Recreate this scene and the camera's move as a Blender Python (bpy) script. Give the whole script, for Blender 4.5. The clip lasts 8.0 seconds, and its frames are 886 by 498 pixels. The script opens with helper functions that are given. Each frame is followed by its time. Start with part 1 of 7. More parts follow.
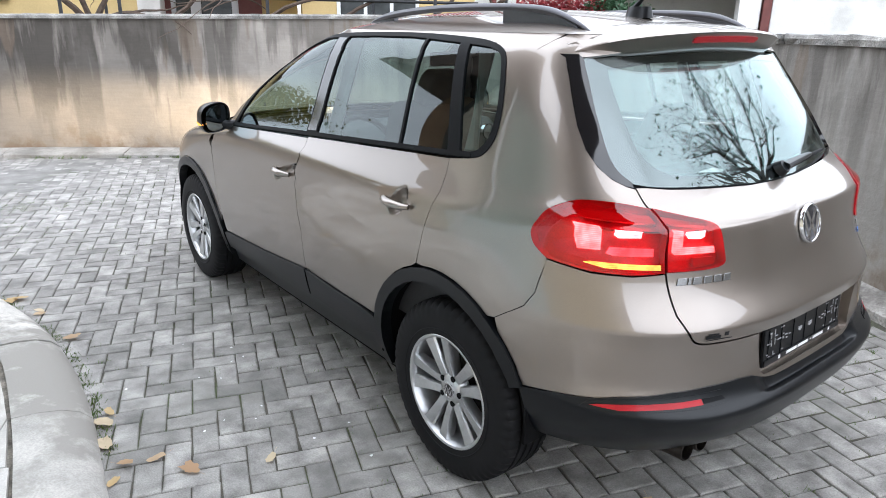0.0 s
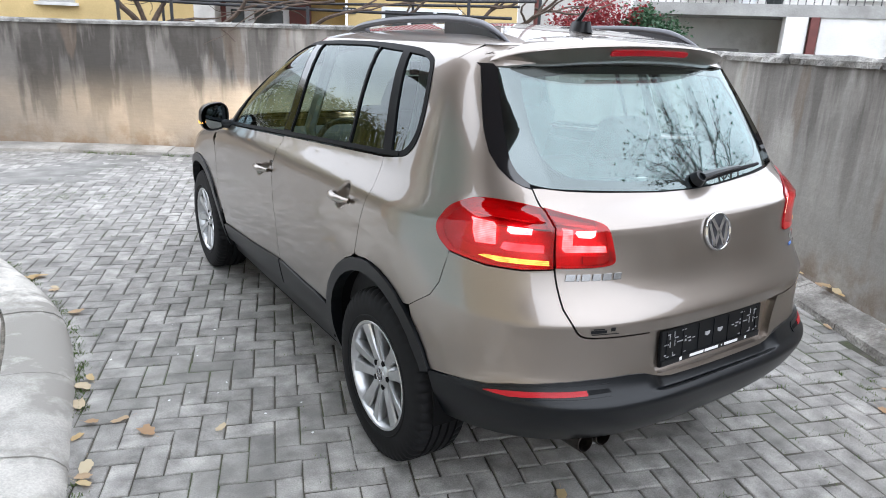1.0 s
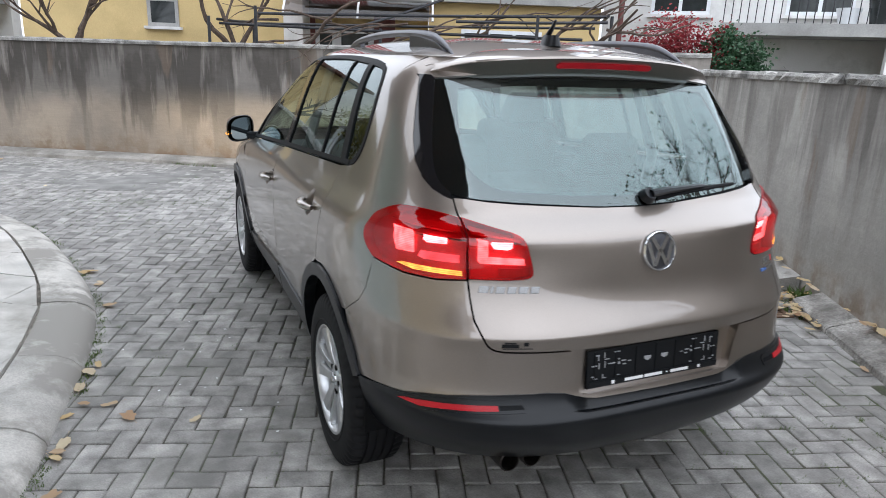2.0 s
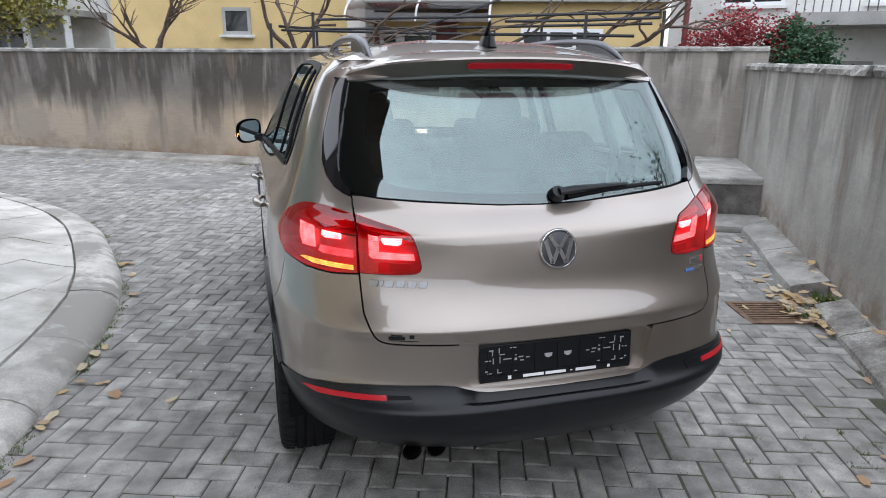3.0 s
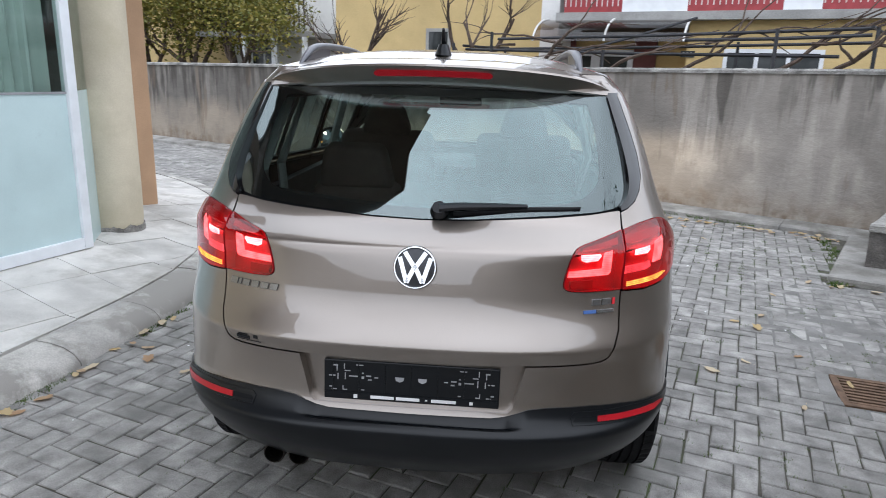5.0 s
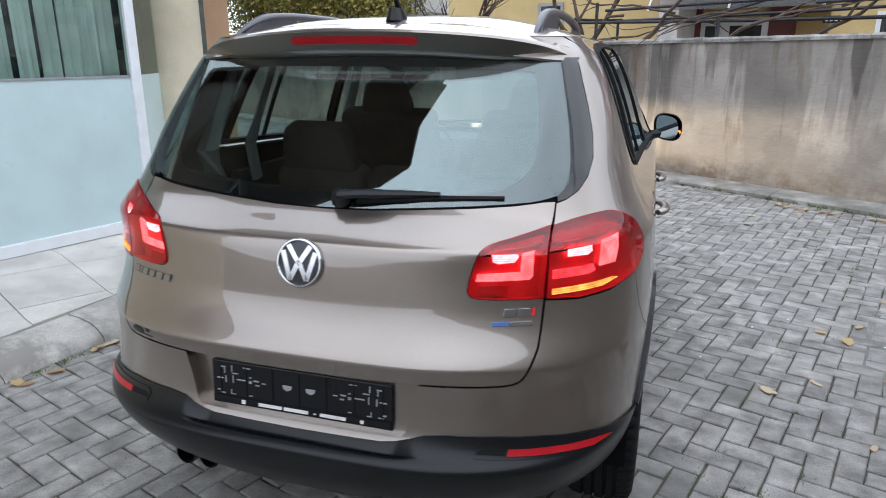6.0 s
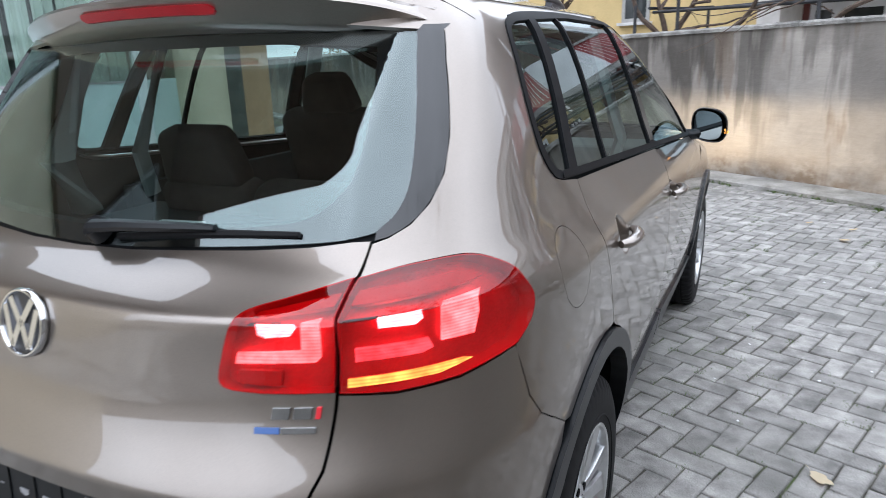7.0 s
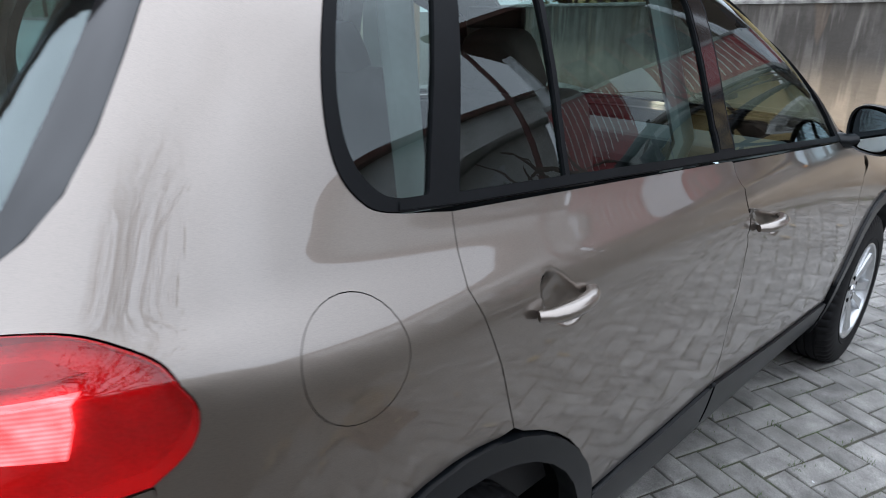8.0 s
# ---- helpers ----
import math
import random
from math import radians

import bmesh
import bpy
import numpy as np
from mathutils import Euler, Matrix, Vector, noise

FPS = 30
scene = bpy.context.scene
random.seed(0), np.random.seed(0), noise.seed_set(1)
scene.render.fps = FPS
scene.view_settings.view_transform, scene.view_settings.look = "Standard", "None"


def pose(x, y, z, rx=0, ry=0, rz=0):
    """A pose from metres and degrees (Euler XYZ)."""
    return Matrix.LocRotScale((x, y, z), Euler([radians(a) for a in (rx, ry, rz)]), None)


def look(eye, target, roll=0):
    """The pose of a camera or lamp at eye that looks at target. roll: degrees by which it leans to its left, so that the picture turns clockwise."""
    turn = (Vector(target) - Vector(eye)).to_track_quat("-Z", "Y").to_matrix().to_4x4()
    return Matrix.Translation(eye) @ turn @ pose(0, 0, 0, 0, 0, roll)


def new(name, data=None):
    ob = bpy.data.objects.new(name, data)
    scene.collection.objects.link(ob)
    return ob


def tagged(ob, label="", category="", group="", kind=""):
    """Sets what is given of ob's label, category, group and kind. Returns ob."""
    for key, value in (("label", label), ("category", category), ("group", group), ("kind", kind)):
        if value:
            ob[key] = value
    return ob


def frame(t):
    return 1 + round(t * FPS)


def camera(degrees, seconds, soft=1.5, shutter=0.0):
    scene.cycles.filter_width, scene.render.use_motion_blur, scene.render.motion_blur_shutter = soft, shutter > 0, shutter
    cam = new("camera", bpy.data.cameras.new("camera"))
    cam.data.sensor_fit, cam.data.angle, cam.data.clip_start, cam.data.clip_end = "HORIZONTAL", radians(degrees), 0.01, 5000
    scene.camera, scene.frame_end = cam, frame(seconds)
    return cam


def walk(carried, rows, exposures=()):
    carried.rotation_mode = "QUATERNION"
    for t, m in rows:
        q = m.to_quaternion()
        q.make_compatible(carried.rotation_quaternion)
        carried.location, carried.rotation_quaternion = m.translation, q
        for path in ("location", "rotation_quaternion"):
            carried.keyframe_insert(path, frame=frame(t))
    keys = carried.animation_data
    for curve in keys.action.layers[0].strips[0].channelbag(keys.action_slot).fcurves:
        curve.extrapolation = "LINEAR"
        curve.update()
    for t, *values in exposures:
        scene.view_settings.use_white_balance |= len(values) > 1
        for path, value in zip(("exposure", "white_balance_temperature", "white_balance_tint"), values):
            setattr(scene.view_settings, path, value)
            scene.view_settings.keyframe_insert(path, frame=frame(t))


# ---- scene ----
cam = camera(67.2, 8.0, 0.8, 0.25)
PATH = [
    (0, (-2.241, -1.677, 1.618), (-1.062, -0.192, 0.983), 0.8),
    (0.5, (-2.142, -1.873, 1.609), (-1.018, -0.34, 0.99), 1.2),
    (1, (-1.97, -2.093, 1.613), (-0.924, -0.498, 1.011), 2.1),
    (1.5, (-1.736, -2.194, 1.601), (-0.842, -0.495, 1.041), 4.6),
    (2, (-1.484, -2.384, 1.593), (-0.697, -0.629, 1.044), 2.2),
    (2.2, (-1.371, -2.494, 1.606), (-0.604, -0.736, 1.041), 2.8),
    (3.3, (-0.773, -2.679, 1.617), (-0.335, -0.808, 1.06), 0.5),
    (3.5, (-0.668, -2.697, 1.617), (-0.275, -0.823, 1.04), 1.2),
    (4, (-0.328, -2.812, 1.606), (-0.13, -0.894, 1.073), 2.0),
    (4.5, (-0.034, -2.828, 1.606), (-0.042, -0.901, 1.071), 2.3),
    (4.7, (0.066, -2.788, 1.599), (0.019, -0.856, 1.085), 2.1),
    (5.8, (0.745, -2.366, 1.568), (0.216, -0.512, 1.035), 0.5),
    (6, (0.850, -2.265, 1.555), (0.287, -0.431, 0.988), 0.1),
    (6.5, (1.045, -1.855, 1.516), (0.380, -0.059, 0.941), 0.1),
    (7, (1.232, -1.473, 1.478), (0.372, 0.246, 0.925), -1.8),
    (7.5, (1.438, -1.000, 1.508), (0.275, 0.503, 0.887), -2.2),
    (8, (1.496, -0.620, 1.477), (0.175, 0.720, 0.802), 1.2),
]
# the camera dims its picture a little once the pale pavement leaves the view
walk(cam, [(t, look(eye, target, roll)) for t, eye, target, roll in PATH], [(0, 0.97, 6000, 13), (0.5, 0.97, 6000, 13), (1, 0.90, 6000, 13), (1.5, 0.50, 6000, 13), (2, 0.43, 6000, 13), (3.5, 0.33, 5950, 13), (6, 0.26, 5900, 13), (7, 0.61, 5850, 13), (7.5, 0.56, 5830, 12), (8, 0.40, 5800, 12)])

# ---- light ----
world = bpy.data.worlds.new("overcast_sky")
scene.world = world
world.use_nodes = True
wn = world.node_tree.nodes
wl = world.node_tree.links
wn.clear()
w_out = wn.new("ShaderNodeOutputWorld")
w_bg = wn.new("ShaderNodeBackground")
w_sky = wn.new("ShaderNodeTexSky")
w_sky.sky_type = "NISHITA"
w_sky.sun_disc = False
w_sky.sun_elevation = radians(68)
w_sky.sun_rotation = radians(210)
w_sky.dust_density = 2.0
w_pale = wn.new("ShaderNodeHueSaturation")
w_pale.inputs["Saturation"].default_value = 0.42
w_cloud = wn.new("ShaderNodeTexNoise")
w_cloud.inputs["Scale"].default_value = 2.2
w_cloud.inputs["Detail"].default_value = 5.0
w_ramp = wn.new("ShaderNodeMapRange")
w_ramp.inputs["From Min"].default_value = 0.3
w_ramp.inputs["From Max"].default_value = 0.7
w_ramp.inputs["To Min"].default_value = 0.75
w_ramp.inputs["To Max"].default_value = 1.15
w_mul = wn.new("ShaderNodeVectorMath")
w_mul.operation = "SCALE"
wl.new(w_sky.outputs[0], w_pale.inputs["Color"])
wl.new(w_cloud.outputs["Fac"], w_ramp.inputs["Value"])
wl.new(w_pale.outputs[0], w_mul.inputs[0])
wl.new(w_ramp.outputs[0], w_mul.inputs["Scale"])
# even cloud cover, brighter overhead, over the clear sky
w_tc = wn.new("ShaderNodeTexCoord")
w_sep = wn.new("ShaderNodeSeparateXYZ")
wl.new(w_tc.outputs["Generated"], w_sep.inputs[0])
w_up = wn.new("ShaderNodeMapRange")
w_up.inputs["From Min"].default_value = 0.0
w_up.inputs["From Max"].default_value = 1.0
w_up.inputs["To Min"].default_value = 10.0
w_up.inputs["To Max"].default_value = 14.5
wl.new(w_sep.outputs["Z"], w_up.inputs["Value"])
w_white = wn.new("ShaderNodeVectorMath")
w_white.operation = "SCALE"
w_white.inputs[0].default_value = (0.95, 0.985, 1.0)
w_even = wn.new("ShaderNodeMath")
w_even.operation = "MULTIPLY"
wl.new(w_up.outputs[0], w_even.inputs[0])
wl.new(w_ramp.outputs[0], w_even.inputs[1])
wl.new(w_even.outputs[0], w_white.inputs["Scale"])
w_over = wn.new("ShaderNodeMix")
w_over.data_type = "RGBA"
w_over.inputs[0].default_value = 0.88
wl.new(w_mul.outputs[0], w_over.inputs[6])
wl.new(w_white.outputs[0], w_over.inputs[7])
wl.new(w_over.outputs[2], w_bg.inputs["Color"])
w_bg.inputs["Strength"].default_value = 0.15
wl.new(w_bg.outputs[0], w_out.inputs["Surface"])

sun = new("sun", bpy.data.lights.new("sun", "SUN"))
sun.data.energy = 0.5
sun.data.angle = radians(150)
sun.data.color = (1.0, 0.97, 0.93)
sun.matrix_world = look((0, 0, 20), (2.2, 3.8, 9))

# ---- materials ----


def clear_nodes(name):
    m = bpy.data.materials.new(name)
    m.use_nodes = True
    m.node_tree.nodes.clear()
    return m, m.node_tree.nodes, m.node_tree.links


def ramp(nodes, links, source, stops):
    r = nodes.new("ShaderNodeValToRGB")
    while len(r.color_ramp.elements) < len(stops):
        r.color_ramp.elements.new(0.5)
    for e, (at, col) in zip(r.color_ramp.elements, stops):
        e.position = at
        e.color = (*col, 1) if len(col) == 3 else col
    links.new(source, r.inputs[0])
    return r.outputs[0]


def surface(name, base, rough=0.6, metal=0.0, vary=0.25, scale=8.0, fine=90.0, bump=0.15, bump_scale=0.01, coat=0.0,
            stain=None, stain_scale=1.2, stretch=(1, 1, 1), island=0.0, spec=0.5, stain_at=(0.5, 0.72), laid=False):
    """A procedural surface: base colour, broad and fine variation, stains of a second colour, fine relief."""
    m, n, l = clear_nodes(name)
    out = n.new("ShaderNodeOutputMaterial")
    p = n.new("ShaderNodeBsdfPrincipled")
    l.new(p.outputs[0], out.inputs[0])
    p.inputs["Roughness"].default_value = rough
    p.inputs["Metallic"].default_value = metal
    p.inputs["Coat Weight"].default_value = coat
    p.inputs["Coat Roughness"].default_value = 0.04
    p.inputs["Specular IOR Level"].default_value = spec
    tc = n.new("ShaderNodeTexCoord")
    mp = n.new("ShaderNodeMapping")
    mp.inputs["Scale"].default_value = stretch
    at = n.new("ShaderNodeNewGeometry").outputs["Position"] if laid else tc.outputs["Object"]
    l.new(at, mp.inputs[0])
    big = n.new("ShaderNodeTexNoise")
    big.inputs["Scale"].default_value = scale
    big.inputs["Detail"].default_value = 6
    small = n.new("ShaderNodeTexNoise")
    small.inputs["Scale"].default_value = fine
    small.inputs["Detail"].default_value = 4
    l.new(mp.outputs[0], big.inputs["Vector"])
    l.new(at, small.inputs["Vector"])
    lo = tuple(c * (1 - vary) for c in base)
    hi = tuple(min(1, c * (1 + vary)) for c in base)
    col = ramp(n, l, big.outputs["Fac"], [(0.3, lo), (0.7, hi)])
    mix = n.new("ShaderNodeMix")
    mix.data_type, mix.blend_type = "RGBA", "OVERLAY"
    mix.inputs[0].default_value = min(0.6, vary * 1.2)
    l.new(col, mix.inputs[6])
    l.new(small.outputs["Fac"], mix.inputs[7])
    col = mix.outputs[2]
    if stain:
        sn = n.new("ShaderNodeTexNoise")
        sn.inputs["Scale"].default_value = stain_scale
        sn.inputs["Detail"].default_value = 8
        sn.inputs["Roughness"].default_value = 0.65
        l.new(mp.outputs[0], sn.inputs["Vector"])
        f = ramp(n, l, sn.outputs["Fac"], [(stain_at[0], (0, 0, 0)), (stain_at[1], (1, 1, 1))])
        sm = n.new("ShaderNodeMix")
        sm.data_type = "RGBA"
        l.new(f, sm.inputs[0])
        l.new(col, sm.inputs[6])
        sm.inputs[7].default_value = (*stain, 1)
        col = sm.outputs[2]
    if island:
        oi = n.new("ShaderNodeObjectInfo")
        ge = n.new("ShaderNodeNewGeometry")
        ad = n.new("ShaderNodeMath")
        ad.operation = "ADD"
        l.new(oi.outputs["Random"], ad.inputs[0])
        l.new(ge.outputs["Random Per Island"], ad.inputs[1])
        fr = n.new("ShaderNodeMath")
        fr.operation = "FRACT"
        l.new(ad.outputs[0], fr.inputs[0])
        hs = n.new("ShaderNodeHueSaturation")
        mr = n.new("ShaderNodeMapRange")
        mr.inputs["To Min"].default_value = 1 - island
        mr.inputs["To Max"].default_value = 1 + island
        l.new(fr.outputs[0], mr.inputs["Value"])
        l.new(mr.outputs[0], hs.inputs["Value"])
        l.new(col, hs.inputs["Color"])
        col = hs.outputs[0]
    l.new(col, p.inputs["Base Color"])
    if bump:
        b = n.new("ShaderNodeBump")
        b.inputs["Strength"].default_value = bump
        b.inputs["Distance"].default_value = bump_scale
        l.new(small.outputs["Fac"], b.inputs["Height"])
        l.new(b.outputs[0], p.inputs["Normal"])
    return m


def glow(name, colour, strength):
    """A lit light guide: brighter towards its lamp, finely ribbed."""
    m, n, l = clear_nodes(name)
    out = n.new("ShaderNodeOutputMaterial")
    e = n.new("ShaderNodeEmission")
    e.inputs["Color"].default_value = (*colour, 1)
    tc = n.new("ShaderNodeTexCoord")
    t = n.new("ShaderNodeTexNoise")
    t.inputs["Scale"].default_value, t.inputs["Detail"].default_value = 30.0, 2.0
    l.new(tc.outputs["Object"], t.inputs["Vector"])
    r = n.new("ShaderNodeMapRange")
    r.inputs["From Min"].default_value, r.inputs["From Max"].default_value = 0.35, 0.68
    r.inputs["To Min"].default_value, r.inputs["To Max"].default_value = strength * 0.6, strength * 1.4
    l.new(t.outputs["Fac"], r.inputs["Value"])
    w = n.new("ShaderNodeTexWave")
    w.bands_direction = "Z"
    w.inputs["Scale"].default_value = 55.0
    l.new(tc.outputs["Object"], w.inputs["Vector"])
    rib = n.new("ShaderNodeMapRange")
    rib.inputs["To Min"].default_value, rib.inputs["To Max"].default_value = 0.72, 1.12
    l.new(w.outputs["Fac"], rib.inputs["Value"])
    k = n.new("ShaderNodeMath")
    k.operation = "MULTIPLY"
    l.new(r.outputs[0], k.inputs[0])
    l.new(rib.outputs[0], k.inputs[1])
    l.new(k.outputs[0], e.inputs["Strength"])
    l.new(e.outputs[0], out.inputs[0])
    return m


def thin_glass(name, tint, ior=1.55, rough=0.0, shine=(1, 1, 1)):
    """A pane: tinted see-through with a clear reflection by Fresnel."""
    m, n, l = clear_nodes(name)
    out = n.new("ShaderNodeOutputMaterial")
    t = n.new("ShaderNodeBsdfTransparent")
    t.inputs["Color"].default_value = (*tint, 1)
    g = n.new("ShaderNodeBsdfGlossy")
    g.inputs["Roughness"].default_value = rough
    g.inputs["Color"].default_value = (*shine, 1)
    f0 = ((ior - 1) / (ior + 1)) ** 2
    lw = n.new("ShaderNodeLayerWeight")
    lw.inputs["Blend"].default_value = 0.5
    po = n.new("ShaderNodeMath")
    po.operation = "POWER"
    po.inputs[1].default_value = 5.0
    l.new(lw.outputs["Facing"], po.inputs[0])
    f = n.new("ShaderNodeMath")
    f.operation = "MULTIPLY_ADD"
    f.inputs[1].default_value, f.inputs[2].default_value = 1 - f0, f0
    l.new(po.outputs[0], f.inputs[0])
    mx = n.new("ShaderNodeMixShader")
    l.new(f.outputs[0], mx.inputs[0])
    l.new(t.outputs[0], mx.inputs[1])
    l.new(g.outputs[0], mx.inputs[2])
    l.new(mx.outputs[0], out.inputs[0])
    return m


def car_paint(name, base):
    """Metallic paint under clear coat, with fine flake and faint dust."""
    m, n, l = clear_nodes(name)
    out = n.new("ShaderNodeOutputMaterial")
    p = n.new("ShaderNodeBsdfPrincipled")
    l.new(p.outputs[0], out.inputs[0])
    tc = n.new("ShaderNodeTexCoord")
    fl = n.new("ShaderNodeTexVoronoi")
    fl.inputs["Scale"].default_value = 900
    l.new(tc.outputs["Object"], fl.inputs["Vector"])
    du = n.new("ShaderNodeTexNoise")
    du.inputs["Scale"].default_value = 3.0
    du.inputs["Detail"].default_value = 8
    l.new(tc.outputs["Object"], du.inputs["Vector"])
    col = ramp(n, l, fl.outputs["Distance"], [(0.0, tuple(c * 1.12 for c in base)), (0.8, tuple(c * 0.9 for c in base))])
    l.new(col, p.inputs["Base Color"])
    rr = n.new("ShaderNodeMapRange")
    rr.inputs["To Min"].default_value = 0.32
    rr.inputs["To Max"].default_value = 0.40
    l.new(du.outputs["Fac"], rr.inputs["Value"])
    l.new(rr.outputs[0], p.inputs["Roughness"])
    p.inputs["Metallic"].default_value = 0.96
    p.inputs["Coat Weight"].default_value = 1.0
    p.inputs["Coat Roughness"].default_value = 0.02
    p.inputs["Coat IOR"].default_value = 1.7
    return m


PAINT = car_paint("champagne_paint", (0.274, 0.237, 0.206))
BLACK_TRIM = surface("black_trim", (0.004, 0.005, 0.0065), 0.32, spec=0.33, vary=0.15, fine=260, bump=0.12, bump_scale=0.001)
RUBBER = surface("rubber", (0.007, 0.007, 0.008), 0.7, spec=0.22, vary=0.25, scale=14, fine=300, bump=0.2, bump_scale=0.001)
GLOSS_BLACK = surface("gloss_black", (0.008, 0.008, 0.009), 0.08, vary=0.1, bump=0, coat=0.5)
DARK = surface("shell_dark", (0.006, 0.006, 0.0065), 0.8, spec=0.08, vary=0.2, bump=0)
CHROME = surface("chrome", (0.75, 0.76, 0.78), 0.12, 1.0, vary=0.05, bump=0)
ALLOY = surface("alloy", (0.55, 0.56, 0.57), 0.32, 0.85, vary=0.1, scale=20, bump=0.03, bump_scale=0.001, coat=0.3)
RAIL_METAL = surface("rail_metal", (0.10, 0.10, 0.11), 0.35, 0.6, vary=0.1, bump=0)
STEEL_DARK = surface("exhaust_metal", (0.045, 0.038, 0.034), 0.45, 0.9, vary=0.5, scale=30, bump=0.1, bump_scale=0.002)
CAR_GLASS = thin_glass("car_glass", (0.50, 0.60, 0.58), 1.72, shine=(0.92, 0.99, 1.0))
REAR_GLASS = thin_glass("rear_glass", (0.66, 0.76, 0.74), 2.05, shine=(0.90, 0.99, 1.0))
INNER_GLASS = thin_glass("inner_glass", (1.0, 1.0, 1.0), 2.0, shine=(0.78, 0.99, 1.0))
LENS_RED = thin_glass("lens_red", (0.95, 0.10, 0.15), 1.6)
HOUSING_RED = surface("lamp_housing", (0.52, 0.02, 0.04), 0.35, 0.3, vary=0.3, fine=220, bump=0.5, bump_scale=0.002)
RED_PLASTIC = surface("reflector_red", (0.36, 0.008, 0.014), 0.3, spec=0.25, vary=0.2, fine=400, bump=0.3, bump_scale=0.001, coat=0.15)
LIT_RED = glow("lit_brake", (1.0, 0.70, 0.45), 3.6)
LIT_DIM = glow("lit_dim", (1.0, 0.45, 0.35), 1.6)
LIT_HOT = glow("lit_core", (1.0, 0.95, 0.62), 8.5)
LIT_AMBER = glow("lit_amber", (1.0, 0.40, 0.07), 1.5)
LIT_HEAD = glow("lit_head", (1.0, 0.85, 0.6), 12.0)
MIRROR = surface("mirror_glass", (0.42, 0.50, 0.53), 0.02, 1.0, vary=0.02, bump=0)
SEAT_CLOTH = surface("seat_cloth", (0.055, 0.040, 0.036), 0.9, vary=0.3, fine=300, bump=0.4, bump_scale=0.002)
CABIN_GREY = surface("cabin_grey", (0.30, 0.31, 0.30), 0.7, vary=0.1, bump=0.05)
CABIN_DARK = surface("cabin_dark", (0.03, 0.03, 0.032), 0.6, vary=0.2, bump=0.2, bump_scale=0.002)
PAPER = surface("white_card", (0.75, 0.76, 0.76), 0.7, vary=0.05, bump=0)
BLUE_BADGE = surface("blue_badge", (0.07, 0.14, 0.36), 0.25, vary=0.1, bump=0)
RED_BADGE = surface("red_badge", (0.6, 0.03, 0.04), 0.25, vary=0.1, bump=0)
WHITE_INK = surface("white_print", (0.75, 0.75, 0.75), 0.6, vary=0.08, bump=0)
GREY_PLASTIC = surface("plate_grey", (0.30, 0.30, 0.31), 0.5, vary=0.2, bump=0)

PAVER = surface("paver_concrete", (0.282, 0.272, 0.257), 0.85, vary=0.42, scale=9, fine=170, bump=0.8, bump_scale=0.005,
                stain=(0.195, 0.190, 0.175), stain_scale=1.7, stain_at=(0.47, 0.72), island=0.19, laid=True)
DUST = surface("paving_dust", (0.205, 0.20, 0.19), 0.95, vary=0.3, scale=4, fine=160, bump=0.5, bump_scale=0.004,
               stain=(0.13, 0.13, 0.115), stain_scale=1.5)
SATIN = surface("satin_black", (0.006, 0.0065, 0.0075), 0.55, spec=0.12, vary=0.15, bump=0)
BADGE_GREY = surface("badge_metal", (0.30, 0.30, 0.30), 0.25, 0.9, vary=0.1, bump=0)
JOINT = surface("joint_soil", (0.080, 0.075, 0.060), 0.95, vary=0.4, scale=9, fine=200, bump=0.6, bump_scale=0.01,
                stain=(0.07, 0.095, 0.035), stain_scale=1.6, stain_at=(0.52, 0.66))
STRIP = surface("strip_concrete", (0.29, 0.28, 0.26), 0.9, vary=0.35, scale=3.0, fine=110, bump=0.6, bump_scale=0.008,
                stain=(0.15, 0.14, 0.12), stain_scale=2.6, stain_at=(0.46, 0.68))
KERB = surface("kerb_concrete", (0.49, 0.47, 0.435), 0.85, vary=0.3, scale=3.0, fine=120, bump=0.4, bump_scale=0.006,
               stain=(0.29, 0.275, 0.25), stain_scale=2.2, stain_at=(0.47, 0.56))
SLAB = surface("pavement_slab", (0.57, 0.55, 0.515), 0.85, vary=0.2, scale=3.0, fine=150, bump=0.4, bump_scale=0.004,
               stain=(0.34, 0.32, 0.285), stain_scale=2.0, island=0.07)
CAP = surface("wall_cap", (0.31, 0.30, 0.28), 0.9, vary=0.5, scale=5, fine=80, bump=0.8, bump_scale=0.015,
              stain=(0.10, 0.10, 0.095), stain_scale=3.5)
ROUGH_KERB = surface("rubble_concrete", (0.34, 0.325, 0.30), 0.95, vary=0.45, scale=7, fine=60, bump=1.0, bump_scale=0.02,
                     stain=(0.15, 0.14, 0.125), stain_scale=4.0, stain_at=(0.45, 0.66))
BENCH_TOP = surface("rough_concrete", (0.20, 0.185, 0.17), 0.9, vary=0.45, scale=5, fine=70, bump=0.8, bump_scale=0.012,
                    stain=(0.07, 0.068, 0.065), stain_scale=2.6, stain_at=(0.42, 0.66))

# ---- building blocks ----


def mesh_of(name, verts, faces, material, normals=None, smooth=False):
    me = bpy.data.meshes.new(name)
    me.from_pydata([tuple(v) for v in verts], [], faces)
    for mt in material if isinstance(material, (list, tuple)) else [material]:
        me.materials.append(mt)
    if smooth or normals is not None:
        me.shade_smooth()
    if normals is not None:
        me.normals_split_custom_set_from_vertices([tuple(v) for v in normals])
    return me


def thing(name, label, category, group="", at=(0, 0, 0), kind=""):
    ob = new(name)
    ob.location = at
    ob.empty_display_size = 0.2
    return tagged(ob, label, category, group, kind)


def child(name, me, parent, label=""):
    ob = new(name, me)
    if parent:
        ob.parent = parent
        ob.matrix_parent_inverse = Matrix.Translation(-parent.matrix_basis.translation) if parent.parent is None else Matrix()
    return tagged(ob, label)


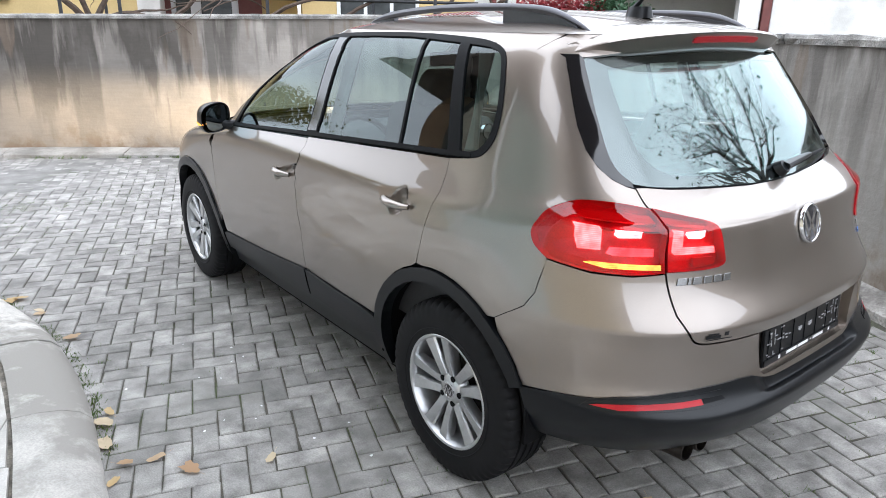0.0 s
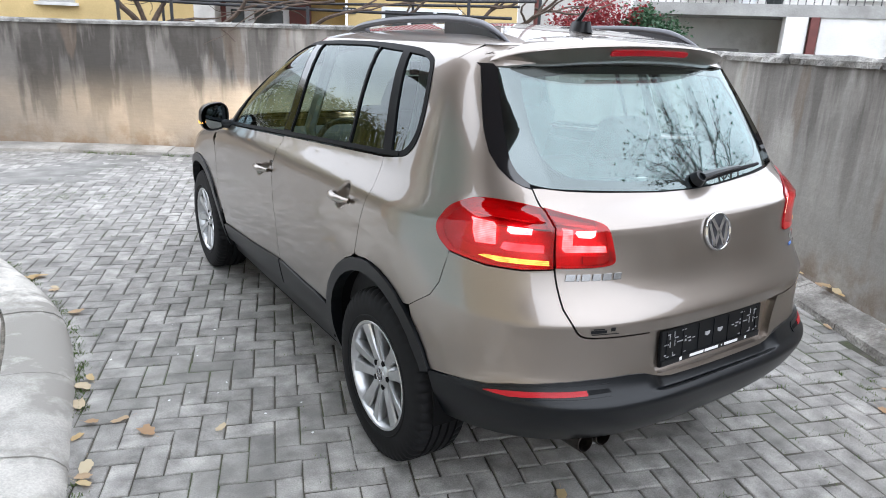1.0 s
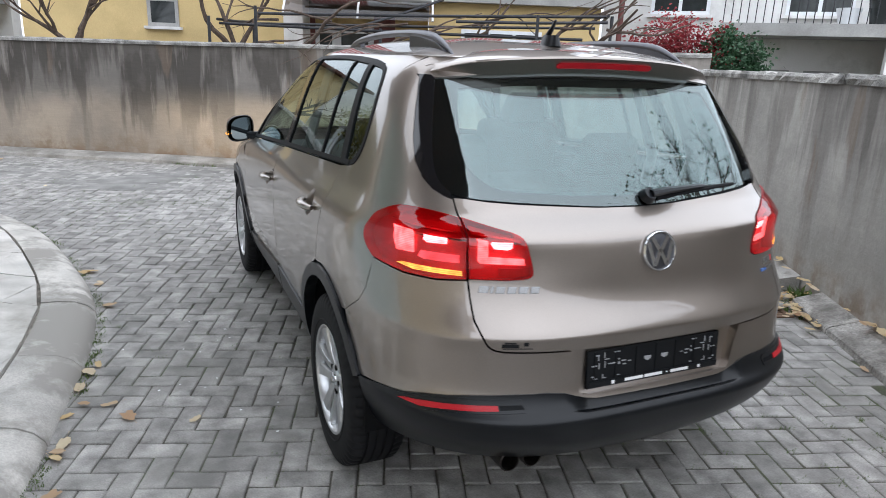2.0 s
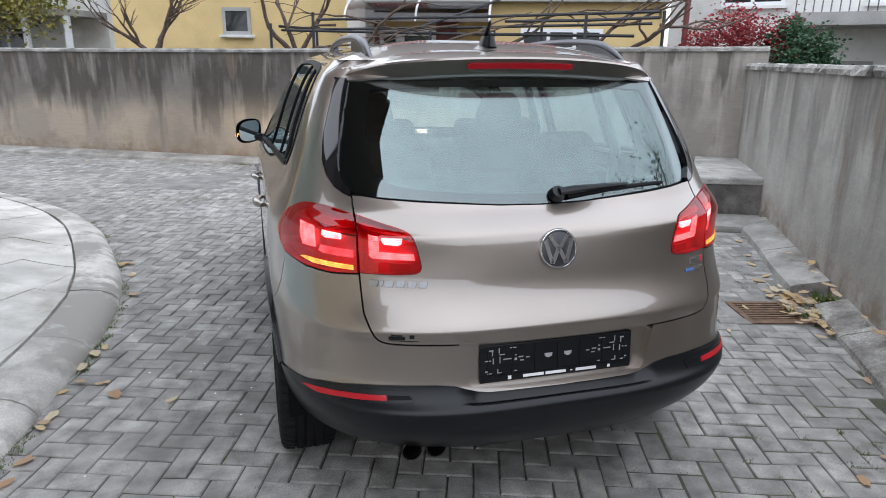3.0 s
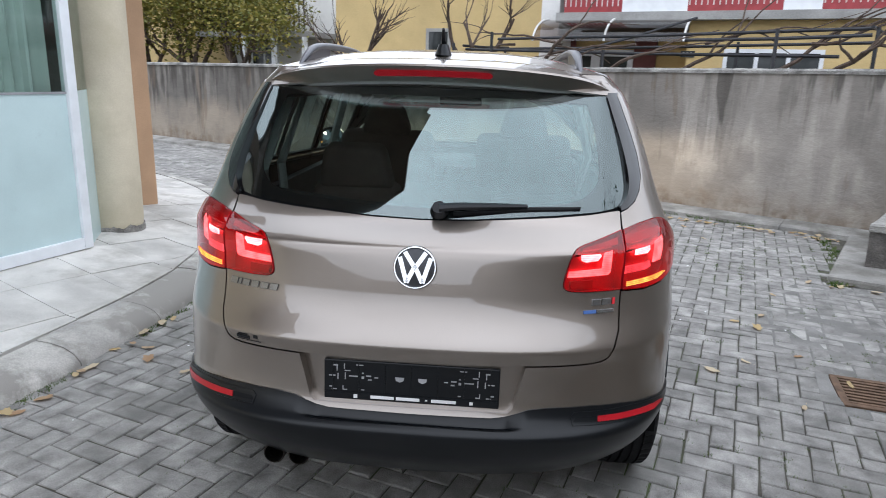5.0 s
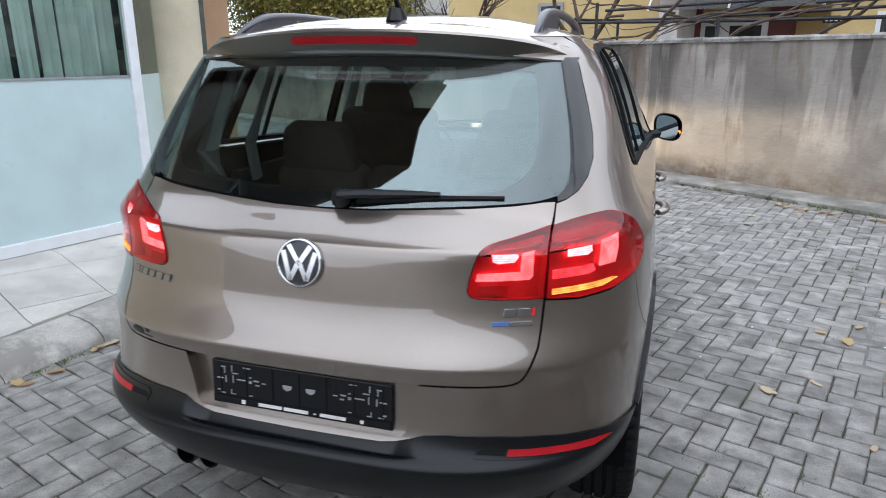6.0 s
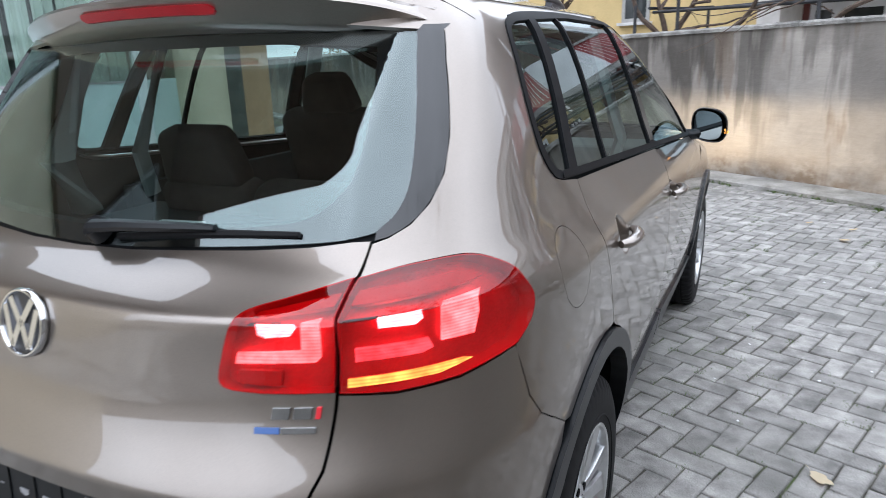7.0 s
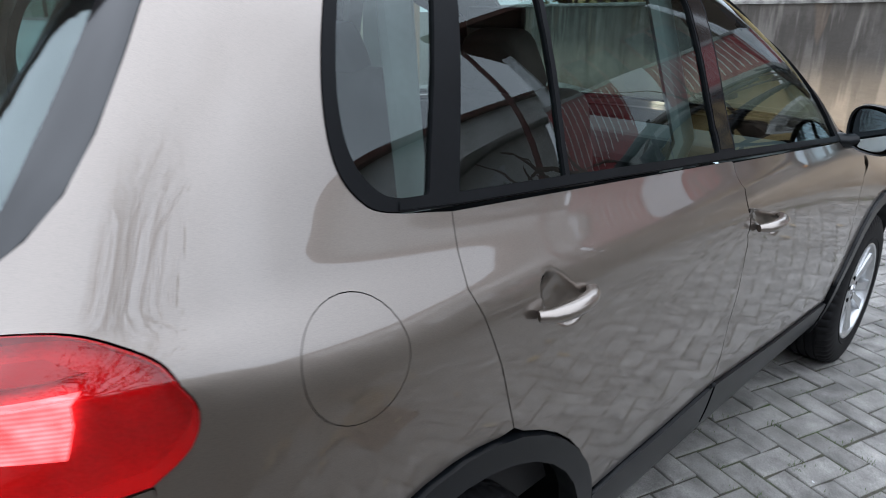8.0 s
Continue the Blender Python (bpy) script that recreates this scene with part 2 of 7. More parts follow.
def part(name, bm, material, parent, label="", smooth=True, bevel=0.0, rounds=2):
    """Links a bmesh as one mesh object under a thing or a part."""
    if bevel:
        bmesh.ops.recalc_face_normals(bm, faces=bm.faces)
        bmesh.ops.bevel(bm, geom=[e for e in bm.edges if e.is_manifold and e.calc_face_angle(0) > 0.5], offset=bevel, segments=rounds,
                        affect="EDGES", profile=0.6, clamp_overlap=True)
    bmesh.ops.recalc_face_normals(bm, faces=bm.faces)
    me = bpy.data.meshes.new(name)
    bm.to_mesh(me)
    bm.free()
    for mt in material if isinstance(material, (list, tuple)) else [material]:
        me.materials.append(mt)
    if smooth:
        me.shade_smooth()
        me.set_sharp_from_angle(angle=radians(38))
    return child(name, me, parent, label)


def box(bm, x0, x1, y0, y1, z0, z1, m=None):
    v = [Vector((x, y, z)) for z in (z0, z1) for y in (y0, y1) for x in (x0, x1)]
    if m is not None:
        v = [m @ p for p in v]
    v = [bm.verts.new(p) for p in v]
    for f in ((0, 2, 3, 1), (4, 5, 7, 6), (0, 1, 5, 4), (2, 6, 7, 3), (0, 4, 6, 2), (1, 3, 7, 5)):
        bm.faces.new([v[i] for i in f])
    return bm


def tube(bm, path, radius, sides=8, flat=1.0):
    """A round bar along a list of points; radius a number or one for each point."""
    path = [Vector(p) for p in path]
    rad = radius if isinstance(radius, (list, tuple)) else [radius] * len(path)
    rings, up = [], Vector((0, 0, 1))
    for i, p in enumerate(path):
        d = (path[min(i + 1, len(path) - 1)] - path[max(i - 1, 0)]).normalized()
        a = d.cross(up if abs(d.z) < 0.95 else Vector((1, 0, 0))).normalized()
        b = a.cross(d)
        rings.append([bm.verts.new(p + rad[i] * (a * math.cos(k) + b * math.sin(k) * flat))
                      for k in (2 * math.pi * j / sides for j in range(sides))])
    for r, s in zip(rings, rings[1:]):
        for j in range(sides):
            bm.faces.new((r[j], r[(j + 1) % sides], s[(j + 1) % sides], s[j]))
    bm.faces.new(rings[0][::-1])
    bm.faces.new(rings[-1])
    return bm


def lathe(bm, profile, sides=48, axis="x", m=None, closed=False):
    """Turns a profile of (along, radius) round an axis."""
    rings = []
    for a, r in profile:
        ring = []
        for j in range(sides):
            k = 2 * math.pi * j / sides
            c, s = r * math.cos(k), r * math.sin(k)
            p = Vector((a, c, s)) if axis == "x" else Vector((c, a, s)) if axis == "y" else Vector((c, s, a))
            ring.append(bm.verts.new(m @ p if m is not None else p))
        rings.append(ring)
    pairs = list(zip(rings, rings[1:]))
    if closed:
        pairs.append((rings[-1], rings[0]))
    for r, s in pairs:
        for j in range(sides):
            bm.faces.new((r[j], r[(j + 1) % sides], s[(j + 1) % sides], s[j]))
    if not closed:
        bm.faces.new(rings[0][::-1])
        bm.faces.new(rings[-1])
    return bm


def prism(bm, outline, lo, hi, axis="z", m=None):
    """A flat outline given a thickness along an axis."""
    def at(a, b, c):
        p = Vector((a, b, c)) if axis == "z" else Vector((a, c, b)) if axis == "y" else Vector((c, a, b))
        return m @ p if m is not None else p
    low = [bm.verts.new(at(a, b, lo)) for a, b in outline]
    top = [bm.verts.new(at(a, b, hi)) for a, b in outline]
    bm.faces.new(low[::-1])
    bm.faces.new(top)
    for i in range(len(low)):
        j = (i + 1) % len(low)
        bm.faces.new((low[i], low[j], top[j], top[i]))
    return bm


def curve_through(pts, each=4, closed=False):
    """More points along a smooth line through the given ones."""
    n, out = len(pts), []
    for i in range(n if closed else n - 1):
        p0, p1 = pts[(i - 1) % n if closed else max(i - 1, 0)], pts[i]
        p2, p3 = pts[(i + 1) % n], pts[(i + 2) % n if closed else min(i + 2, n - 1)]
        for k in range(each):
            t = k / each
            out.append(tuple(0.5 * (2 * b + (c - a) * t + (2 * a - 5 * b + 4 * c - d) * t * t + (3 * b - a - 3 * c + d) * t ** 3)
                             for a, b, c, d in zip(p0, p1, p2, p3)))
    if not closed:
        out.append(tuple(pts[-1]))
    return out



from mathutils.geometry import tessellate_polygon as tessellate

# ---- the car's outer surface: level outlines, from the middle of the tail round to the nose ----


def pchip(xs, ys):
    xs, ys = np.array(xs, float), np.array(ys, float)
    h = np.diff(xs); d = np.diff(ys) / h
    m = np.zeros(len(xs)); m[0], m[-1] = d[0], d[-1]
    for i in range(1, len(xs) - 1):
        if d[i - 1] * d[i] > 0:
            a, b = 2 * h[i] + h[i - 1], h[i] + 2 * h[i - 1]
            m[i] = (a + b) / (a / d[i - 1] + b / d[i])
    xs, ys, m, h = xs.tolist(), ys.tolist(), m.tolist(), h.tolist()
    def f(x):
        x = min(max(x, xs[0]), xs[-1])
        i = 0
        while i < len(h) - 1 and x > xs[i + 1]:
            i += 1
        t = (x - xs[i]) / h[i]
        return (ys[i] * (1 + 2 * t) * (1 - t) ** 2 + h[i] * m[i] * t * (1 - t) ** 2
                + ys[i + 1] * t * t * (3 - 2 * t) + h[i] * m[i + 1] * t * t * (t - 1))
    return f


YC = 0.05
HALF = pchip([.20, .30, .40, .48, .60, .75, .90, 1.0, 1.04, 1.06, 1.10, 1.15, 1.20, 1.40, 1.50, 1.56, 1.60],
             [.80, .84, .87, .884, .898, .903, .901, .896, .890, .882, .860, .834, .814, .744, .700, .662, .618])
REAR = pchip([.20, .30, .36, .42, .47, .515, .536, .545, .556, .570, .585, .60, .62, .70, .745, .775, .790, .805, .84, .88, .92, .97, 1.03, 1.065, 1.077, 1.087, 1.105, 1.14, 1.30, 1.53, 1.60],
             [.60, .73, .800, .858, .889, .904, .908, .904, .889, .873, .863, .857, .851, .847, .848, .853, .855, .849, .828, .807, .793, .783, .771, .762, .756, .742, .709, .640, .520, .345, .300])
FRONT = pchip([.20, .30, .45, .60, .80, .92, .98, 1.03, 1.08, 1.12, 1.20, 1.40, 1.55, 1.60],
              [3.30, 3.42, 3.46, 3.45, 3.40, 3.26, 3.04, 2.75, 2.50, 2.38, 2.22, 1.84, 1.50, 1.34])
ROUND = pchip([.20, 1.02, 1.18, 1.60], [.85, .85, .48, .45])
POW = pchip([.20, .34, .43, .54, .62, .75, 1.0, 1.06, 1.14, 1.6], [2.5, 2.75, 3.05, 3.4, 3.3, 3.2, 2.95, 3.1, 4.2, 4.5])


def faired(f, sigma, h=0.004):
    """The same curve with its small unevenness drawn out."""
    zs = np.arange(0.16, 1.66, h)
    v = np.array([f(z) for z in zs])
    k = np.arange(-int(4 * sigma / h), int(4 * sigma / h) + 1) * h
    w = np.exp(-0.5 * (k / sigma) ** 2)
    pad = len(k) // 2
    v = np.convolve(np.concatenate((2 * v[0] - v[pad:0:-1], v, 2 * v[-1] - v[-2:-pad - 2:-1])), w / w.sum(), "valid").tolist()

    def g(z):
        s = min(max((z - 0.16) / h, 1.0), len(v) - 3.001)
        i = int(s)
        t = s - i
        a, b, c, d = v[i - 1:i + 3]
        return b + 0.5 * t * (c - a + t * (2 * a - 5 * b + 4 * c - d + t * (3 * (b - c) + d - a)))
    return g


HALF, POW, FRONT, ROUND = faired(HALF, 0.011), faired(POW, 0.04), faired(FRONT, 0.02), faired(ROUND, 0.03)
REAR_SOFT, REAR_CRISP = faired(REAR, 0.010), faired(REAR, 0.0035, 0.001)


def REAR(z):
    """The tail's outline from the side: soft swells, with crisp creases under the window, over the plate and along the bumper."""
    w = max(math.exp(-((z - c) / d) ** 4) for c, d in ((1.082, 0.018), (0.545, 0.022), (0.795, 0.016)))
    return w * REAR_CRISP(z) + (1 - w) * REAR_SOFT(z)


def corner(phi, z):
    n = POW(z); s, c = abs(math.sin(phi)), abs(math.cos(phi))
    k = (s ** n + c ** n) ** (-1 / n)
    return HALF(z) * k * s, YC - (YC + REAR(z)) * k * c


_ph = np.linspace(0, math.pi / 2, 200)
_p = np.array([corner(a, 1.0) for a in _ph])
_len = np.r_[0, np.cumsum(np.hypot(*np.diff(_p, axis=0).T))]
LR = float(_len[-1])
SIDE = 2.50
LF = 1.6


def half_skin(u, z):
    """right half of the body, u: metres round it from the middle of the tail"""
    if u <= LR:
        x, y = corner(float(np.interp(u, _len, _ph)), z)
        return np.array((x, y, z))
    yf = FRONT(z); yk = max(YC + .3, yf - ROUND(z))
    if u <= LR + SIDE:
        return np.array((HALF(z), YC + (u - LR) / SIDE * (yk - YC), z))
    a = min((u - LR - SIDE) / LF, 1) * math.pi / 2
    n = 2.7; s, c = abs(math.sin(a)), abs(math.cos(a)); k = (s ** n + c ** n) ** (-1 / n)
    return np.array((HALF(z) * k * c, yk + (yf - yk) * k * s, z))

def skin(u, z):
    """The body's surface, u metres to the right (or left, below 0) of the tail's middle, at the height z."""
    p = half_skin(abs(u), z)
    if u < 0:
        p[0] = -p[0]
    return p


def pane_skin(u, z):
    """The rear window's own even curve, between the body's corners."""
    p = skin(u, z)
    t = (z - 1.14) / 0.39
    p[1] = -0.640 + 0.295 * t - 0.030 * t * (1 - t) + 0.17 * p[0] ** 2
    a = abs(p[0]) - 0.570
    p[1] += 0.18 * (math.hypot(a, 0.012) + a)
    return p


def skin_normal(u, z, surf=skin):
    e = 2e-3
    n = np.cross(surf(u + e, z) - surf(u - e, z), surf(u, z + e) - surf(u, z - e))
    return n / np.linalg.norm(n)


def solve_u(axis, value, z):
    lo, hi = 0.0, LR if axis == 0 else LR + SIDE + LF
    for _ in range(32):
        mid = (lo + hi) / 2
        lo, hi = (mid, hi) if half_skin(mid, z)[axis] < value else (lo, mid)
    return lo


def on_tail(*pts):
    """Points of a rear view (x, z) as places on the skin."""
    return [(math.copysign(solve_u(0, abs(x), z), x), z) for x, z in dense(list(pts), 0.05, False)]


def on_side(*pts):
    """Points of a side view (y, z) as places on the skin's right side."""
    return [(solve_u(1, y, z), z) for y, z in dense(list(pts), 0.05, False)]


def loop_side(pts):
    """A closed side-view outline on the skin."""
    pts = list(pts)
    return on_side(*pts, pts[0])[:-1]


def loop_tail(pts):
    pts = list(pts)
    return on_tail(*pts, pts[0])[:-1]


def dense(outline, gap=0.04, closed=True):
    out = []
    for i, (a, b) in enumerate(outline):
        if not closed and i == len(outline) - 1:
            out.append((a, b))
            break
        c, d = outline[(i + 1) % len(outline)]
        k = max(1, int(math.hypot(c - a, d - b) / gap))
        out += [(a + (c - a) * j / k, b + (d - b) * j / k) for j in range(k)]
    return out


def shrink(outline, by):
    """The outline drawn in by a small amount, to leave a seam."""
    area = sum(a * d - c * b for (a, b), (c, d) in zip(outline, outline[1:] + outline[:1]))
    s = 1 if area > 0 else -1
    out, n = [], len(outline)
    for i in range(n):
        (a, b), (c, d), (e, f) = outline[i - 1], outline[i], outline[(i + 1) % n]
        n1, n2 = Vector((-(d - b), c - a)), Vector((-(f - d), e - c))
        v = n1.normalized() + n2.normalized()
        if v.length < 0.3:
            v = n2
        v.normalize()
        k = by / max(0.5, v.dot(n2.normalized()) if n2.length else 1)
        out.append((c + s * v.x * k, d + s * v.y * k))
    return out


def clip_axis(poly, axis, at, keep_above):
    out = []
    for i, p in enumerate(poly):
        q = poly[(i + 1) % len(poly)]
        pin, qin = (p[axis] >= at) == keep_above or p[axis] == at, (q[axis] >= at) == keep_above or q[axis] == at
        if pin:
            out.append(p)
        if pin != qin:
            t = (at - p[axis]) / (q[axis] - p[axis])
            r = [p[0] + (q[0] - p[0]) * t, p[1] + (q[1] - p[1]) * t]
            r[axis] = at
            out.append(tuple(r))
    return out


def panel(outline, holes=(), off=0.0, depth=0.014, seam=0.0, step=(0.045, 0.03), flip=False, lift=None, surf=skin):
    """A panel that follows the skin inside the outline (u, z): vertices, faces, normals. The edge turns inwards by depth.
    flip: the same panel on the left side. off: how far proud it stands; lift(u, z): the same, place by place."""
    outline = dense(outline)
    if seam:
        outline = shrink(outline, seam)
    rings = [outline] + [dense(h) for h in holes]
    flat = [p for r in rings for p in r]
    tris = tessellate([[Vector((a, b, 0)) for a, b in r] for r in rings])
    cells = {}
    for t in tris:
        tri = [flat[i] for i in t]
        (a, b), (c, d), (e, f) = tri
        area = (c - a) * (f - b) - (e - a) * (d - b)
        if abs(area) < 1e-9:
            continue
        if area < 0:
            tri = tri[::-1]
        us, zs = [p[0] for p in tri], [p[1] for p in tri]
        for i in range(math.floor(min(us) / step[0]), math.floor(max(us) / step[0]) + 1):
            strip = clip_axis(clip_axis(tri, 0, i * step[0], True), 0, (i + 1) * step[0], False)
            if len(strip) < 3:
                continue
            for j in range(math.floor(min(zs) / step[1]), math.floor(max(zs) / step[1]) + 1):
                bit = clip_axis(clip_axis(strip, 1, j * step[1], True), 1, (j + 1) * step[1], False)
                if len(bit) >= 3:
                    cells.setdefault((i, j), []).append(bit)
    index, place, faces = {}, [], []

    def vert(p):
        key = (round(p[0], 4), round(p[1], 4))
        if key not in index:
            index[key] = len(place)
            place.append(key)
        return index[key]

    for bits in cells.values():
        for bit in bits:
            f = []
            for p in bit:
                k = vert(p)
                if not f or (k != f[-1] and k != f[0]):
                    f.append(k)
            if len(f) >= 3 and len(set(f)) == len(f):
                faces.append(tuple(f))
    s = -1 if flip else 1
    turn = np.array((s, 1, 1))
    nrm = [skin_normal(u, z, surf) for u, z in place]
    pos = [surf(u, z) + n * off for (u, z), n in zip(place, nrm)]
    if lift is not None:
        for k, (u, z) in enumerate(place):
            e = 3e-3
            pos[k] = pos[k] + nrm[k] * lift(u, z)
            gu, gz = (lift(u + e, z) - lift(u - e, z)) / (2 * e), (lift(u, z + e) - lift(u, z - e)) / (2 * e)
            if gu or gz:
                tu, tz = skin(u + e, z) - skin(u - e, z), skin(u, z + e) - skin(u, z - e)
                n = nrm[k] - gu * tu / np.linalg.norm(tu) - gz * tz / np.linalg.norm(tz)
                nrm[k] = n / np.linalg.norm(n)
    edges = {}
    for f in faces:
        for a, b in zip(f, f[1:] + f[:1]):
            edges[(a, b)] = edges.get((a, b), 0) + 1
    border = [(a, b) for a, b in edges if (b, a) not in edges]
    verts, norms = [p * turn for p in pos], [n * turn for n in nrm]
    if depth:
        side = {}
        for a, b in border:
            d = pos[b] - pos[a]
            n = np.cross(d, nrm[a])
            n = n / (np.linalg.norm(n) + 1e-12)
            for k in (a, b):
                side[k] = side.get(k, 0) + n
        ring = {}
        for k, n in side.items():
            n = n / (np.linalg.norm(n) + 1e-12)
            ring[k] = len(verts)
            verts += [pos[k] * turn, (pos[k] - nrm[k] * depth) * turn]
            norms += [n * turn, n * turn]
        for a, b in border:
            faces.append((ring[a], ring[a] + 1, ring[b] + 1, ring[b]))
    if flip:
        faces = [f[::-1] for f in faces]
    return verts, faces, norms


def panel_part(name, parent, material, outline, holes=(), label="", **how):
    v, f, n = panel(outline, holes, **how)
    return child(name, mesh_of(name, v, f, material, n), parent, label)

# ---- walls, ground sheets and kerbs ----


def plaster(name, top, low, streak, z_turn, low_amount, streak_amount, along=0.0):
    """Weathered render on a wall: pale ground, tan foot, dark runs of water from the top, blotches."""
    m, n, l = clear_nodes(name)
    out = n.new("ShaderNodeOutputMaterial")
    p = n.new("ShaderNodeBsdfPrincipled")
    p.inputs["Roughness"].default_value = 0.92
    l.new(p.outputs[0], out.inputs[0])
    tc = n.new("ShaderNodeTexCoord")
    sep = n.new("ShaderNodeSeparateXYZ")
    l.new(tc.outputs["Object"], sep.inputs[0])

    def noise_of(scale, stretch=(1, 1, 1), detail=6, rough=0.6):
        mp = n.new("ShaderNodeMapping")
        mp.inputs["Scale"].default_value = stretch
        l.new(tc.outputs["Object"], mp.inputs[0])
        t = n.new("ShaderNodeTexNoise")
        t.inputs["Scale"].default_value, t.inputs["Detail"].default_value, t.inputs["Roughness"].default_value = scale, detail, rough
        l.new(mp.outputs[0], t.inputs["Vector"])
        return t.outputs["Fac"]

    def math_of(op, a, b, clamp=False):
        k = n.new("ShaderNodeMath")
        k.operation, k.use_clamp = op, clamp
        for i, v in enumerate((a, b)):
            if isinstance(v, (int, float)):
                k.inputs[i].default_value = v
            else:
                l.new(v, k.inputs[i])
        return k.outputs[0]

    def mixed(f, a, b):
        k = n.new("ShaderNodeMix")
        k.data_type = "RGBA"
        l.new(f, k.inputs[0])
        for i, v in ((6, a), (7, b)):
            if isinstance(v, tuple):
                k.inputs[i].default_value = (*v, 1)
            else:
                l.new(v, k.inputs[i])
        return k.outputs[2]

    blotch = noise_of(1.6, detail=8)
    base = ramp(n, l, blotch, [(0.3, tuple(c * 0.72 for c in top)), (0.55, top), (0.75, tuple(min(1, c * 1.22) for c in top))])
    # base tone scaled along X: darker at the low end, paler at the high
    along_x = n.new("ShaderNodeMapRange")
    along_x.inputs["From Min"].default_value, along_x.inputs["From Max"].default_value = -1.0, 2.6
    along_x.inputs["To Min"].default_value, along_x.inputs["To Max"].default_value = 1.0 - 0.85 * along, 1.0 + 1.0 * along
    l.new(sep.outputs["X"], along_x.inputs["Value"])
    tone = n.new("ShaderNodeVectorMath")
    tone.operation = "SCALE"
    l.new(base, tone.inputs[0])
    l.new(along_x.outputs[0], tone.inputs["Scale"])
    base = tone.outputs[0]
    wav = math_of("MULTIPLY", math_of("SUBTRACT", noise_of(1.1), 0.5), 0.7)
    zz = math_of("ADD", sep.outputs["Z"], wav)
    mr = n.new("ShaderNodeMapRange")
    mr.inputs["From Min"].default_value, mr.inputs["From Max"].default_value = z_turn + 0.17, z_turn - 0.13
    side = n.new("ShaderNodeMapRange")
    side.inputs["From Min"].default_value, side.inputs["From Max"].default_value, side.inputs["To Max"].default_value = -1.5, 2.0, along
    l.new(sep.outputs["X"], side.inputs["Value"])
    l.new(math_of("ADD", zz, side.outputs[0]), mr.inputs["Value"])
    where = ramp(n, l, noise_of(0.28, detail=2), [(0.38, (0, 0, 0)), (0.56, (1, 1, 1))])
    fl = math_of("MULTIPLY", mr.outputs[0], math_of("MAXIMUM", where, 0.55))
    col = mixed(math_of("MULTIPLY", fl, low_amount, True), base, low)
    lift = math_of("MULTIPLY", math_of("SUBTRACT", zz, 1.10), 0.13)
    lift = math_of("ADD", lift, math_of("MULTIPLY", math_of("SUBTRACT", noise_of(0.9, (1, 1, 0.5), 4), 0.5), 0.32))
    bands = ramp(n, l, math_of("ADD", noise_of(2.4, (1, 1, 0.10), 6, 0.55), lift), [(0.465, (0, 0, 0)), (0.535, (1, 1, 1))])
    fine_runs = ramp(n, l, math_of("ADD", noise_of(4.6, (1, 1, 0.085), 7, 0.6), lift), [(0.535, (0, 0, 0)), (0.60, (1, 1, 1))])
    mr2 = n.new("ShaderNodeMapRange")
    mr2.inputs["From Min"].default_value, mr2.inputs["From Max"].default_value = 0.35, 1.05
    mr2.inputs["To Min"].default_value = 0.32
    l.new(zz, mr2.inputs["Value"])
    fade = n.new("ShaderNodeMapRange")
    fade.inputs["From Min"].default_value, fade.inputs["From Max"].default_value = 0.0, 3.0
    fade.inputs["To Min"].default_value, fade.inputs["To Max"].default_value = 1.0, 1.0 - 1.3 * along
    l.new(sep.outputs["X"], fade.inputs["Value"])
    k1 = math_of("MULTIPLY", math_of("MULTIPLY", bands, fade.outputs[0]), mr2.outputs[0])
    col = mixed(math_of("MULTIPLY", k1, streak_amount, True), col, tuple(c * 1.05 for c in streak))
    k2 = math_of("MULTIPLY", math_of("MULTIPLY", fine_runs, fade.outputs[0]), math_of("MAXIMUM", mr2.outputs[0], 0.25))
    col = mixed(math_of("MULTIPLY", k2, streak_amount * 0.85, True), col, streak)
    pale = ramp(n, l, math_of("ADD", noise_of(4.5, (1, 1, 0.12), 6), lift), [(0.58, (0, 0, 0)), (0.68, (1, 1, 1))])
    col = mixed(math_of("MULTIPLY", pale, 0.45), col, tuple(min(1, c * 1.4) for c in top))
    patch = ramp(n, l, noise_of(1.3, (1, 1, 0.7), 7, 0.6), [(0.50, (0, 0, 0)), (0.58, (1, 1, 1))])
    col = mixed(math_of("MULTIPLY", patch, 0.38), col, tuple(c * 0.55 for c in top))
    # single brown and sooty runs that end part of the way down
    drip = ramp(n, l, math_of("ADD", noise_of(2.9, (1, 1, 0.20), 4, 0.5), math_of("MULTIPLY", lift, 0.35)), [(0.60, (0, 0, 0)), (0.635, (1, 1, 1))])
    col = mixed(math_of("MULTIPLY", drip, 0.5), col, (0.17, 0.125, 0.088))
    soot = ramp(n, l, math_of("ADD", noise_of(3.7, (1, 1, 0.11), 5, 0.55), math_of("MULTIPLY", lift, 1.3)), [(0.63, (0, 0, 0)), (0.69, (1, 1, 1))])
    col = mixed(math_of("MULTIPLY", soot, 0.7), col, streak)
    brush = ramp(n, l, noise_of(14, (0.35, 0.35, 3.0), 5), [(0.3, (0.78, 0.78, 0.78)), (0.7, (1.12, 1.12, 1.12))])
    bru = n.new("ShaderNodeMix")
    bru.data_type, bru.blend_type = "RGBA", "MULTIPLY"
    bru.inputs[0].default_value = 0.3
    l.new(col, bru.inputs[6])
    l.new(brush, bru.inputs[7])
    col = bru.outputs[2]
    # damp, mossy foot
    mr3 = n.new("ShaderNodeMapRange")
    mr3.inputs["From Min"].default_value, mr3.inputs["From Max"].default_value = 0.36, 0.08
    l.new(math_of("ADD", sep.outputs["Z"], math_of("MULTIPLY", math_of("SUBTRACT", noise_of(2.3), 0.5), 0.6)), mr3.inputs["Value"])
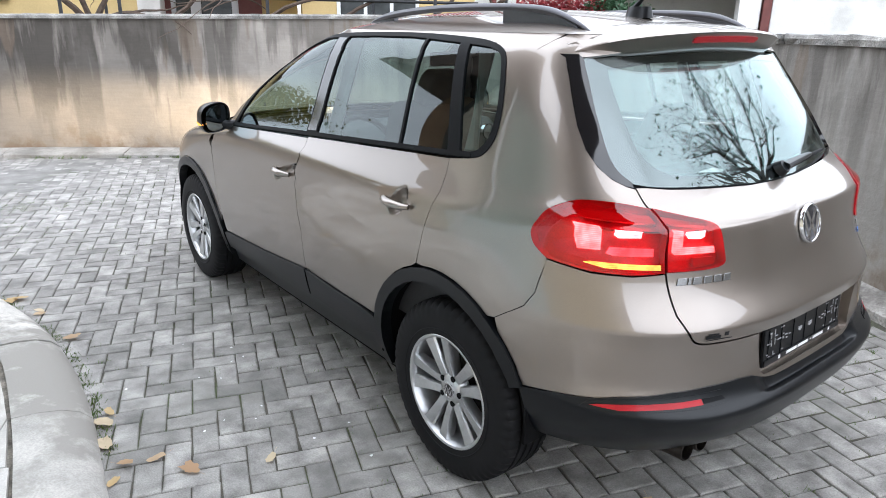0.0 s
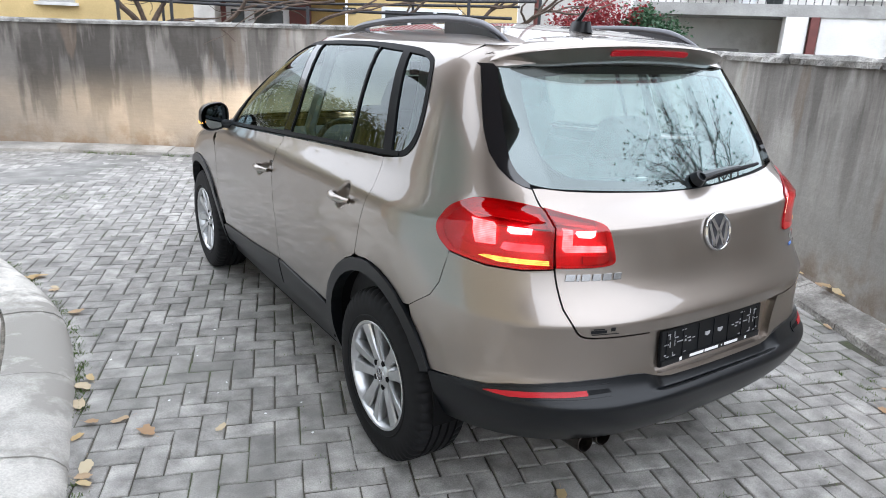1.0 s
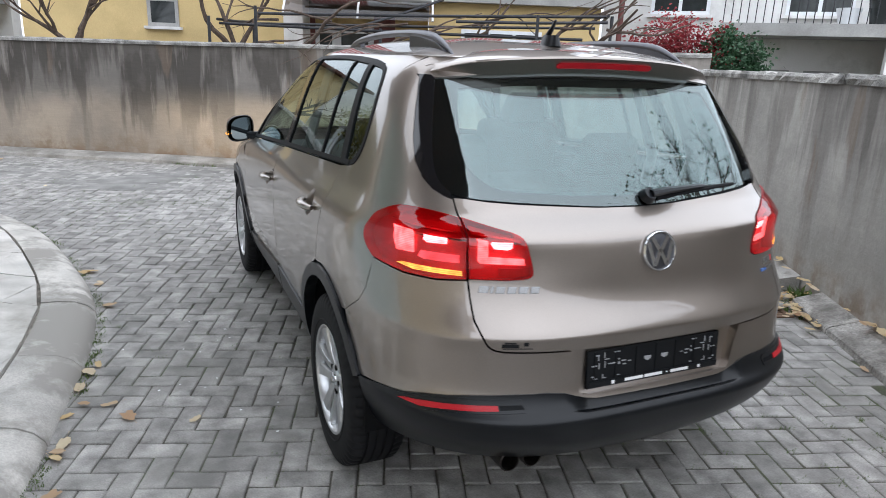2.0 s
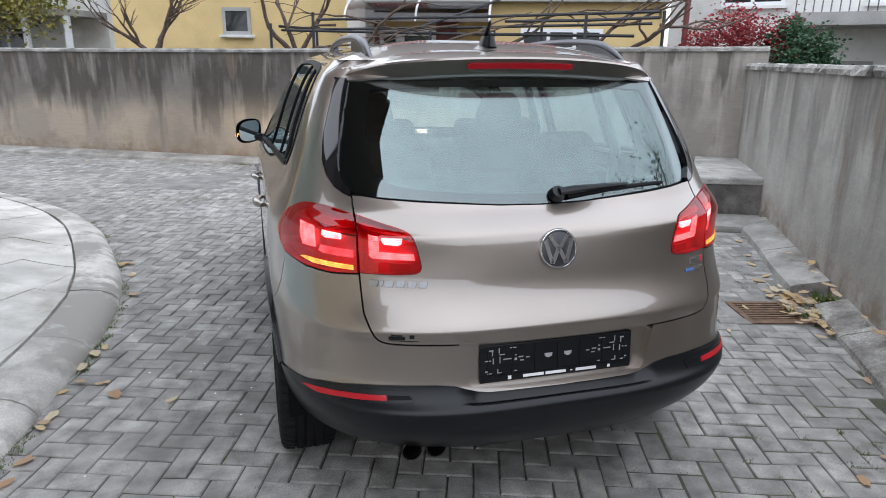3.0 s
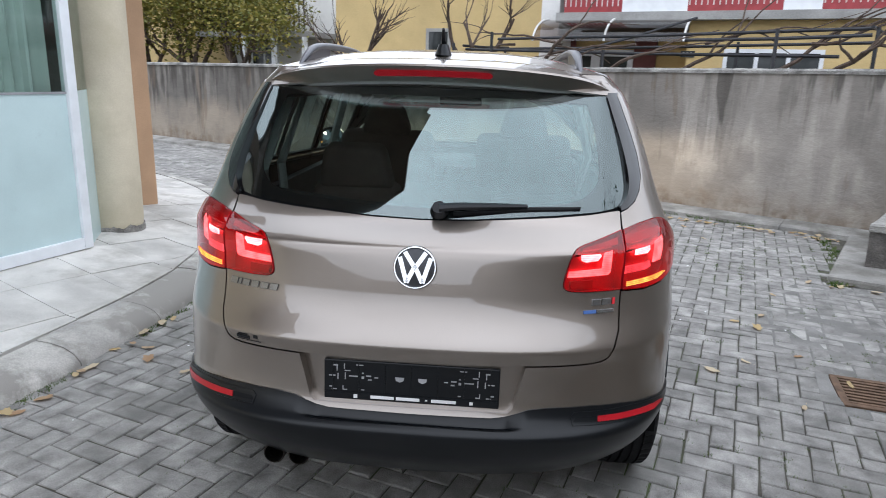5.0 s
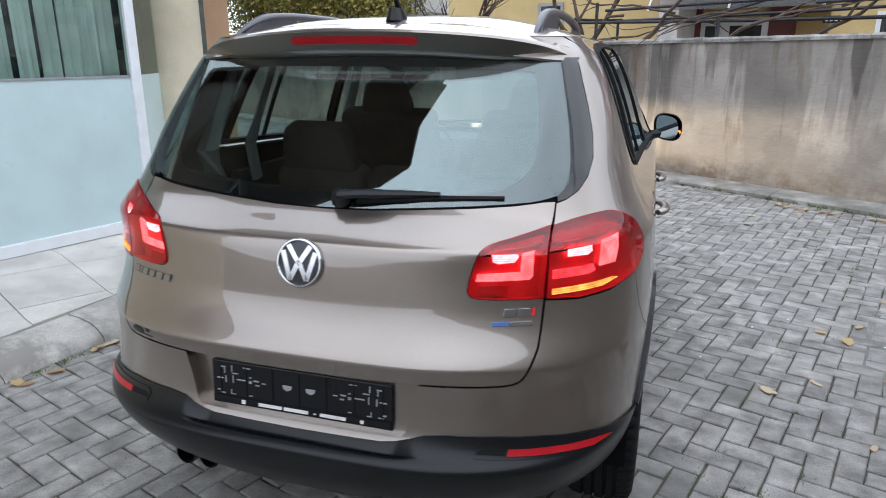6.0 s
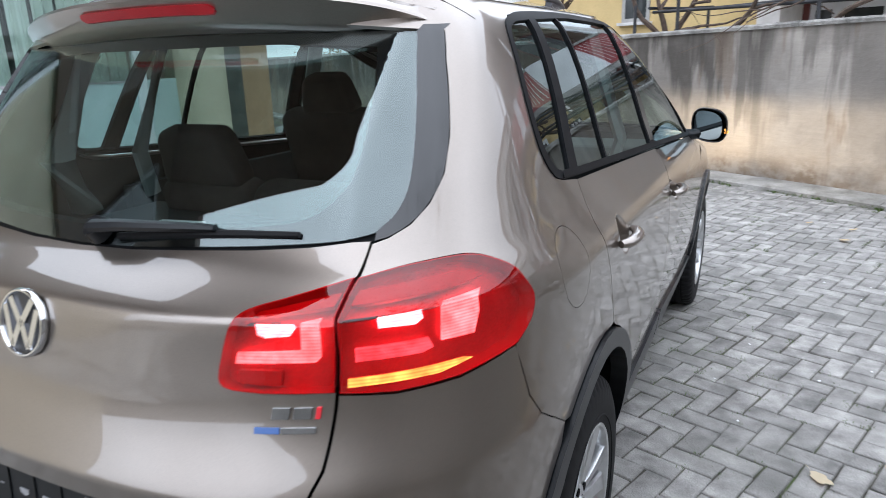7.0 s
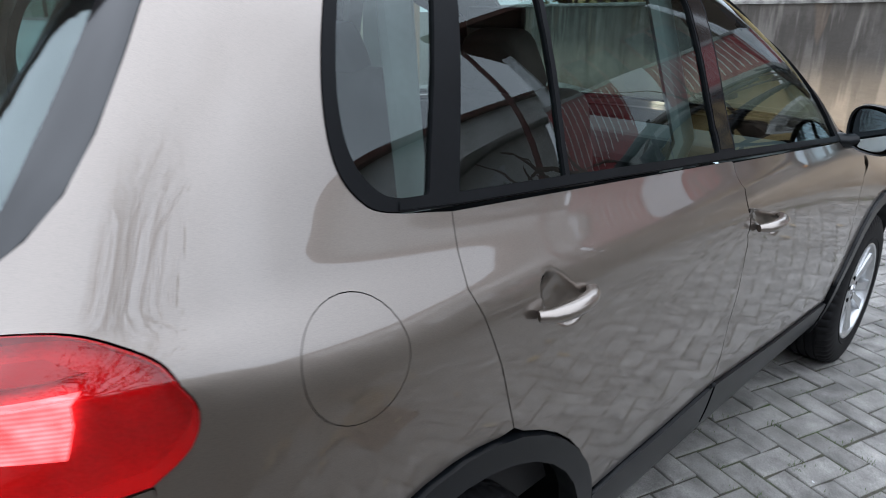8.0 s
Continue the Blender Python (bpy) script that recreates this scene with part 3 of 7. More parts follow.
    col = mixed(math_of("MULTIPLY", math_of("MULTIPLY", mr3.outputs[0], 0.8), ramp(n, l, noise_of(6, detail=6), [(0.42, (0, 0, 0)), (0.6, (1, 1, 1))])), col, (0.16, 0.11, 0.07))
    l.new(col, p.inputs["Base Color"])
    b = n.new("ShaderNodeBump")
    b.inputs["Strength"].default_value, b.inputs["Distance"].default_value = 0.55, 0.012
    l.new(math_of("ADD", noise_of(26, detail=8), math_of("MULTIPLY", noise_of(150), 0.25)), b.inputs["Height"])
    l.new(b.outputs[0], p.inputs["Normal"])
    return m


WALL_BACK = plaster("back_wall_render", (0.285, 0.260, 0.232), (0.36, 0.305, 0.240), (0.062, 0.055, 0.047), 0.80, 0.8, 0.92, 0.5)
WALL_RIGHT = plaster("right_wall_render", (0.36, 0.345, 0.315), (0.36, 0.32, 0.27), (0.11, 0.10, 0.09), 0.3, 0.35, 0.5)

# ground sheet to the horizon
bm = bmesh.new()
n = 24
gv = [[bm.verts.new((-300 + 600 * i / n, -300 + 600 * j / n, -0.0075)) for i in range(n + 1)] for j in range(n + 1)]
for j in range(n):
    for i in range(n):
        bm.faces.new((gv[j][i], gv[j][i + 1], gv[j + 1][i + 1], gv[j + 1][i]))
tagged(part("ground", bm, JOINT, None, smooth=False), "dark sandy bed with moss between grey paving blocks", "ground", kind="structure")


def on_line(pts, d):
    """Points a distance d to the left of a plan polyline."""
    out = []
    for i, p in enumerate(pts):
        a, b = Vector(pts[max(i - 1, 0)]), Vector(pts[min(i + 1, len(pts) - 1)])
        t = (b - a).normalized()
        out.append((p[0] - t.y * d, p[1] + t.x * d))
    return out


def wall_run(name, plan, tops, thick, material, label):
    """An upright wall along a plan line, its top following the given heights; slightly uneven face."""
    bm = bmesh.new()
    pts, hs = [], []
    for (a, b), (h0, h1) in zip(zip(plan, plan[1:]), zip(tops, tops[1:])):
        k = max(1, int((Vector(b) - Vector(a)).length / 0.25))
        for i in range(k):
            pts.append((a[0] + (b[0] - a[0]) * i / k, a[1] + (b[1] - a[1]) * i / k))
            hs.append(h0 + (h1 - h0) * i / k)
    pts.append(plan[-1])
    hs.append(tops[-1])
    back = on_line(pts, thick)
    rows = []
    for (p, q), h in zip(zip(pts, back), hs):
        w = [noise.noise((p[0] * 0.9, p[1] * 0.9, k * 1.7)) * 0.012 for k in range(6)]
        t = (Vector(q) - Vector(p)).normalized()
        rows.append([bm.verts.new((p[0] + t.x * w[k], p[1] + t.y * w[k], h * k / 5)) for k in range(6)] + [bm.verts.new((q[0], q[1], h)), bm.verts.new((q[0], q[1], 0))])
    for r, s in zip(rows, rows[1:]):
        for k in range(8):
            bm.faces.new((r[k], s[k], s[(k + 1) % 8], r[(k + 1) % 8]))
    bm.faces.new(rows[0])
    bm.faces.new(rows[-1][::-1])
    return tagged(part(name, bm, material, None), label, "wall", kind="structure"), pts, back, hs


def cap_run(pts, hs, thick, over, height, parent, rough, seed, each=5):
    """Coping in lengths, with broken edges."""
    rnd = random.Random(seed)
    front, back = on_line(pts, -over), on_line(pts, thick + over)
    for i in range(0, len(pts) - 1, each):
        j = min(i + each, len(pts) - 1)
        bm = bmesh.new()
        rows = []
        for k in range(i, j + 1):
            for f in ((0, 1 / 3, 2 / 3) if k < j else (0,)):
                g = lambda seq: tuple(a + (b - a) * f for a, b in zip(seq[k], seq[min(k + 1, len(pts) - 1)]))
                h = hs[k] + (hs[min(k + 1, len(pts) - 1)] - hs[k]) * f
                p, q = g(front), g(back)
                t = Vector((q[0] - p[0], q[1] - p[1])).normalized()
                e = rnd.uniform(0, rough)
                e2 = rnd.uniform(0, rough * 0.6)
                dz = rnd.uniform(-rough, rough) * 0.25
                if k == i and f == 0 or k == j:
                    shift = 0.003 if k == i else -0.003
                    p = (p[0] + shift * t.y, p[1] - shift * t.x)
                    q = (q[0] + shift * t.y, q[1] - shift * t.x)
                rows.append([bm.verts.new(v) for v in ((p[0] + t.x * e, p[1] + t.y * e, h), (p[0] + t.x * e2, p[1] + t.y * e2, h + height * 0.6), (p[0] + t.x * (e2 + 0.014), p[1] + t.y * (e2 + 0.014), h + height + dz),
                                                       (q[0], q[1], h + height), (q[0], q[1], h))])
        for r, s in zip(rows, rows[1:]):
            for m in range(5):
                bm.faces.new((r[m], s[m], s[(m + 1) % 5], r[(m + 1) % 5]))
        bm.faces.new(rows[0])
        bm.faces.new(rows[-1][::-1])
        part("coping", bm, CAP, parent, smooth=False)


BACK_PLAN = [(-14.0, 15.2), (-1.0, 8.1), (5.02, 4.19)]
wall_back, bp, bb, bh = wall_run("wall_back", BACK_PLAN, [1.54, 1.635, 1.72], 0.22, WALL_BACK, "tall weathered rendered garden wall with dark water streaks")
cap_run(bp, bh, 0.22, 0.035, 0.055, wall_back, 0.018, 3, 7)
RIGHT_PLAN = [(4.84, 4.30), (2.18, -0.52), (0.9, -2.85), (0.5, -5.2), (0.5, -9.0)]
wall_right, rp, rb_, rh = wall_run("wall_right", RIGHT_PLAN, [1.51, 1.53, 1.54, 1.55, 1.55], 0.20, WALL_RIGHT, "weathered grey rendered wall with rough coping")
cap_run(rp, rh, 0.20, 0.045, 0.065, wall_right, 0.045, 8, 4)
wall_run("wall_rear", [(0.7, -9.0), (-14.0, -9.0)], [1.55, 1.55], 0.2, WALL_RIGHT, "plain rendered wall closing the far end of the yard")


def strip(name, plan, widths, z0, z1, material, label, joint=1.1, seed=1):
    """A concrete strip along the foot of a wall, in lengths with joints, its top leaning outwards."""
    base = thing(name, label, "kerb", kind="structure")
    rnd = random.Random(seed)
    pts = []
    for a, b in zip(plan, plan[1:]):
        k = max(1, int((Vector(b) - Vector(a)).length / 0.18))
        pts += [(a[0] + (b[0] - a[0]) * i / k, a[1] + (b[1] - a[1]) * i / k) for i in range(k)]
    pts.append(plan[-1])
    each = max(2, int(joint / 0.18))
    outer = on_line(pts, -widths)
    for i in range(0, len(pts) - 1, each):
        j = min(i + each, len(pts) - 1)
        bm = bmesh.new()
        dz = rnd.uniform(-0.008, 0.008)
        rows = []
        for k in range(i, j + 1):
            w = noise.noise((pts[k][0] * 2, pts[k][1] * 2, seed)) * 0.018
            p, q = Vector(pts[k]), Vector(outer[k])
            t = (p - q).normalized()
            s = Vector((t.y, -t.x)) * (0.004 if k == i else -0.004 if k == j else 0)
            q = q + t * w + s
            p = p + s
            rows.append([bm.verts.new((q.x, q.y, -0.02)), bm.verts.new((q.x + t.x * 0.006, q.y + t.y * 0.006, z0 + dz - 0.015)), bm.verts.new((q.x + t.x * 0.03, q.y + t.y * 0.03, z0 + dz)),
                         bm.verts.new((p.x, p.y, z1 + dz)), bm.verts.new((p.x, p.y, -0.02))])
        for r, s in zip(rows, rows[1:]):
            for m in range(5):
                bm.faces.new((r[m], s[m], s[(m + 1) % 5], r[(m + 1) % 5]))
        bm.faces.new(rows[0])
        bm.faces.new(rows[-1][::-1])
        part("kerb_length", bm, material, base)
    return base


strip("kerb_back", [(x, y) for x, y in BACK_PLAN[:2]] + [(4.3, 4.66)], 0.30, 0.055, 0.085, STRIP, "low grey concrete strip along the wall foot", 1.6, 2)
strip("kerb_right", [(3.95, 2.69), (2.96, 0.90)], 0.26, 0.07, 0.12, STRIP, "smooth grey concrete kerb strip along the wall foot", 1.2, 4)
strip("kerb_right_broken", [(2.80, 0.60), (2.18, -0.52), (0.9, -2.85), (0.5, -5.2), (0.5, -8.9)], 0.20, 0.06, 0.11, ROUGH_KERB, "rough broken concrete kerb strip along the wall foot", 0.6, 4)

# block seat in the corner of the walls
BL = [(3.45, 3.22), (4.14, 2.95), (4.82, 4.26), (4.42, 4.54)]
cx, cy = sum(p[0] for p in BL) / 4, sum(p[1] for p in BL) / 4
SEAT_PALE = surface("pale_concrete", (0.40, 0.39, 0.365), 0.9, vary=0.35, scale=6, fine=80, bump=0.9, bump_scale=0.012,
                    stain=(0.20, 0.19, 0.175), stain_scale=3.0, stain_at=(0.5, 0.7))
block_seat = thing("block_seat", "stained raw concrete block seat built into the wall corner", "bench", at=(cx, cy, 0))
# darker block below, paler slab as its top
for nm, mat, lev in (("block", BENCH_TOP, [(0.0, 1.0), (0.15, 0.998), (0.30, 1.0), (0.374, 1.0)]), ("seat_slab", SEAT_PALE, [(0.376, 1.010), (0.384, 1.022), (0.432, 1.020), (0.448, 1.004)])):
    bm = bmesh.new()
    rows = [[bm.verts.new((cx + (x - cx) * k + noise.noise((x * 6, y * 6, z * 4)) * 0.012, cy + (y - cy) * k + noise.noise((x * 6, y * 6, 9 + z)) * 0.010, z)) for x, y in dense(BL, 0.07)] for z, k in lev]
    for r, s in zip(rows, rows[1:]):
        for i in range(len(r)):
            bm.faces.new((r[i], r[(i + 1) % len(r)], s[(i + 1) % len(s)], s[i]))
    bm.faces.new(rows[0][::-1])
    bm.faces.new(rows[-1])
    part(nm, bm, mat, block_seat, smooth=False)
tagged(part("plinth", prism(bmesh.new(), [(2.98, 2.86), (3.60, 2.55), (3.92, 2.62), (4.13, 2.97), (3.47, 3.24), (4.40, 4.52), (4.32, 4.60), (3.98, 4.58)], -0.02, 0.065), STRIP, None, smooth=False, bevel=0.028),
       "low grey concrete edging round the block seat", "kerb", kind="structure")

# pavement on the left: rounded kerb and slabs
KERB_LINE = curve_through([(-3.5, -9.0), (-2.75, -5.6), (-2.30, -2.6), (-2.12, -1.3), (-2.03, -0.10), (-1.95, 0.45), (-1.87, 1.15), (-1.85, 1.95), (-2.02, 2.88), (-2.42, 4.15), (-3.15, 5.28), (-4.35, 6.42), (-6.2, 7.45), (-8.6, 8.6)], 6)
kerb_left = thing("kerb_left", "pale rounded concrete kerb, stained, in curved lengths", "kerb", kind="structure")
inner = on_line(KERB_LINE, 0.29)
rnd = random.Random(12)
for i in range(0, len(KERB_LINE) - 1, 6):
    j = min(i + 6, len(KERB_LINE) - 1)
    bm = bmesh.new()
    rows = []
    dz = rnd.uniform(-0.006, 0.006)
    for k in range(i, j + 1):
        p, q = Vector(KERB_LINE[k]), Vector(inner[k])
        t = (q - p).normalized()
        s = Vector((t.y, -t.x)) * (0.003 if k == i else -0.003 if k == j else 0)
        w = noise.noise((p.x * 2, p.y * 2, 3)) * 0.012
        rows.append([bm.verts.new((p.x + t.x * d + s.x, p.y + t.y * d + s.y, z + dz + w * 0.4)) for d, z in ((w, -0.02), (w + 0.012, 0.03), (0.05 + w, 0.072), (0.11, 0.102), (0.20, 0.118), (0.285, 0.122), (0.29, -0.02))])
    for r, s in zip(rows, rows[1:]):
        for m in range(7):
            bm.faces.new((r[m], s[m], s[(m + 1) % 7], r[(m + 1) % 7]))
    bm.faces.new(rows[0])
    bm.faces.new(rows[-1][::-1])
    part("kerb_length", bm, KERB, kerb_left)
GREY_JOINT = surface("slab_joint", (0.17, 0.155, 0.13), 0.95, vary=0.6, scale=14, bump=0.4, bump_scale=0.01)
PAVE_EDGE = on_line(KERB_LINE, 0.296)
bm = bmesh.new()
rows = [[bm.verts.new((x, y, z)) for x, y in on_line(KERB_LINE, d)] for d, z in ((0.285, 0.100), (0.42, 0.100), (1.05, 0.18), (1.5, 0.18))]
for r, s in zip(rows, rows[1:]):
    for i in range(len(r) - 1):
        bm.faces.new((r[i], r[i + 1], s[i + 1], s[i]))
bm.faces.new(rows[-1] + [bm.verts.new(v) for v in ((-14, 9.5, 0.18), (-14, -9.0, 0.18))])
pavement = tagged(part("pavement", bm, GREY_JOINT, None, smooth=False), "pale concrete slab pavement beside the shopfront", "pavement", kind="structure")


def inside(x, y, poly):
    c = False
    for (a, b), (d, e) in zip(poly, poly[1:] + poly[:1]):
        if (b > y) != (e > y) and x < (d - a) * (y - b) / (e - b) + a:
            c = not c
    return c


PAVE_POLY = PAVE_EDGE + [(-14, 9.5), (-14, -9.0)]
SL = 0.50
ca, sa = math.cos(radians(66)), math.sin(radians(66))


def pave_height(x, y):
    """The pavement rises gently from the kerb to the shopfront."""
    d = min(math.hypot(x - a, y - b) for a, b in PAVE_EDGE)
    return 0.122 + 0.098 * min(1, max(0, (d - 0.1) / 0.65))


def clip_to(poly, region):
    """A convex piece cut back to the pavement's side of its edge, by halves of its corners."""
    return [p for p in poly if inside(p[0], p[1], region)]


for i in range(-22, 22):
    for j in range(-3, 14):
        o = Vector((-2.05, 0.2)) + Vector((ca, sa)) * SL * i + Vector((-sa, ca)) * SL * j
        ring = dense([(0.003, 0.003), (SL - 0.003, 0.003), (SL - 0.003, SL - 0.003), (0.003, SL - 0.003)], 0.012)
        pts = clip_to([(o.x + ca * a - sa * b, o.y + sa * a + ca * b) for a, b in ring], PAVE_POLY)
        if len(pts) < 5 or o.x < -6 or o.y > 8:
            continue
        bm = bmesh.new()
        h = rnd.uniform(-0.003, 0.003)
        prism(bm, pts, 0.09, 1.0)
        for v in bm.verts:
            if v.co.z > 0.5:
                v.co.z = h + pave_height(v.co.x, v.co.y)
        part("slab", bm, SLAB, pavement, smooth=False)

# ---- the car ----
car = thing("car", "champagne-beige metallic compact SUV, tail lamps lit, on grey paving", "car")
flat_in = 0.0014     # half a seam

SURROUND_KNOTS = [(0.10, 1.195), (-0.01, 1.203), (-0.068, 1.221), (-0.104, 1.275), (-0.102, 1.36), (-0.07, 1.46), (-0.025, 1.535), (0.05, 1.565),
            (0.20, 1.580), (0.57, 1.590), (1.05, 1.580), (1.32, 1.545), (1.61, 1.450), (1.80, 1.300), (1.90, 1.150), (1.935, 1.085), (1.07, 1.137)]
SURROUND = [SURROUND_KNOTS[0]] + curve_through(SURROUND_KNOTS[1:16], 6) + SURROUND_KNOTS[16:]
PANE_FRONT = [(1.105, 1.153), (1.085, 1.562), (1.20, 1.554), (1.32, 1.525), (1.59, 1.433), (1.768, 1.285), (1.860, 1.155), (1.882, 1.104)]
PANE_REAR = [(0.395, 1.196), (0.437, 1.571), (0.57, 1.575), (0.80, 1.573), (0.998, 1.568), (1.013, 1.159)]
PANE_SMALL = [(0.108, 1.213), (0.224, 1.561), (0.423, 1.570), (0.382, 1.197)]
PANE_QUARTER = [(0.045, 1.219)] + curve_through([(-0.008, 1.222), (-0.045, 1.236), (-0.078, 1.283), (-0.080, 1.36), (-0.050, 1.457), (-0.008, 1.528), (0.06, 1.551)], 5) + [(0.172, 1.559)]
def knots(tail, side):
    return [(solve_u(0, x, z), z) for x, z in tail] + [(solve_u(1, y, z), z) for y, z in side]


LAMP_EDGE = curve_through(knots([(0.634, 1.128), (0.70, 1.143), (0.765, 1.147)], [(-0.408, 1.128), (-0.374, 1.100), (-0.355, 1.058), (-0.366, 1.01), (-0.41, 0.972)]), 5)
LAMP_OUT = on_tail((0.634, 0.955), (0.634, 1.12)) + LAMP_EDGE + on_tail((0.785, 0.952), (0.71, 0.948))
LAMP_IN_EDGE = [(0.52, 0.958)] + curve_through([(0.475, 0.961), (0.455, 0.967), (0.447, 0.984), (0.456, 1.03), (0.471, 1.074), (0.492, 1.092), (0.54, 1.105)], 3)
LAMP_IN = on_tail((0.628, 0.957), *LAMP_IN_EDGE, (0.628, 1.129))


def arch(yc, r, a0, a1, n=18, zc=0.36):
    return [(yc + r * math.cos(radians(a0 + (a1 - a0) * i / n)), zc + r * math.sin(radians(a0 + (a1 - a0) * i / n))) for i in range(n + 1)]


ARCH_R = arch(0.04, 0.45, 16, 156)
ARCH_F = arch(2.615, 0.45, 164, 20)
BUMPER_SEAM = [(-0.25, 0.735), (-0.36, 0.81), (-0.39, 0.86), (-0.41, 0.955)]
GLASS_LOW = [(0.0, 1.141), (0.15, 1.144), (0.28, 1.152), (0.42, 1.161), (0.53, 1.170), (0.60, 1.179)]
GLASS_SIDE = [(0.648, 1.195), (0.672, 1.225), (0.679, 1.27), (0.667, 1.34), (0.645, 1.42), (0.610, 1.53)]
FIN_SIDE = [(0.655, 1.184), (0.682, 1.203), (0.701, 1.235), (0.709, 1.28), (0.700, 1.34), (0.676, 1.42), (0.636, 1.53)]
BLACK_TOP = [(0.0, 0.582), (0.25, 0.584), (0.29, 0.589), (0.325, 0.598), (0.36, 0.61), (0.42, 0.616), (0.55, 0.615), (0.65, 0.608), (0.76, 0.590)]
BLACK_SIDE = [(-0.60, 0.575), (-0.48, 0.558), (-0.36, 0.540)]


def cup(y, z):
    """The finger cup pressed into a door behind its handle."""
    uc = solve_u(1, y, z)

    def lift(u, h):
        r = math.hypot((u - uc) / 0.066, (h - z) / 0.060)
        return -0.034 * (1 - r ** 3) ** 1.5 if r < 1 else 0.0
    return lift


def build_side(flip):
    s = "left" if flip else "right"
    # painted panels
    door_rear = on_side((0.085, 1.189), (0.075, 1.13), (0.07, 1.08), (0.125, 0.94), (0.165, 0.802), *[p for p in ARCH_R[::-1] if 0.17 < p[0]],
                        (0.78, 0.492), (1.08, 0.505), (1.085, 0.70), (1.11, 0.78), (1.12, 0.88), (1.11, 1.0), (1.08, 1.128), (1.07, 1.133))
    panel_part("rear_door", car, PAINT, door_rear, flip=flip, seam=flat_in, lift=cup(0.290, 1.006), step=(0.007, 0.007))
    door_front = on_side((1.08, 1.128), (1.11, 1.0), (1.12, 0.88), (1.11, 0.78), (1.085, 0.70), (1.08, 0.505), (1.57, 0.465), (2.13, 0.435),
                         (2.17, 0.65), (2.19, 0.93), (2.15, 1.03), (2.03, 1.07), (1.937, 1.083))
    panel_part("front_door", car, PAINT, door_front, flip=flip, seam=flat_in, lift=cup(1.240, 0.956), step=(0.007, 0.007))
    fender = on_side((2.19, 0.93), (2.17, 0.65), (2.15, 0.53), *[p for p in ARCH_F], (3.10, 0.55), (3.15, 0.75), (3.0, 0.93), (2.70, 1.00), (2.40, 1.035),
                     (2.15, 1.07), (2.05, 1.075), (2.15, 1.03))
    panel_part("front_fender", car, PAINT, fender, flip=flip, seam=flat_in)
    quarter = (on_side((0.165, 0.802), (0.125, 0.94), (0.07, 1.08), (0.075, 1.13), (0.085, 1.189), *[p for p in SURROUND[1:40] if p[1] < 1.54], (-0.02, 1.548), (-0.12, 1.556))
               + on_tail((0.642, 1.545)) + on_tail(*FIN_SIDE[::-1]) + on_tail((0.632, 1.176)) + LAMP_EDGE
               + on_side(*BUMPER_SEAM[::-1]) + on_side(*[p for p in ARCH_R[::-1] if -0.24 < p[0] < 0.16]))
    holes = []
    if not flip:
        flap = on_side(*[(-0.148 + 0.084 * math.cos(k), 1.043 + 0.084 * math.sin(k) * 1.02) for k in (2 * math.pi * i / 32 for i in range(32))])
        holes = [flap]
        panel_part("fuel_flap", car, PAINT, flap, seam=0.0014, off=0.0, label="round fuel filler flap")
    panel_part("quarter_panel", car, PAINT, quarter, holes, flip=flip, seam=flat_in)
    fin = on_tail((0.634, 1.178)) + curve_through(on_tail(*FIN_SIDE), 3) + on_tail((0.640, 1.543), (0.600, 1.543)) + curve_through(on_tail(*[(x - 0.016, z) for x, z in GLASS_SIDE[::-1]]), 3)
    panel_part("window_fin", car, GLOSS_BLACK, fin, flip=flip, off=-0.001, depth=0.02, seam=0.0015, step=(0.015, 0.03), label="gloss black fin beside the rear window")
    roof_band = on_side((-0.13, 1.540), (-0.02, 1.540), (0.05, 1.568), (0.20, 1.583), (0.57, 1.593), (1.05, 1.583), (1.32, 1.548), (1.61, 1.453), (1.80, 1.303),
                        (1.90, 1.153), (1.94, 1.082), (2.04, 1.085), (1.98, 1.16), (1.88, 1.30), (1.68, 1.46), (1.42, 1.575), (1.20, 1.600), (0.9, 1.600), (0.3, 1.600), (-0.20, 1.600))
    panel_part("roof_corner", car, PAINT, on_side((-0.10, 1.540)) + on_tail((0.630, 1.530), (0.45, 1.547), (0.45, 1.599)) + on_side((-0.21, 1.599)), flip=flip, off=-0.002, depth=0.01)
    panel_part("roof_side", car, PAINT, roof_band, flip=flip, off=-0.0012, depth=0.02)
    # dark surround and panes
    panel_part("window_surround", car, SATIN, loop_side(SURROUND), [loop_side(h) for h in (PANE_FRONT, PANE_REAR, PANE_SMALL, PANE_QUARTER)],
               flip=flip, off=0.003, depth=0.014, label="black window surround")
    for nm, pane in (("front_door_window", PANE_FRONT), ("rear_door_window", PANE_REAR), ("rear_door_light", PANE_SMALL), ("quarter_window", PANE_QUARTER)):
        panel_part(nm, car, CAR_GLASS, loop_side(pane), flip=flip, off=-0.003, depth=0, seam=-0.01, label="tinted glass pane")
    pil = loop_side([(1.022, 1.165), (1.005, 1.56), (1.075, 1.56), (1.095, 1.16)])
    panel_part("door_pillar", car, GLOSS_BLACK, pil, flip=flip, off=0.0045, depth=0.006, label="gloss black centre pillar")
    # belt moulding
    belt = on_side((-0.02, 1.207), (0.10, 1.197), (1.07, 1.139), (1.935, 1.087), (1.93, 1.102), (1.07, 1.152), (0.10, 1.211), (-0.015, 1.219))
    panel_part("belt_moulding", car, SATIN, belt, flip=flip, off=0.006, depth=0.012)
    # arches and sills
    ring_r = on_side(*arch(0.04, 0.446, -14, 157), *arch(0.04, 0.395, 157, -14))
    panel_part("rear_arch_trim", car, BLACK_TRIM, ring_r, flip=flip, off=0.012, depth=0.05, label="black plastic wheel-arch trim")
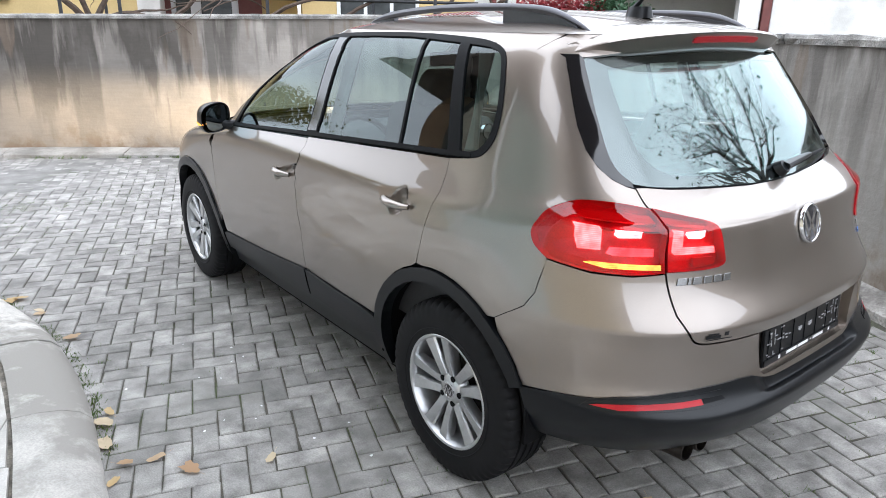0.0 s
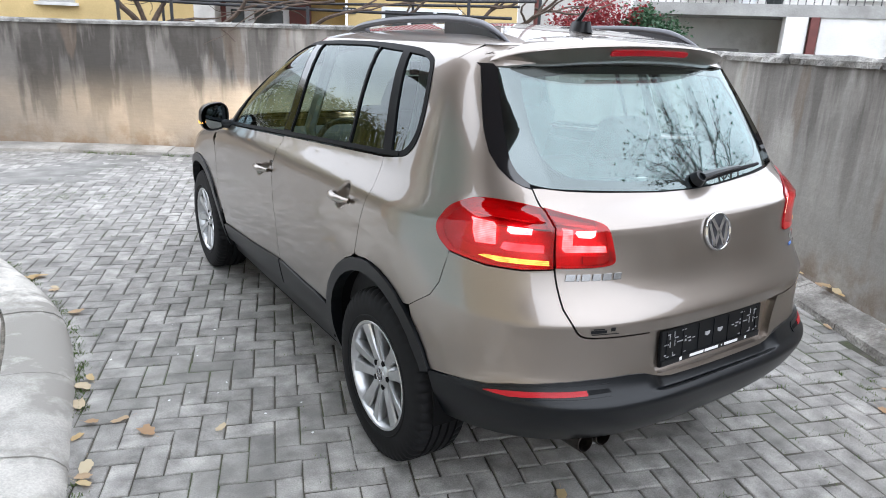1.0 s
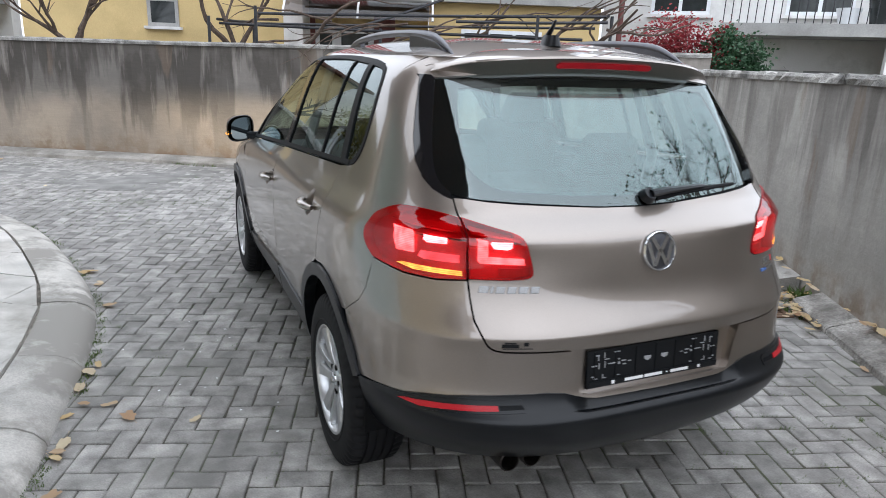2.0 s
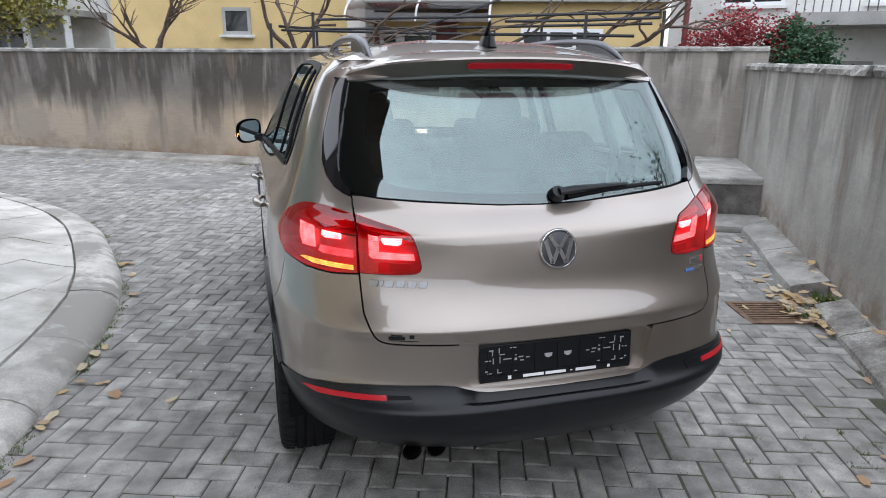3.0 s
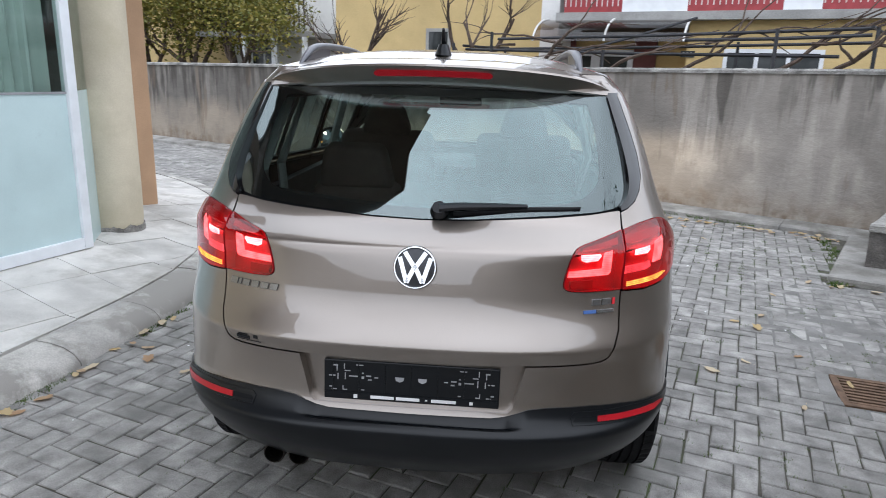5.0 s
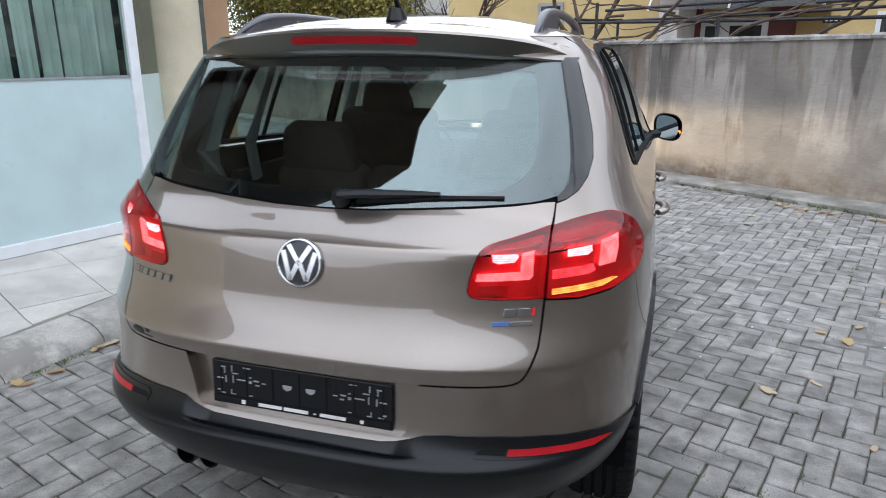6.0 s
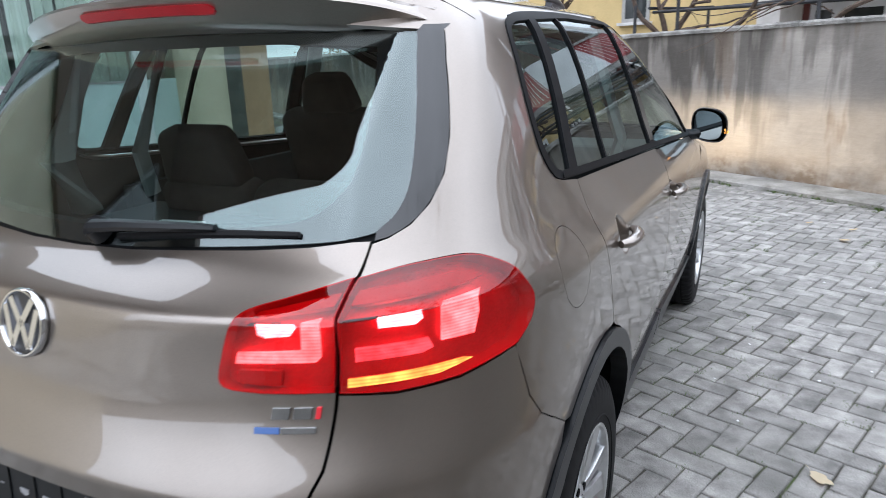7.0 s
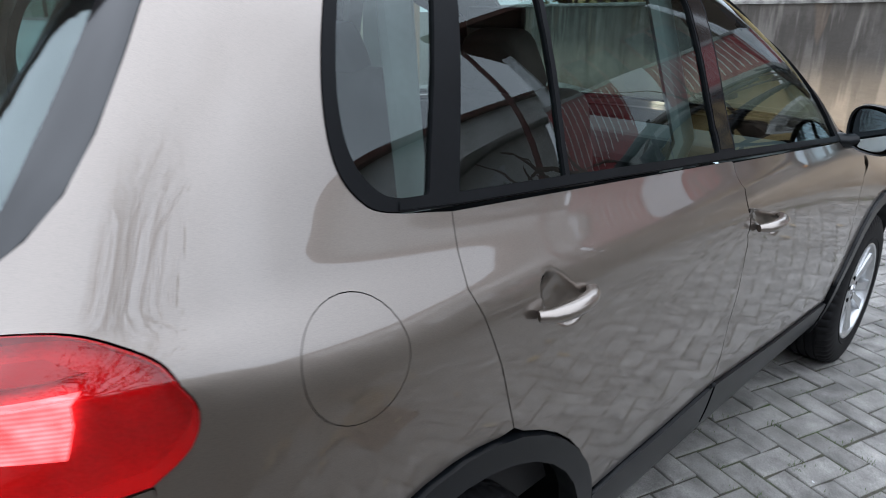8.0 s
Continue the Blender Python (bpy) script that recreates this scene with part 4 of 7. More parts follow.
    ring_f = on_side(*arch(2.615, 0.446, 192, 5), *arch(2.615, 0.395, 5, 192))
    panel_part("front_arch_trim", car, BLACK_TRIM, ring_f, flip=flip, off=0.012, depth=0.05, label="black plastic wheel-arch trim")
    trim_r = on_side((0.472, 0.40), (0.478, 0.475), (0.62, 0.485), (0.78, 0.488), (1.073, 0.503), (1.068, 0.37), (0.60, 0.36))
    panel_part("rear_door_trim", car, BLACK_TRIM, trim_r, flip=flip, off=0.010, depth=0.03, label="black lower door trim")
    trim_f = on_side((1.086, 0.37), (1.090, 0.503), (1.57, 0.462), (2.12, 0.432), (2.15, 0.42), (2.14, 0.33))
    panel_part("front_door_trim", car, BLACK_TRIM, trim_f, flip=flip, off=0.010, depth=0.03, label="black lower door trim")
    sill = on_side((0.46, 0.22), (0.45, 0.395), (0.60, 0.355), (1.07, 0.365), (2.14, 0.325), (2.18, 0.22))
    panel_part("sill", car, BLACK_TRIM, sill, flip=flip, off=-0.012, depth=0.03)
    # tail lamps
    for nm, shape in (("outer_tail_lamp", LAMP_OUT), ("inner_tail_lamp", LAMP_IN)):
        lens = panel_part(nm, car, LENS_RED, shape, flip=flip, off=0.006, depth=0.0, seam=0.0015, label="red tail lamp, lit")
        panel_part("housing", lens, HOUSING_RED, shape, flip=flip, off=-0.030, depth=0.0, seam=0.0)
        rim = shrink(dense(shape), 0.0025)
        panel_part("rim", lens, RED_PLASTIC, shape, [rim], flip=flip, off=0.0052, depth=0.036, seam=0.001)
        if nm.startswith("outer"):
            lit = [("brake_bar", LIT_HOT, [(0.690, 1.052), (0.688, 1.083), (0.744, 1.085), (0.748, 1.060), (0.738, 1.050)]),
                   ("light_guide", LIT_DIM, [(0.655, 0.998), (0.655, 1.020), (0.752, 1.022), (0.758, 1.004), (0.745, 0.998)]),
                   ("ribbed_guide", LIT_RED, [(0.768, 1.012), (0.768, 1.092), (0.806, 1.096), (0.812, 1.050), (0.806, 1.010)]),
                   ("indicator", LIT_AMBER, [(0.645, 0.965), (0.645, 0.980), (0.785, 0.984), (0.795, 0.979), (0.76, 0.967)])]
        else:
            lit = [("brake_bar", LIT_HOT, [(0.507, 1.050), (0.503, 1.076), (0.565, 1.080), (0.570, 1.062), (0.560, 1.047), (0.520, 1.044)]),
                   ("light_guide", LIT_RED, [(0.466, 1.000), (0.470, 1.019), (0.576, 1.022), (0.576, 1.084), (0.604, 1.090), (0.606, 1.010), (0.598, 1.002)])]
            panel_part("reflex_block", lens, RED_PLASTIC, loop_tail([(0.476, 0.968), (0.474, 0.990), (0.545, 0.991), (0.545, 0.967)]), flip=flip, off=-0.014, depth=0.01, label="dark red reflex block")
        band = [(0.642, 1.100), (0.642, 1.118), (0.77, 1.128), (0.80, 1.112), (0.78, 1.108)] if nm.startswith("outer") else [(0.500, 1.088), (0.505, 1.094), (0.618, 1.116), (0.618, 1.100)]
        panel_part("ribbed_band", lens, RED_PLASTIC, loop_tail(band), flip=flip, off=-0.008, depth=0.01, step=(0.012, 0.01))
        for ln, lm, shp in lit:
            panel_part(ln, lens, lm, loop_tail(shp), flip=flip, off=0.0075 if ln == "indicator" else -0.018, depth=0.004)
    # reflector and reversing lamp in the bumper
    pod = loop_tail([(0.826, 0.546), (0.81, 0.570), (0.75, 0.587), (0.68, 0.597), (0.50, 0.602), (0.488, 0.590), (0.495, 0.565), (0.70, 0.557), (0.77, 0.545)])
    panel_part("reflector_pod", car, BLACK_TRIM, pod, flip=flip, off=0.0085, depth=0.004, label="dark pod round the reflector")
    refl = loop_tail([(0.812, 0.556), (0.80, 0.563), (0.75, 0.573), (0.68, 0.580), (0.572, 0.585), (0.572, 0.569), (0.70, 0.562), (0.77, 0.553)])
    panel_part("reflector", car, RED_PLASTIC, refl, flip=flip, off=0.011, depth=0.01, label="red bumper reflector")
    lamp = loop_tail([(0.568, 0.585), (0.502, 0.586), (0.496, 0.574), (0.568, 0.571)])
    panel_part("reversing_lamp", car, SATIN, lamp, flip=flip, off=0.010, depth=0.01, label="dark clear reversing lamp")


for flip in (False, True):
    build_side(flip)

# tail
half_gate = [(0.630, 1.180), (0.630, 1.129), *LAMP_IN_EDGE[::-1], (0.630, 0.957),
             (0.628, 0.90), *curve_through([(0.626, 0.84), (0.606, 0.785), (0.575, 0.757), (0.49, 0.752)], 3), (0.36, 0.750), (0.18, 0.747)]
gate_outline = on_tail(*GLASS_LOW) + on_tail(*half_gate) + on_tail((0, 0.746)) + on_tail(*[(-x, z) for x, z in half_gate[::-1]]) + on_tail(*[(-x, z) for x, z in GLASS_LOW[:0:-1]])
tailgate = panel_part("tailgate", car, PAINT, gate_outline, seam=flat_in, depth=0.02, step=(0.045, 0.007))
half_glass = GLASS_LOW[:4] + curve_through(GLASS_LOW[4:] + GLASS_SIDE, 4)
glass_outline = on_tail(*half_glass) + on_tail((0.3, 1.565), (0, 1.57), (-0.3, 1.565)) + on_tail(*[(-x, z) for x, z in half_glass[:0:-1]])
clear_half = [(0.0, 1.175), (0.25, 1.182), (0.42, 1.195), (0.50, 1.21), (0.55, 1.25), (0.565, 1.30), (0.555, 1.40), (0.53, 1.49), (0.50, 1.505), (0.3, 1.515)]
clear_half = clear_half[:2] + curve_through(clear_half[2:], 4)
clear_zone = on_tail(*clear_half) + on_tail((0, 1.515)) + on_tail(*[(-x, z) for x, z in clear_half[:0:-1]])
panel_part("rear_window", car, REAR_GLASS, glass_outline, surf=pane_skin, off=-0.001, depth=0.0, step=(0.018, 0.025), seam=0.003, label="sloping rear window reflecting the sky")
panel_part("inner_face", car, INNER_GLASS, clear_zone, surf=pane_skin, off=-0.007, depth=0.0, step=(0.018, 0.025), seam=0.0, label="inner face of the rear glass")
panel_part("glass_seal", car, SATIN, shrink(dense(glass_outline), -0.006), [shrink(dense(glass_outline), 0.045)], surf=pane_skin, off=-0.012, step=(0.018, 0.025), depth=0.0, label="black seal round the rear glass")
panel_part("window_border", car, GLOSS_BLACK, glass_outline, [clear_zone], surf=pane_skin, off=-0.004, depth=0.0, step=(0.018, 0.025), seam=0.003, label="black printed edge of the glass")
half_bumper = [(0.345, 0.747), *curve_through([(0.49, 0.749), (0.576, 0.754), (0.608, 0.782), (0.629, 0.838)], 3), (0.633, 0.952), (0.71, 0.944), (0.785, 0.947)]
side_b = on_side((-0.41, 0.968), (-0.39, 0.86), (-0.36, 0.81), (-0.25, 0.735), *[p for p in ARCH_R if p[0] < -0.25])
edge_b = on_side(*BLACK_SIDE[::-1]) + on_tail(*[p for p in BLACK_TOP[::-1] if p[0] > 0])
mir = lambda pts: [(-u, z) for u, z in pts[::-1]]
right_b = on_tail((0.298, 0.600), (0.312, 0.612), *half_bumper) + side_b + edge_b + on_tail((0, 0.582))
bumper = right_b + mir(right_b[:-1])
rear_bumper = panel_part("rear_bumper", car, PAINT, bumper, seam=0.0012, depth=0.035)
recess = on_tail((-0.365, 0.76), (-0.32, 0.592), (0.32, 0.592), (0.365, 0.76))
panel_part("plate_recess", car, PAINT, recess, off=-0.032, depth=0.0)
low_side = on_side((-0.36, 0.536), (-0.372, 0.44), (-0.375, 0.36))
black_r = on_tail(*[(x, z + 0.001) for x, z in BLACK_TOP]) + on_side(*[(y, z + 0.001) for y, z in BLACK_SIDE[:2]]) + low_side + on_tail((0.60, 0.345), (0.3, 0.345), (0, 0.345))
def step_in(u, z):
    """The step pressed into the black trim under the plate."""
    k = min(1, max(0, (0.345 - abs(u)) / 0.07))
    h = min(1, max(0, (z - 0.556) / 0.006))
    return -0.022 * k * k * (3 - 2 * k) * h * h * (3 - 2 * h)


panel_part("bumper_trim", car, BLACK_TRIM, black_r[:-1] + mir(black_r[1:])[:0] + [(0.0, 0.345)] + mir(black_r[1:-1]), off=0.006, depth=0.04, step=(0.03, 0.004), lift=step_in, label="black plastic lower bumper")

# roof
def roof_point(u, r):
    e = skin(u, 1.60)
    c = np.array((0, 0.42, 1.60))
    p = c + (e - c) * r
    p[2] = 1.60 + 0.088 * (1 - r ** 2.4)
    return p


us = np.linspace(-(LR + SIDE + LF), LR + SIDE + LF, 121)[:-1]
rs = [1.0, 0.985, 0.96, 0.92, 0.86, 0.78, 0.68, 0.56, 0.42, 0.27, 0.12]
rv = [roof_point(u, r) for r in rs for u in us] + [np.array((0, 0.42, 1.688))]
rf = [(i * 120 + j, i * 120 + (j + 1) % 120, (i + 1) * 120 + (j + 1) % 120, (i + 1) * 120 + j) for i in range(len(rs) - 1) for j in range(120)]
rf += [((len(rs) - 1) * 120 + j, (len(rs) - 1) * 120 + (j + 1) % 120, len(rv) - 1) for j in range(120)]
child("roof", mesh_of("roof", rv, rf, PAINT, smooth=True), car)

# nose, hidden from behind
umax = LR + SIDE + LF
nose = [(LR + SIDE + 0.62, 0.62), (LR + SIDE + 0.62, 0.90), (LR + SIDE + 0.2, 1.0), (LR + SIDE * 0.93, 1.085), (umax, 1.085), (umax, 0.62)]
for flip in (False, True):
    panel_part("bonnet", car, PAINT, nose, flip=flip, step=(0.08, 0.03), depth=0.0)
    panel_part("front_bumper", car, PAINT, [(LR + SIDE + 0.55, 0.24), (LR + SIDE + 0.55, 0.61), (umax, 0.61), (umax, 0.24)], flip=flip, step=(0.08, 0.05), depth=0.0)
    panel_part("windscreen", car, CAR_GLASS, on_side((1.97, 1.10), (1.93, 1.20), (1.85, 1.30), (1.65, 1.46), (1.40, 1.57), (1.30, 1.595)) + [(umax, 1.595), (umax, 1.10)], flip=flip, off=-0.01, step=(0.08, 0.05), depth=0.0)

# dark shell behind the seams, with the window openings left free
for flip in (False, True):
    shell = [(0.0, 0.30), (0.0, 1.13)] + on_tail((0.3, 1.14), (0.6, 1.165), (0.66, 1.20), (0.69, 1.27), (0.66, 1.40), (0.625, 1.52)) + on_side((-0.10, 1.56), *SURROUND_KNOTS[6:0:-1], SURROUND_KNOTS[0], SURROUND_KNOTS[16], SURROUND_KNOTS[15]) + [
        (LR + SIDE * 0.99, 1.08), (umax, 1.07), (umax, 0.30)]
    openings = [on_side(*arch(0.04, 0.42, 0, 180, 18), *[(0.04 + 0.42 * math.cos(radians(180 + 18 * k)), 0.36 + 0.05 * math.sin(radians(180 + 18 * k))) for k in range(1, 10)]),
                on_side(*arch(2.615, 0.42, 0, 180, 18), *[(2.615 + 0.42 * math.cos(radians(180 + 18 * k)), 0.36 + 0.05 * math.sin(radians(180 + 18 * k))) for k in range(1, 10)])]
    panel_part("inner_shell", car, DARK, shell, openings, flip=flip, off=-0.045, depth=0.0, step=(0.09, 0.06))

# ---- car: smaller parts ----


def frame_on_skin(u, z, off=0.0):
    """A pose on the skin: x along it, y up it, z outwards."""
    n = Vector(skin_normal(u, z))
    x = Vector(skin(u + 0.01, z) - skin(u - 0.01, z)).normalized()
    y = n.cross(x)
    p = Vector(skin(u, z)) + n * off
    return Matrix(((x.x, y.x, n.x, p.x), (x.y, y.y, n.y, p.y), (x.z, y.z, n.z, p.z), (0, 0, 0, 1)))


# spoiler over the rear window
bm = bmesh.new()
rows = []
xs = [0.606 * math.sin(radians(a)) for a in np.linspace(-90, 90, 41)]
for x in xs:
    k = abs(x) / 0.606
    e = k ** 2.6
    ly = -0.425 + 0.150 * e + 0.022 * k ** 12
    lz = 1.617 - 0.042 * k ** 2.2 - 0.026 * k ** 10
    th = 1 - 0.72 * k ** 9
    r = min(1.0, math.hypot(x / 0.618, 0.62 / 0.78) if k < 0.6 else 1.0)
    top0 = 1.60 + 0.088 * (1 - min(1, (k ** 4.5 + 0.78 ** 4.5) ** (2.4 / 4.5))) + 0.004 - 0.022 * e
    sec = [(-0.10 + 0.03 * e, top0 - 0.030), (-0.15 + 0.03 * e, top0 - 0.006 - 0.010 * e), (-0.22 + 0.02 * e, top0 - 0.002), ((-0.22 + 0.02 * e + ly) / 2, (top0 + lz) / 2 + 0.004), (ly + 0.025, lz + 0.005), (ly + 0.006, lz + 0.001),
           (ly + 0.001, lz - 0.006 * th), (ly + 0.008, lz - 0.014 * th), (ly + 0.036, lz - 0.050 * th), (ly + 0.048, lz - 0.061 * th), (ly + 0.065, lz - 0.067 * th), (ly + 0.095, lz - 0.075 * th)]
    rows.append([bm.verts.new((x, y, z)) for y, z in sec])
for a, b in zip(rows, rows[1:]):
    for i in range(len(a) - 1):
        bm.faces.new((a[i], b[i], b[i + 1], a[i + 1]))
bm.faces.new(rows[0])
bm.faces.new(rows[-1][::-1])
spoiler = part("spoiler", bm, PAINT, car)
bm = bmesh.new()
rows = []
for x in [0.20 * math.sin(radians(a)) for a in np.linspace(-90, 90, 37)]:
    k = abs(x) / 0.625
    ly, lz = -0.425 + 0.150 * k ** 2.6, 1.617 - 0.042 * k ** 2.2
    t = 0.011 * min(1.0, (0.2001 - abs(x)) / 0.012) ** 0.5 + 0.0005
    c = lz - 0.030
    rows.append([bm.verts.new((x, ly + 0.0205 - 0.78 * dz - (0.005 if j in (1, 2) else -0.004), c + dz)) for j, dz in enumerate((t, t * 0.8, -t * 0.8, -t))])
for a, b in zip(rows, rows[1:]):
    for i in range(3):
        bm.faces.new((a[i], b[i], b[i + 1], a[i + 1]))
part("third_brake_light", bm, RED_PLASTIC, spoiler, "dark red high brake light")

# roof rails, aerial
for s in (-1, 1):
    path = curve_through([(1.10, 1.612), (1.02, 1.640), (0.85, 1.664), (0.55, 1.682), (0.2, 1.684), (0.0, 1.674), (-0.10, 1.655), (-0.175, 1.628), (-0.225, 1.604)], 4)
    bm = bmesh.new()
    tube(bm, [(s * (0.505 - 0.02 * max(0, y - 0.4)), y, z) for y, z in path], [0.018 * min(1.0, 0.35 + 4 * min(abs(y + 0.225), abs(1.10 - y))) for y, z in path], 10, 0.8)
    rail = part("roof_rail", bm, RAIL_METAL, car, "dark anodised roof rail")
    bm = bmesh.new()
    prism(bm, [(0.17, 1.680), (0.05, 1.672), (-0.10, 1.650), (-0.175, 1.622), (-0.20, 1.598), (0.17, 1.620)], s * 0.492, s * 0.518, "x")
    part("rail_foot", bm, RAIL_METAL, rail, smooth=False, bevel=0.004)
    bm = bmesh.new()
    prism(bm, [(1.10, 1.60), (1.11, 1.615), (1.0, 1.642), (0.88, 1.66), (0.88, 1.61)], s * 0.478, s * 0.502, "x")
    part("rail_foot", bm, RAIL_METAL, rail, smooth=False, bevel=0.004)
bm = bmesh.new()
base = [(0.034 * math.cos(k), -0.03 + 0.062 * math.sin(k)) for k in (2 * math.pi * i / 20 for i in range(20))]
lo = [bm.verts.new((x, y, 1.655)) for x, y in base]
hi = [bm.verts.new((x * 0.55, -0.03 + (y + 0.03) * 0.8, 1.696)) for x, y in base]
for i in range(20):
    bm.faces.new((lo[i], lo[(i + 1) % 20], hi[(i + 1) % 20], hi[i]))
bm.faces.new(hi)
aerial = part("aerial", bm, BLACK_TRIM, car, "black shark-fin roof aerial")
bm = bmesh.new()
tube(bm, [(0, -0.005, 1.690), (0, -0.035, 1.72), (0, -0.060, 1.752)], [0.013, 0.009, 0.005], 8)
part("mast", bm, BLACK_TRIM, aerial)

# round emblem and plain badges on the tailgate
M = frame_on_skin(0.0, 1.022, 0.002)
bm = bmesh.new()
lathe(bm, [(0.0, 0.001), (0.0, 0.060), (0.005, 0.0605), (0.006, 0.058), (0.006, 0.001)], 48, "z", M)
emblem = part("emblem", bm, surface("emblem_disc", (0.055, 0.055, 0.06), 0.3, 0.6, vary=0.1, bump=0), tailgate, "round chrome emblem on a dark disc")
bm = bmesh.new()
lathe(bm, [(0.0, 0.066), (0.008, 0.066), (0.012, 0.063), (0.012, 0.060), (0.008, 0.057), (0.0, 0.057)], 48, "z", M, closed=True)
part("ring", bm, CHROME, emblem)
for pts in ([(-0.032, 0.046), (0.0, -0.002), (0.032, 0.046)], [(-0.047, 0.030), (-0.024, -0.046), (0.0, 0.004), (0.024, -0.046), (0.047, 0.030)]):
    bm = bmesh.new()
    for (a, b), (c, d) in zip(pts, pts[1:]):
        t = Vector((c - a, d - b)).normalized()
        w = Vector((-t.y, t.x)) * 0.0068
        prism(bm, [(a + w.x, b + w.y), (a - w.x, b - w.y), (c - w.x, d - w.y), (c + w.x, d + w.y)], 0.005, 0.0105, "z", M)
    part("stroke", bm, CHROME, emblem, smooth=False)


def badge(x0, x1, z, h, mat, lean=0.004):
    bm = bmesh.new()
    u0, u1 = on_tail((x0, z))[0][0], on_tail((x1, z))[0][0]
    m = frame_on_skin((u0 + u1) / 2, z, 0.0005)
    w = abs(u1 - u0) / 2
    prism(bm, [(-w, -h / 2), (w, -h / 2), (w + lean, h / 2), (-w + lean, h / 2)], 0, 0.004, "z", m)
    part("badge_block", bm, mat, tailgate, smooth=False, bevel=0.001)


for i, wd in enumerate((0.027, 0.010, 0.026, 0.026, 0.028, 0.026)):
    x0 = (-0.606, -0.575, -0.560, -0.527, -0.494, -0.459)[i]
    badge(x0, x0 + wd, 0.929, 0.021, BADGE_GREY)
badge(0.535, 0.563, 0.926, 0.020, BADGE_GREY)
badge(0.568, 0.596, 0.926, 0.020, BADGE_GREY)
badge(0.601, 0.609, 0.926, 0.020, RED_BADGE)
badge(0.512, 0.552, 0.899, 0.011, BLUE_BADGE, 0)
badge(0.553, 0.607, 0.899, 0.011, BADGE_GREY, 0)
for x0, x1, z, h in ((-0.555, -0.520, 0.783, 0.004), (-0.562, -0.512, 0.774, 0.010), (-0.560, -0.470, 0.765, 0.002), (-0.500, -0.485, 0.780, 0.012)):
    u0, u1 = on_tail((x0, z))[0][0], on_tail((x1, z))[0][0]
    bm = bmesh.new()
    prism(bm, [(-abs(u1 - u0) / 2, -h / 2), (abs(u1 - u0) / 2, -h / 2), (abs(u1 - u0) / 2, h / 2), (-abs(u1 - u0) / 2, h / 2)], 0.0, 0.0008, "z", frame_on_skin((u0 + u1) / 2, z, 0.0006))
    part("sticker_bar", bm, BLACK_TRIM, tailgate, smooth=False)

# empty number-plate holder
PL = Matrix.Translation((0, -0.826, 0.664)) @ Matrix.Rotation(radians(90 - 4), 4, "X")
bm = bmesh.new()
box(bm, -0.272, 0.272, -0.064, 0.064, -0.012, 0.0, PL)
holder = part("plate_holder", bm, BLACK_TRIM, car, "empty black number-plate holder", smooth=False, bevel=0.004)
rnd = random.Random(5)
for i in range(7):
    bm = bmesh.new()
    x = -0.245 + i * 0.0815
    box(bm, x - 0.0015, x + 0.0015, -0.040, 0.058, 0.0, 0.0025, PL)
    part("rib", bm, BLACK_TRIM, holder, smooth=False)
SLOTS = [(-0.235, 0.046, 0.014, 0.004), (-0.231, 0.036, 0.003, 0.016), (-0.208, 0.044, 0.003, 0.018), (-0.198, 0.030, 0.018, 0.003), (-0.246, 0.012, 0.020, 0.0035), (-0.228, 0.010, 0.0035, 0.020),
         (-0.205, 0.012, 0.003, 0.022), (-0.178, 0.013, 0.030, 0.0035), (-0.150, 0.010, 0.008, 0.008), (-0.150, 0.024, 0.006, 0.004), (-0.132, 0.016, 0.016, 0.004), (-0.128, 0.004, 0.012, 0.004), (-0.108, 0.012, 0.012, 0.003),
         (-0.250, -0.024, 0.010, 0.004), (-0.240, -0.032, 0.016, 0.003), (-0.212, -0.026, 0.003, 0.014), (-0.206, -0.032, 0.014, 0.003), (-0.150, -0.030, 0.010, 0.003), (-0.160, 0.050, 0.022, 0.003)]
for x, y, w, h in SLOTS + [(-x, y, w, h) for x, y, w, h in SLOTS]:
    bm = bmesh.new()
    box(bm, x - w / 2, x + w / 2, y - h / 2, y + h / 2, 0.0, 0.0016, PL)
    part("slot", bm, GREY_PLASTIC, holder, smooth=False)
for x in (-0.035, 0.035):
    bm = bmesh.new()
    prism(bm, [(x - 0.014, 0.018), (x + 0.014, 0.018), (x + 0.012, 0.008), (x, 0.002), (x - 0.012, 0.008)], 0.0, 0.002, "z", PL)
    part("clip", bm, GREY_PLASTIC, holder, smooth=False)
bm = bmesh.new()
box(bm, -0.268, 0.268, -0.060, -0.040, 0.0, 0.004, PL)
part("strip", bm, BLACK_TRIM, holder, smooth=False)
for a, b, h in ((-0.178, -0.166, 0.006), (-0.125, -0.052, 0.005), (-0.045, 0.028, 0.005), (0.045, 0.052, 0.002), (0.064, 0.140, 0.005), (0.182, 0.192, 0.005)):
    bm = bmesh.new()
    box(bm, a, b, -0.050 - h, -0.050 + h, 0.004, 0.0048, PL)
    part("print_bar", bm, WHITE_INK, holder, "white printed bar", smooth=False)

# wiper
bm = bmesh.new()
W0, W1 = Vector(pane_skin(on_tail((0.055, 1.165))[0][0], 1.165)), Vector(pane_skin(on_tail((0.50, 1.188))[0][0], 1.188))
out = Vector((0, -0.75, 0.66))
tube(bm, [W0 + out * 0.004, W0 + out * 0.030], [0.030, 0.022], 16)
wiper = part("wiper", bm, BLACK_TRIM, car, "black rear wiper resting low")
bm = bmesh.new()
tube(bm, [W0 + out * 0.026, W0.lerp(W1, 0.15) + out * 0.030, W0.lerp(W1, 0.45) + out * 0.022, W0.lerp(W1, 0.62) + out * 0.016], [0.020, 0.018, 0.014, 0.010], 8, 0.7)
part("arm", bm, BLACK_TRIM, wiper)
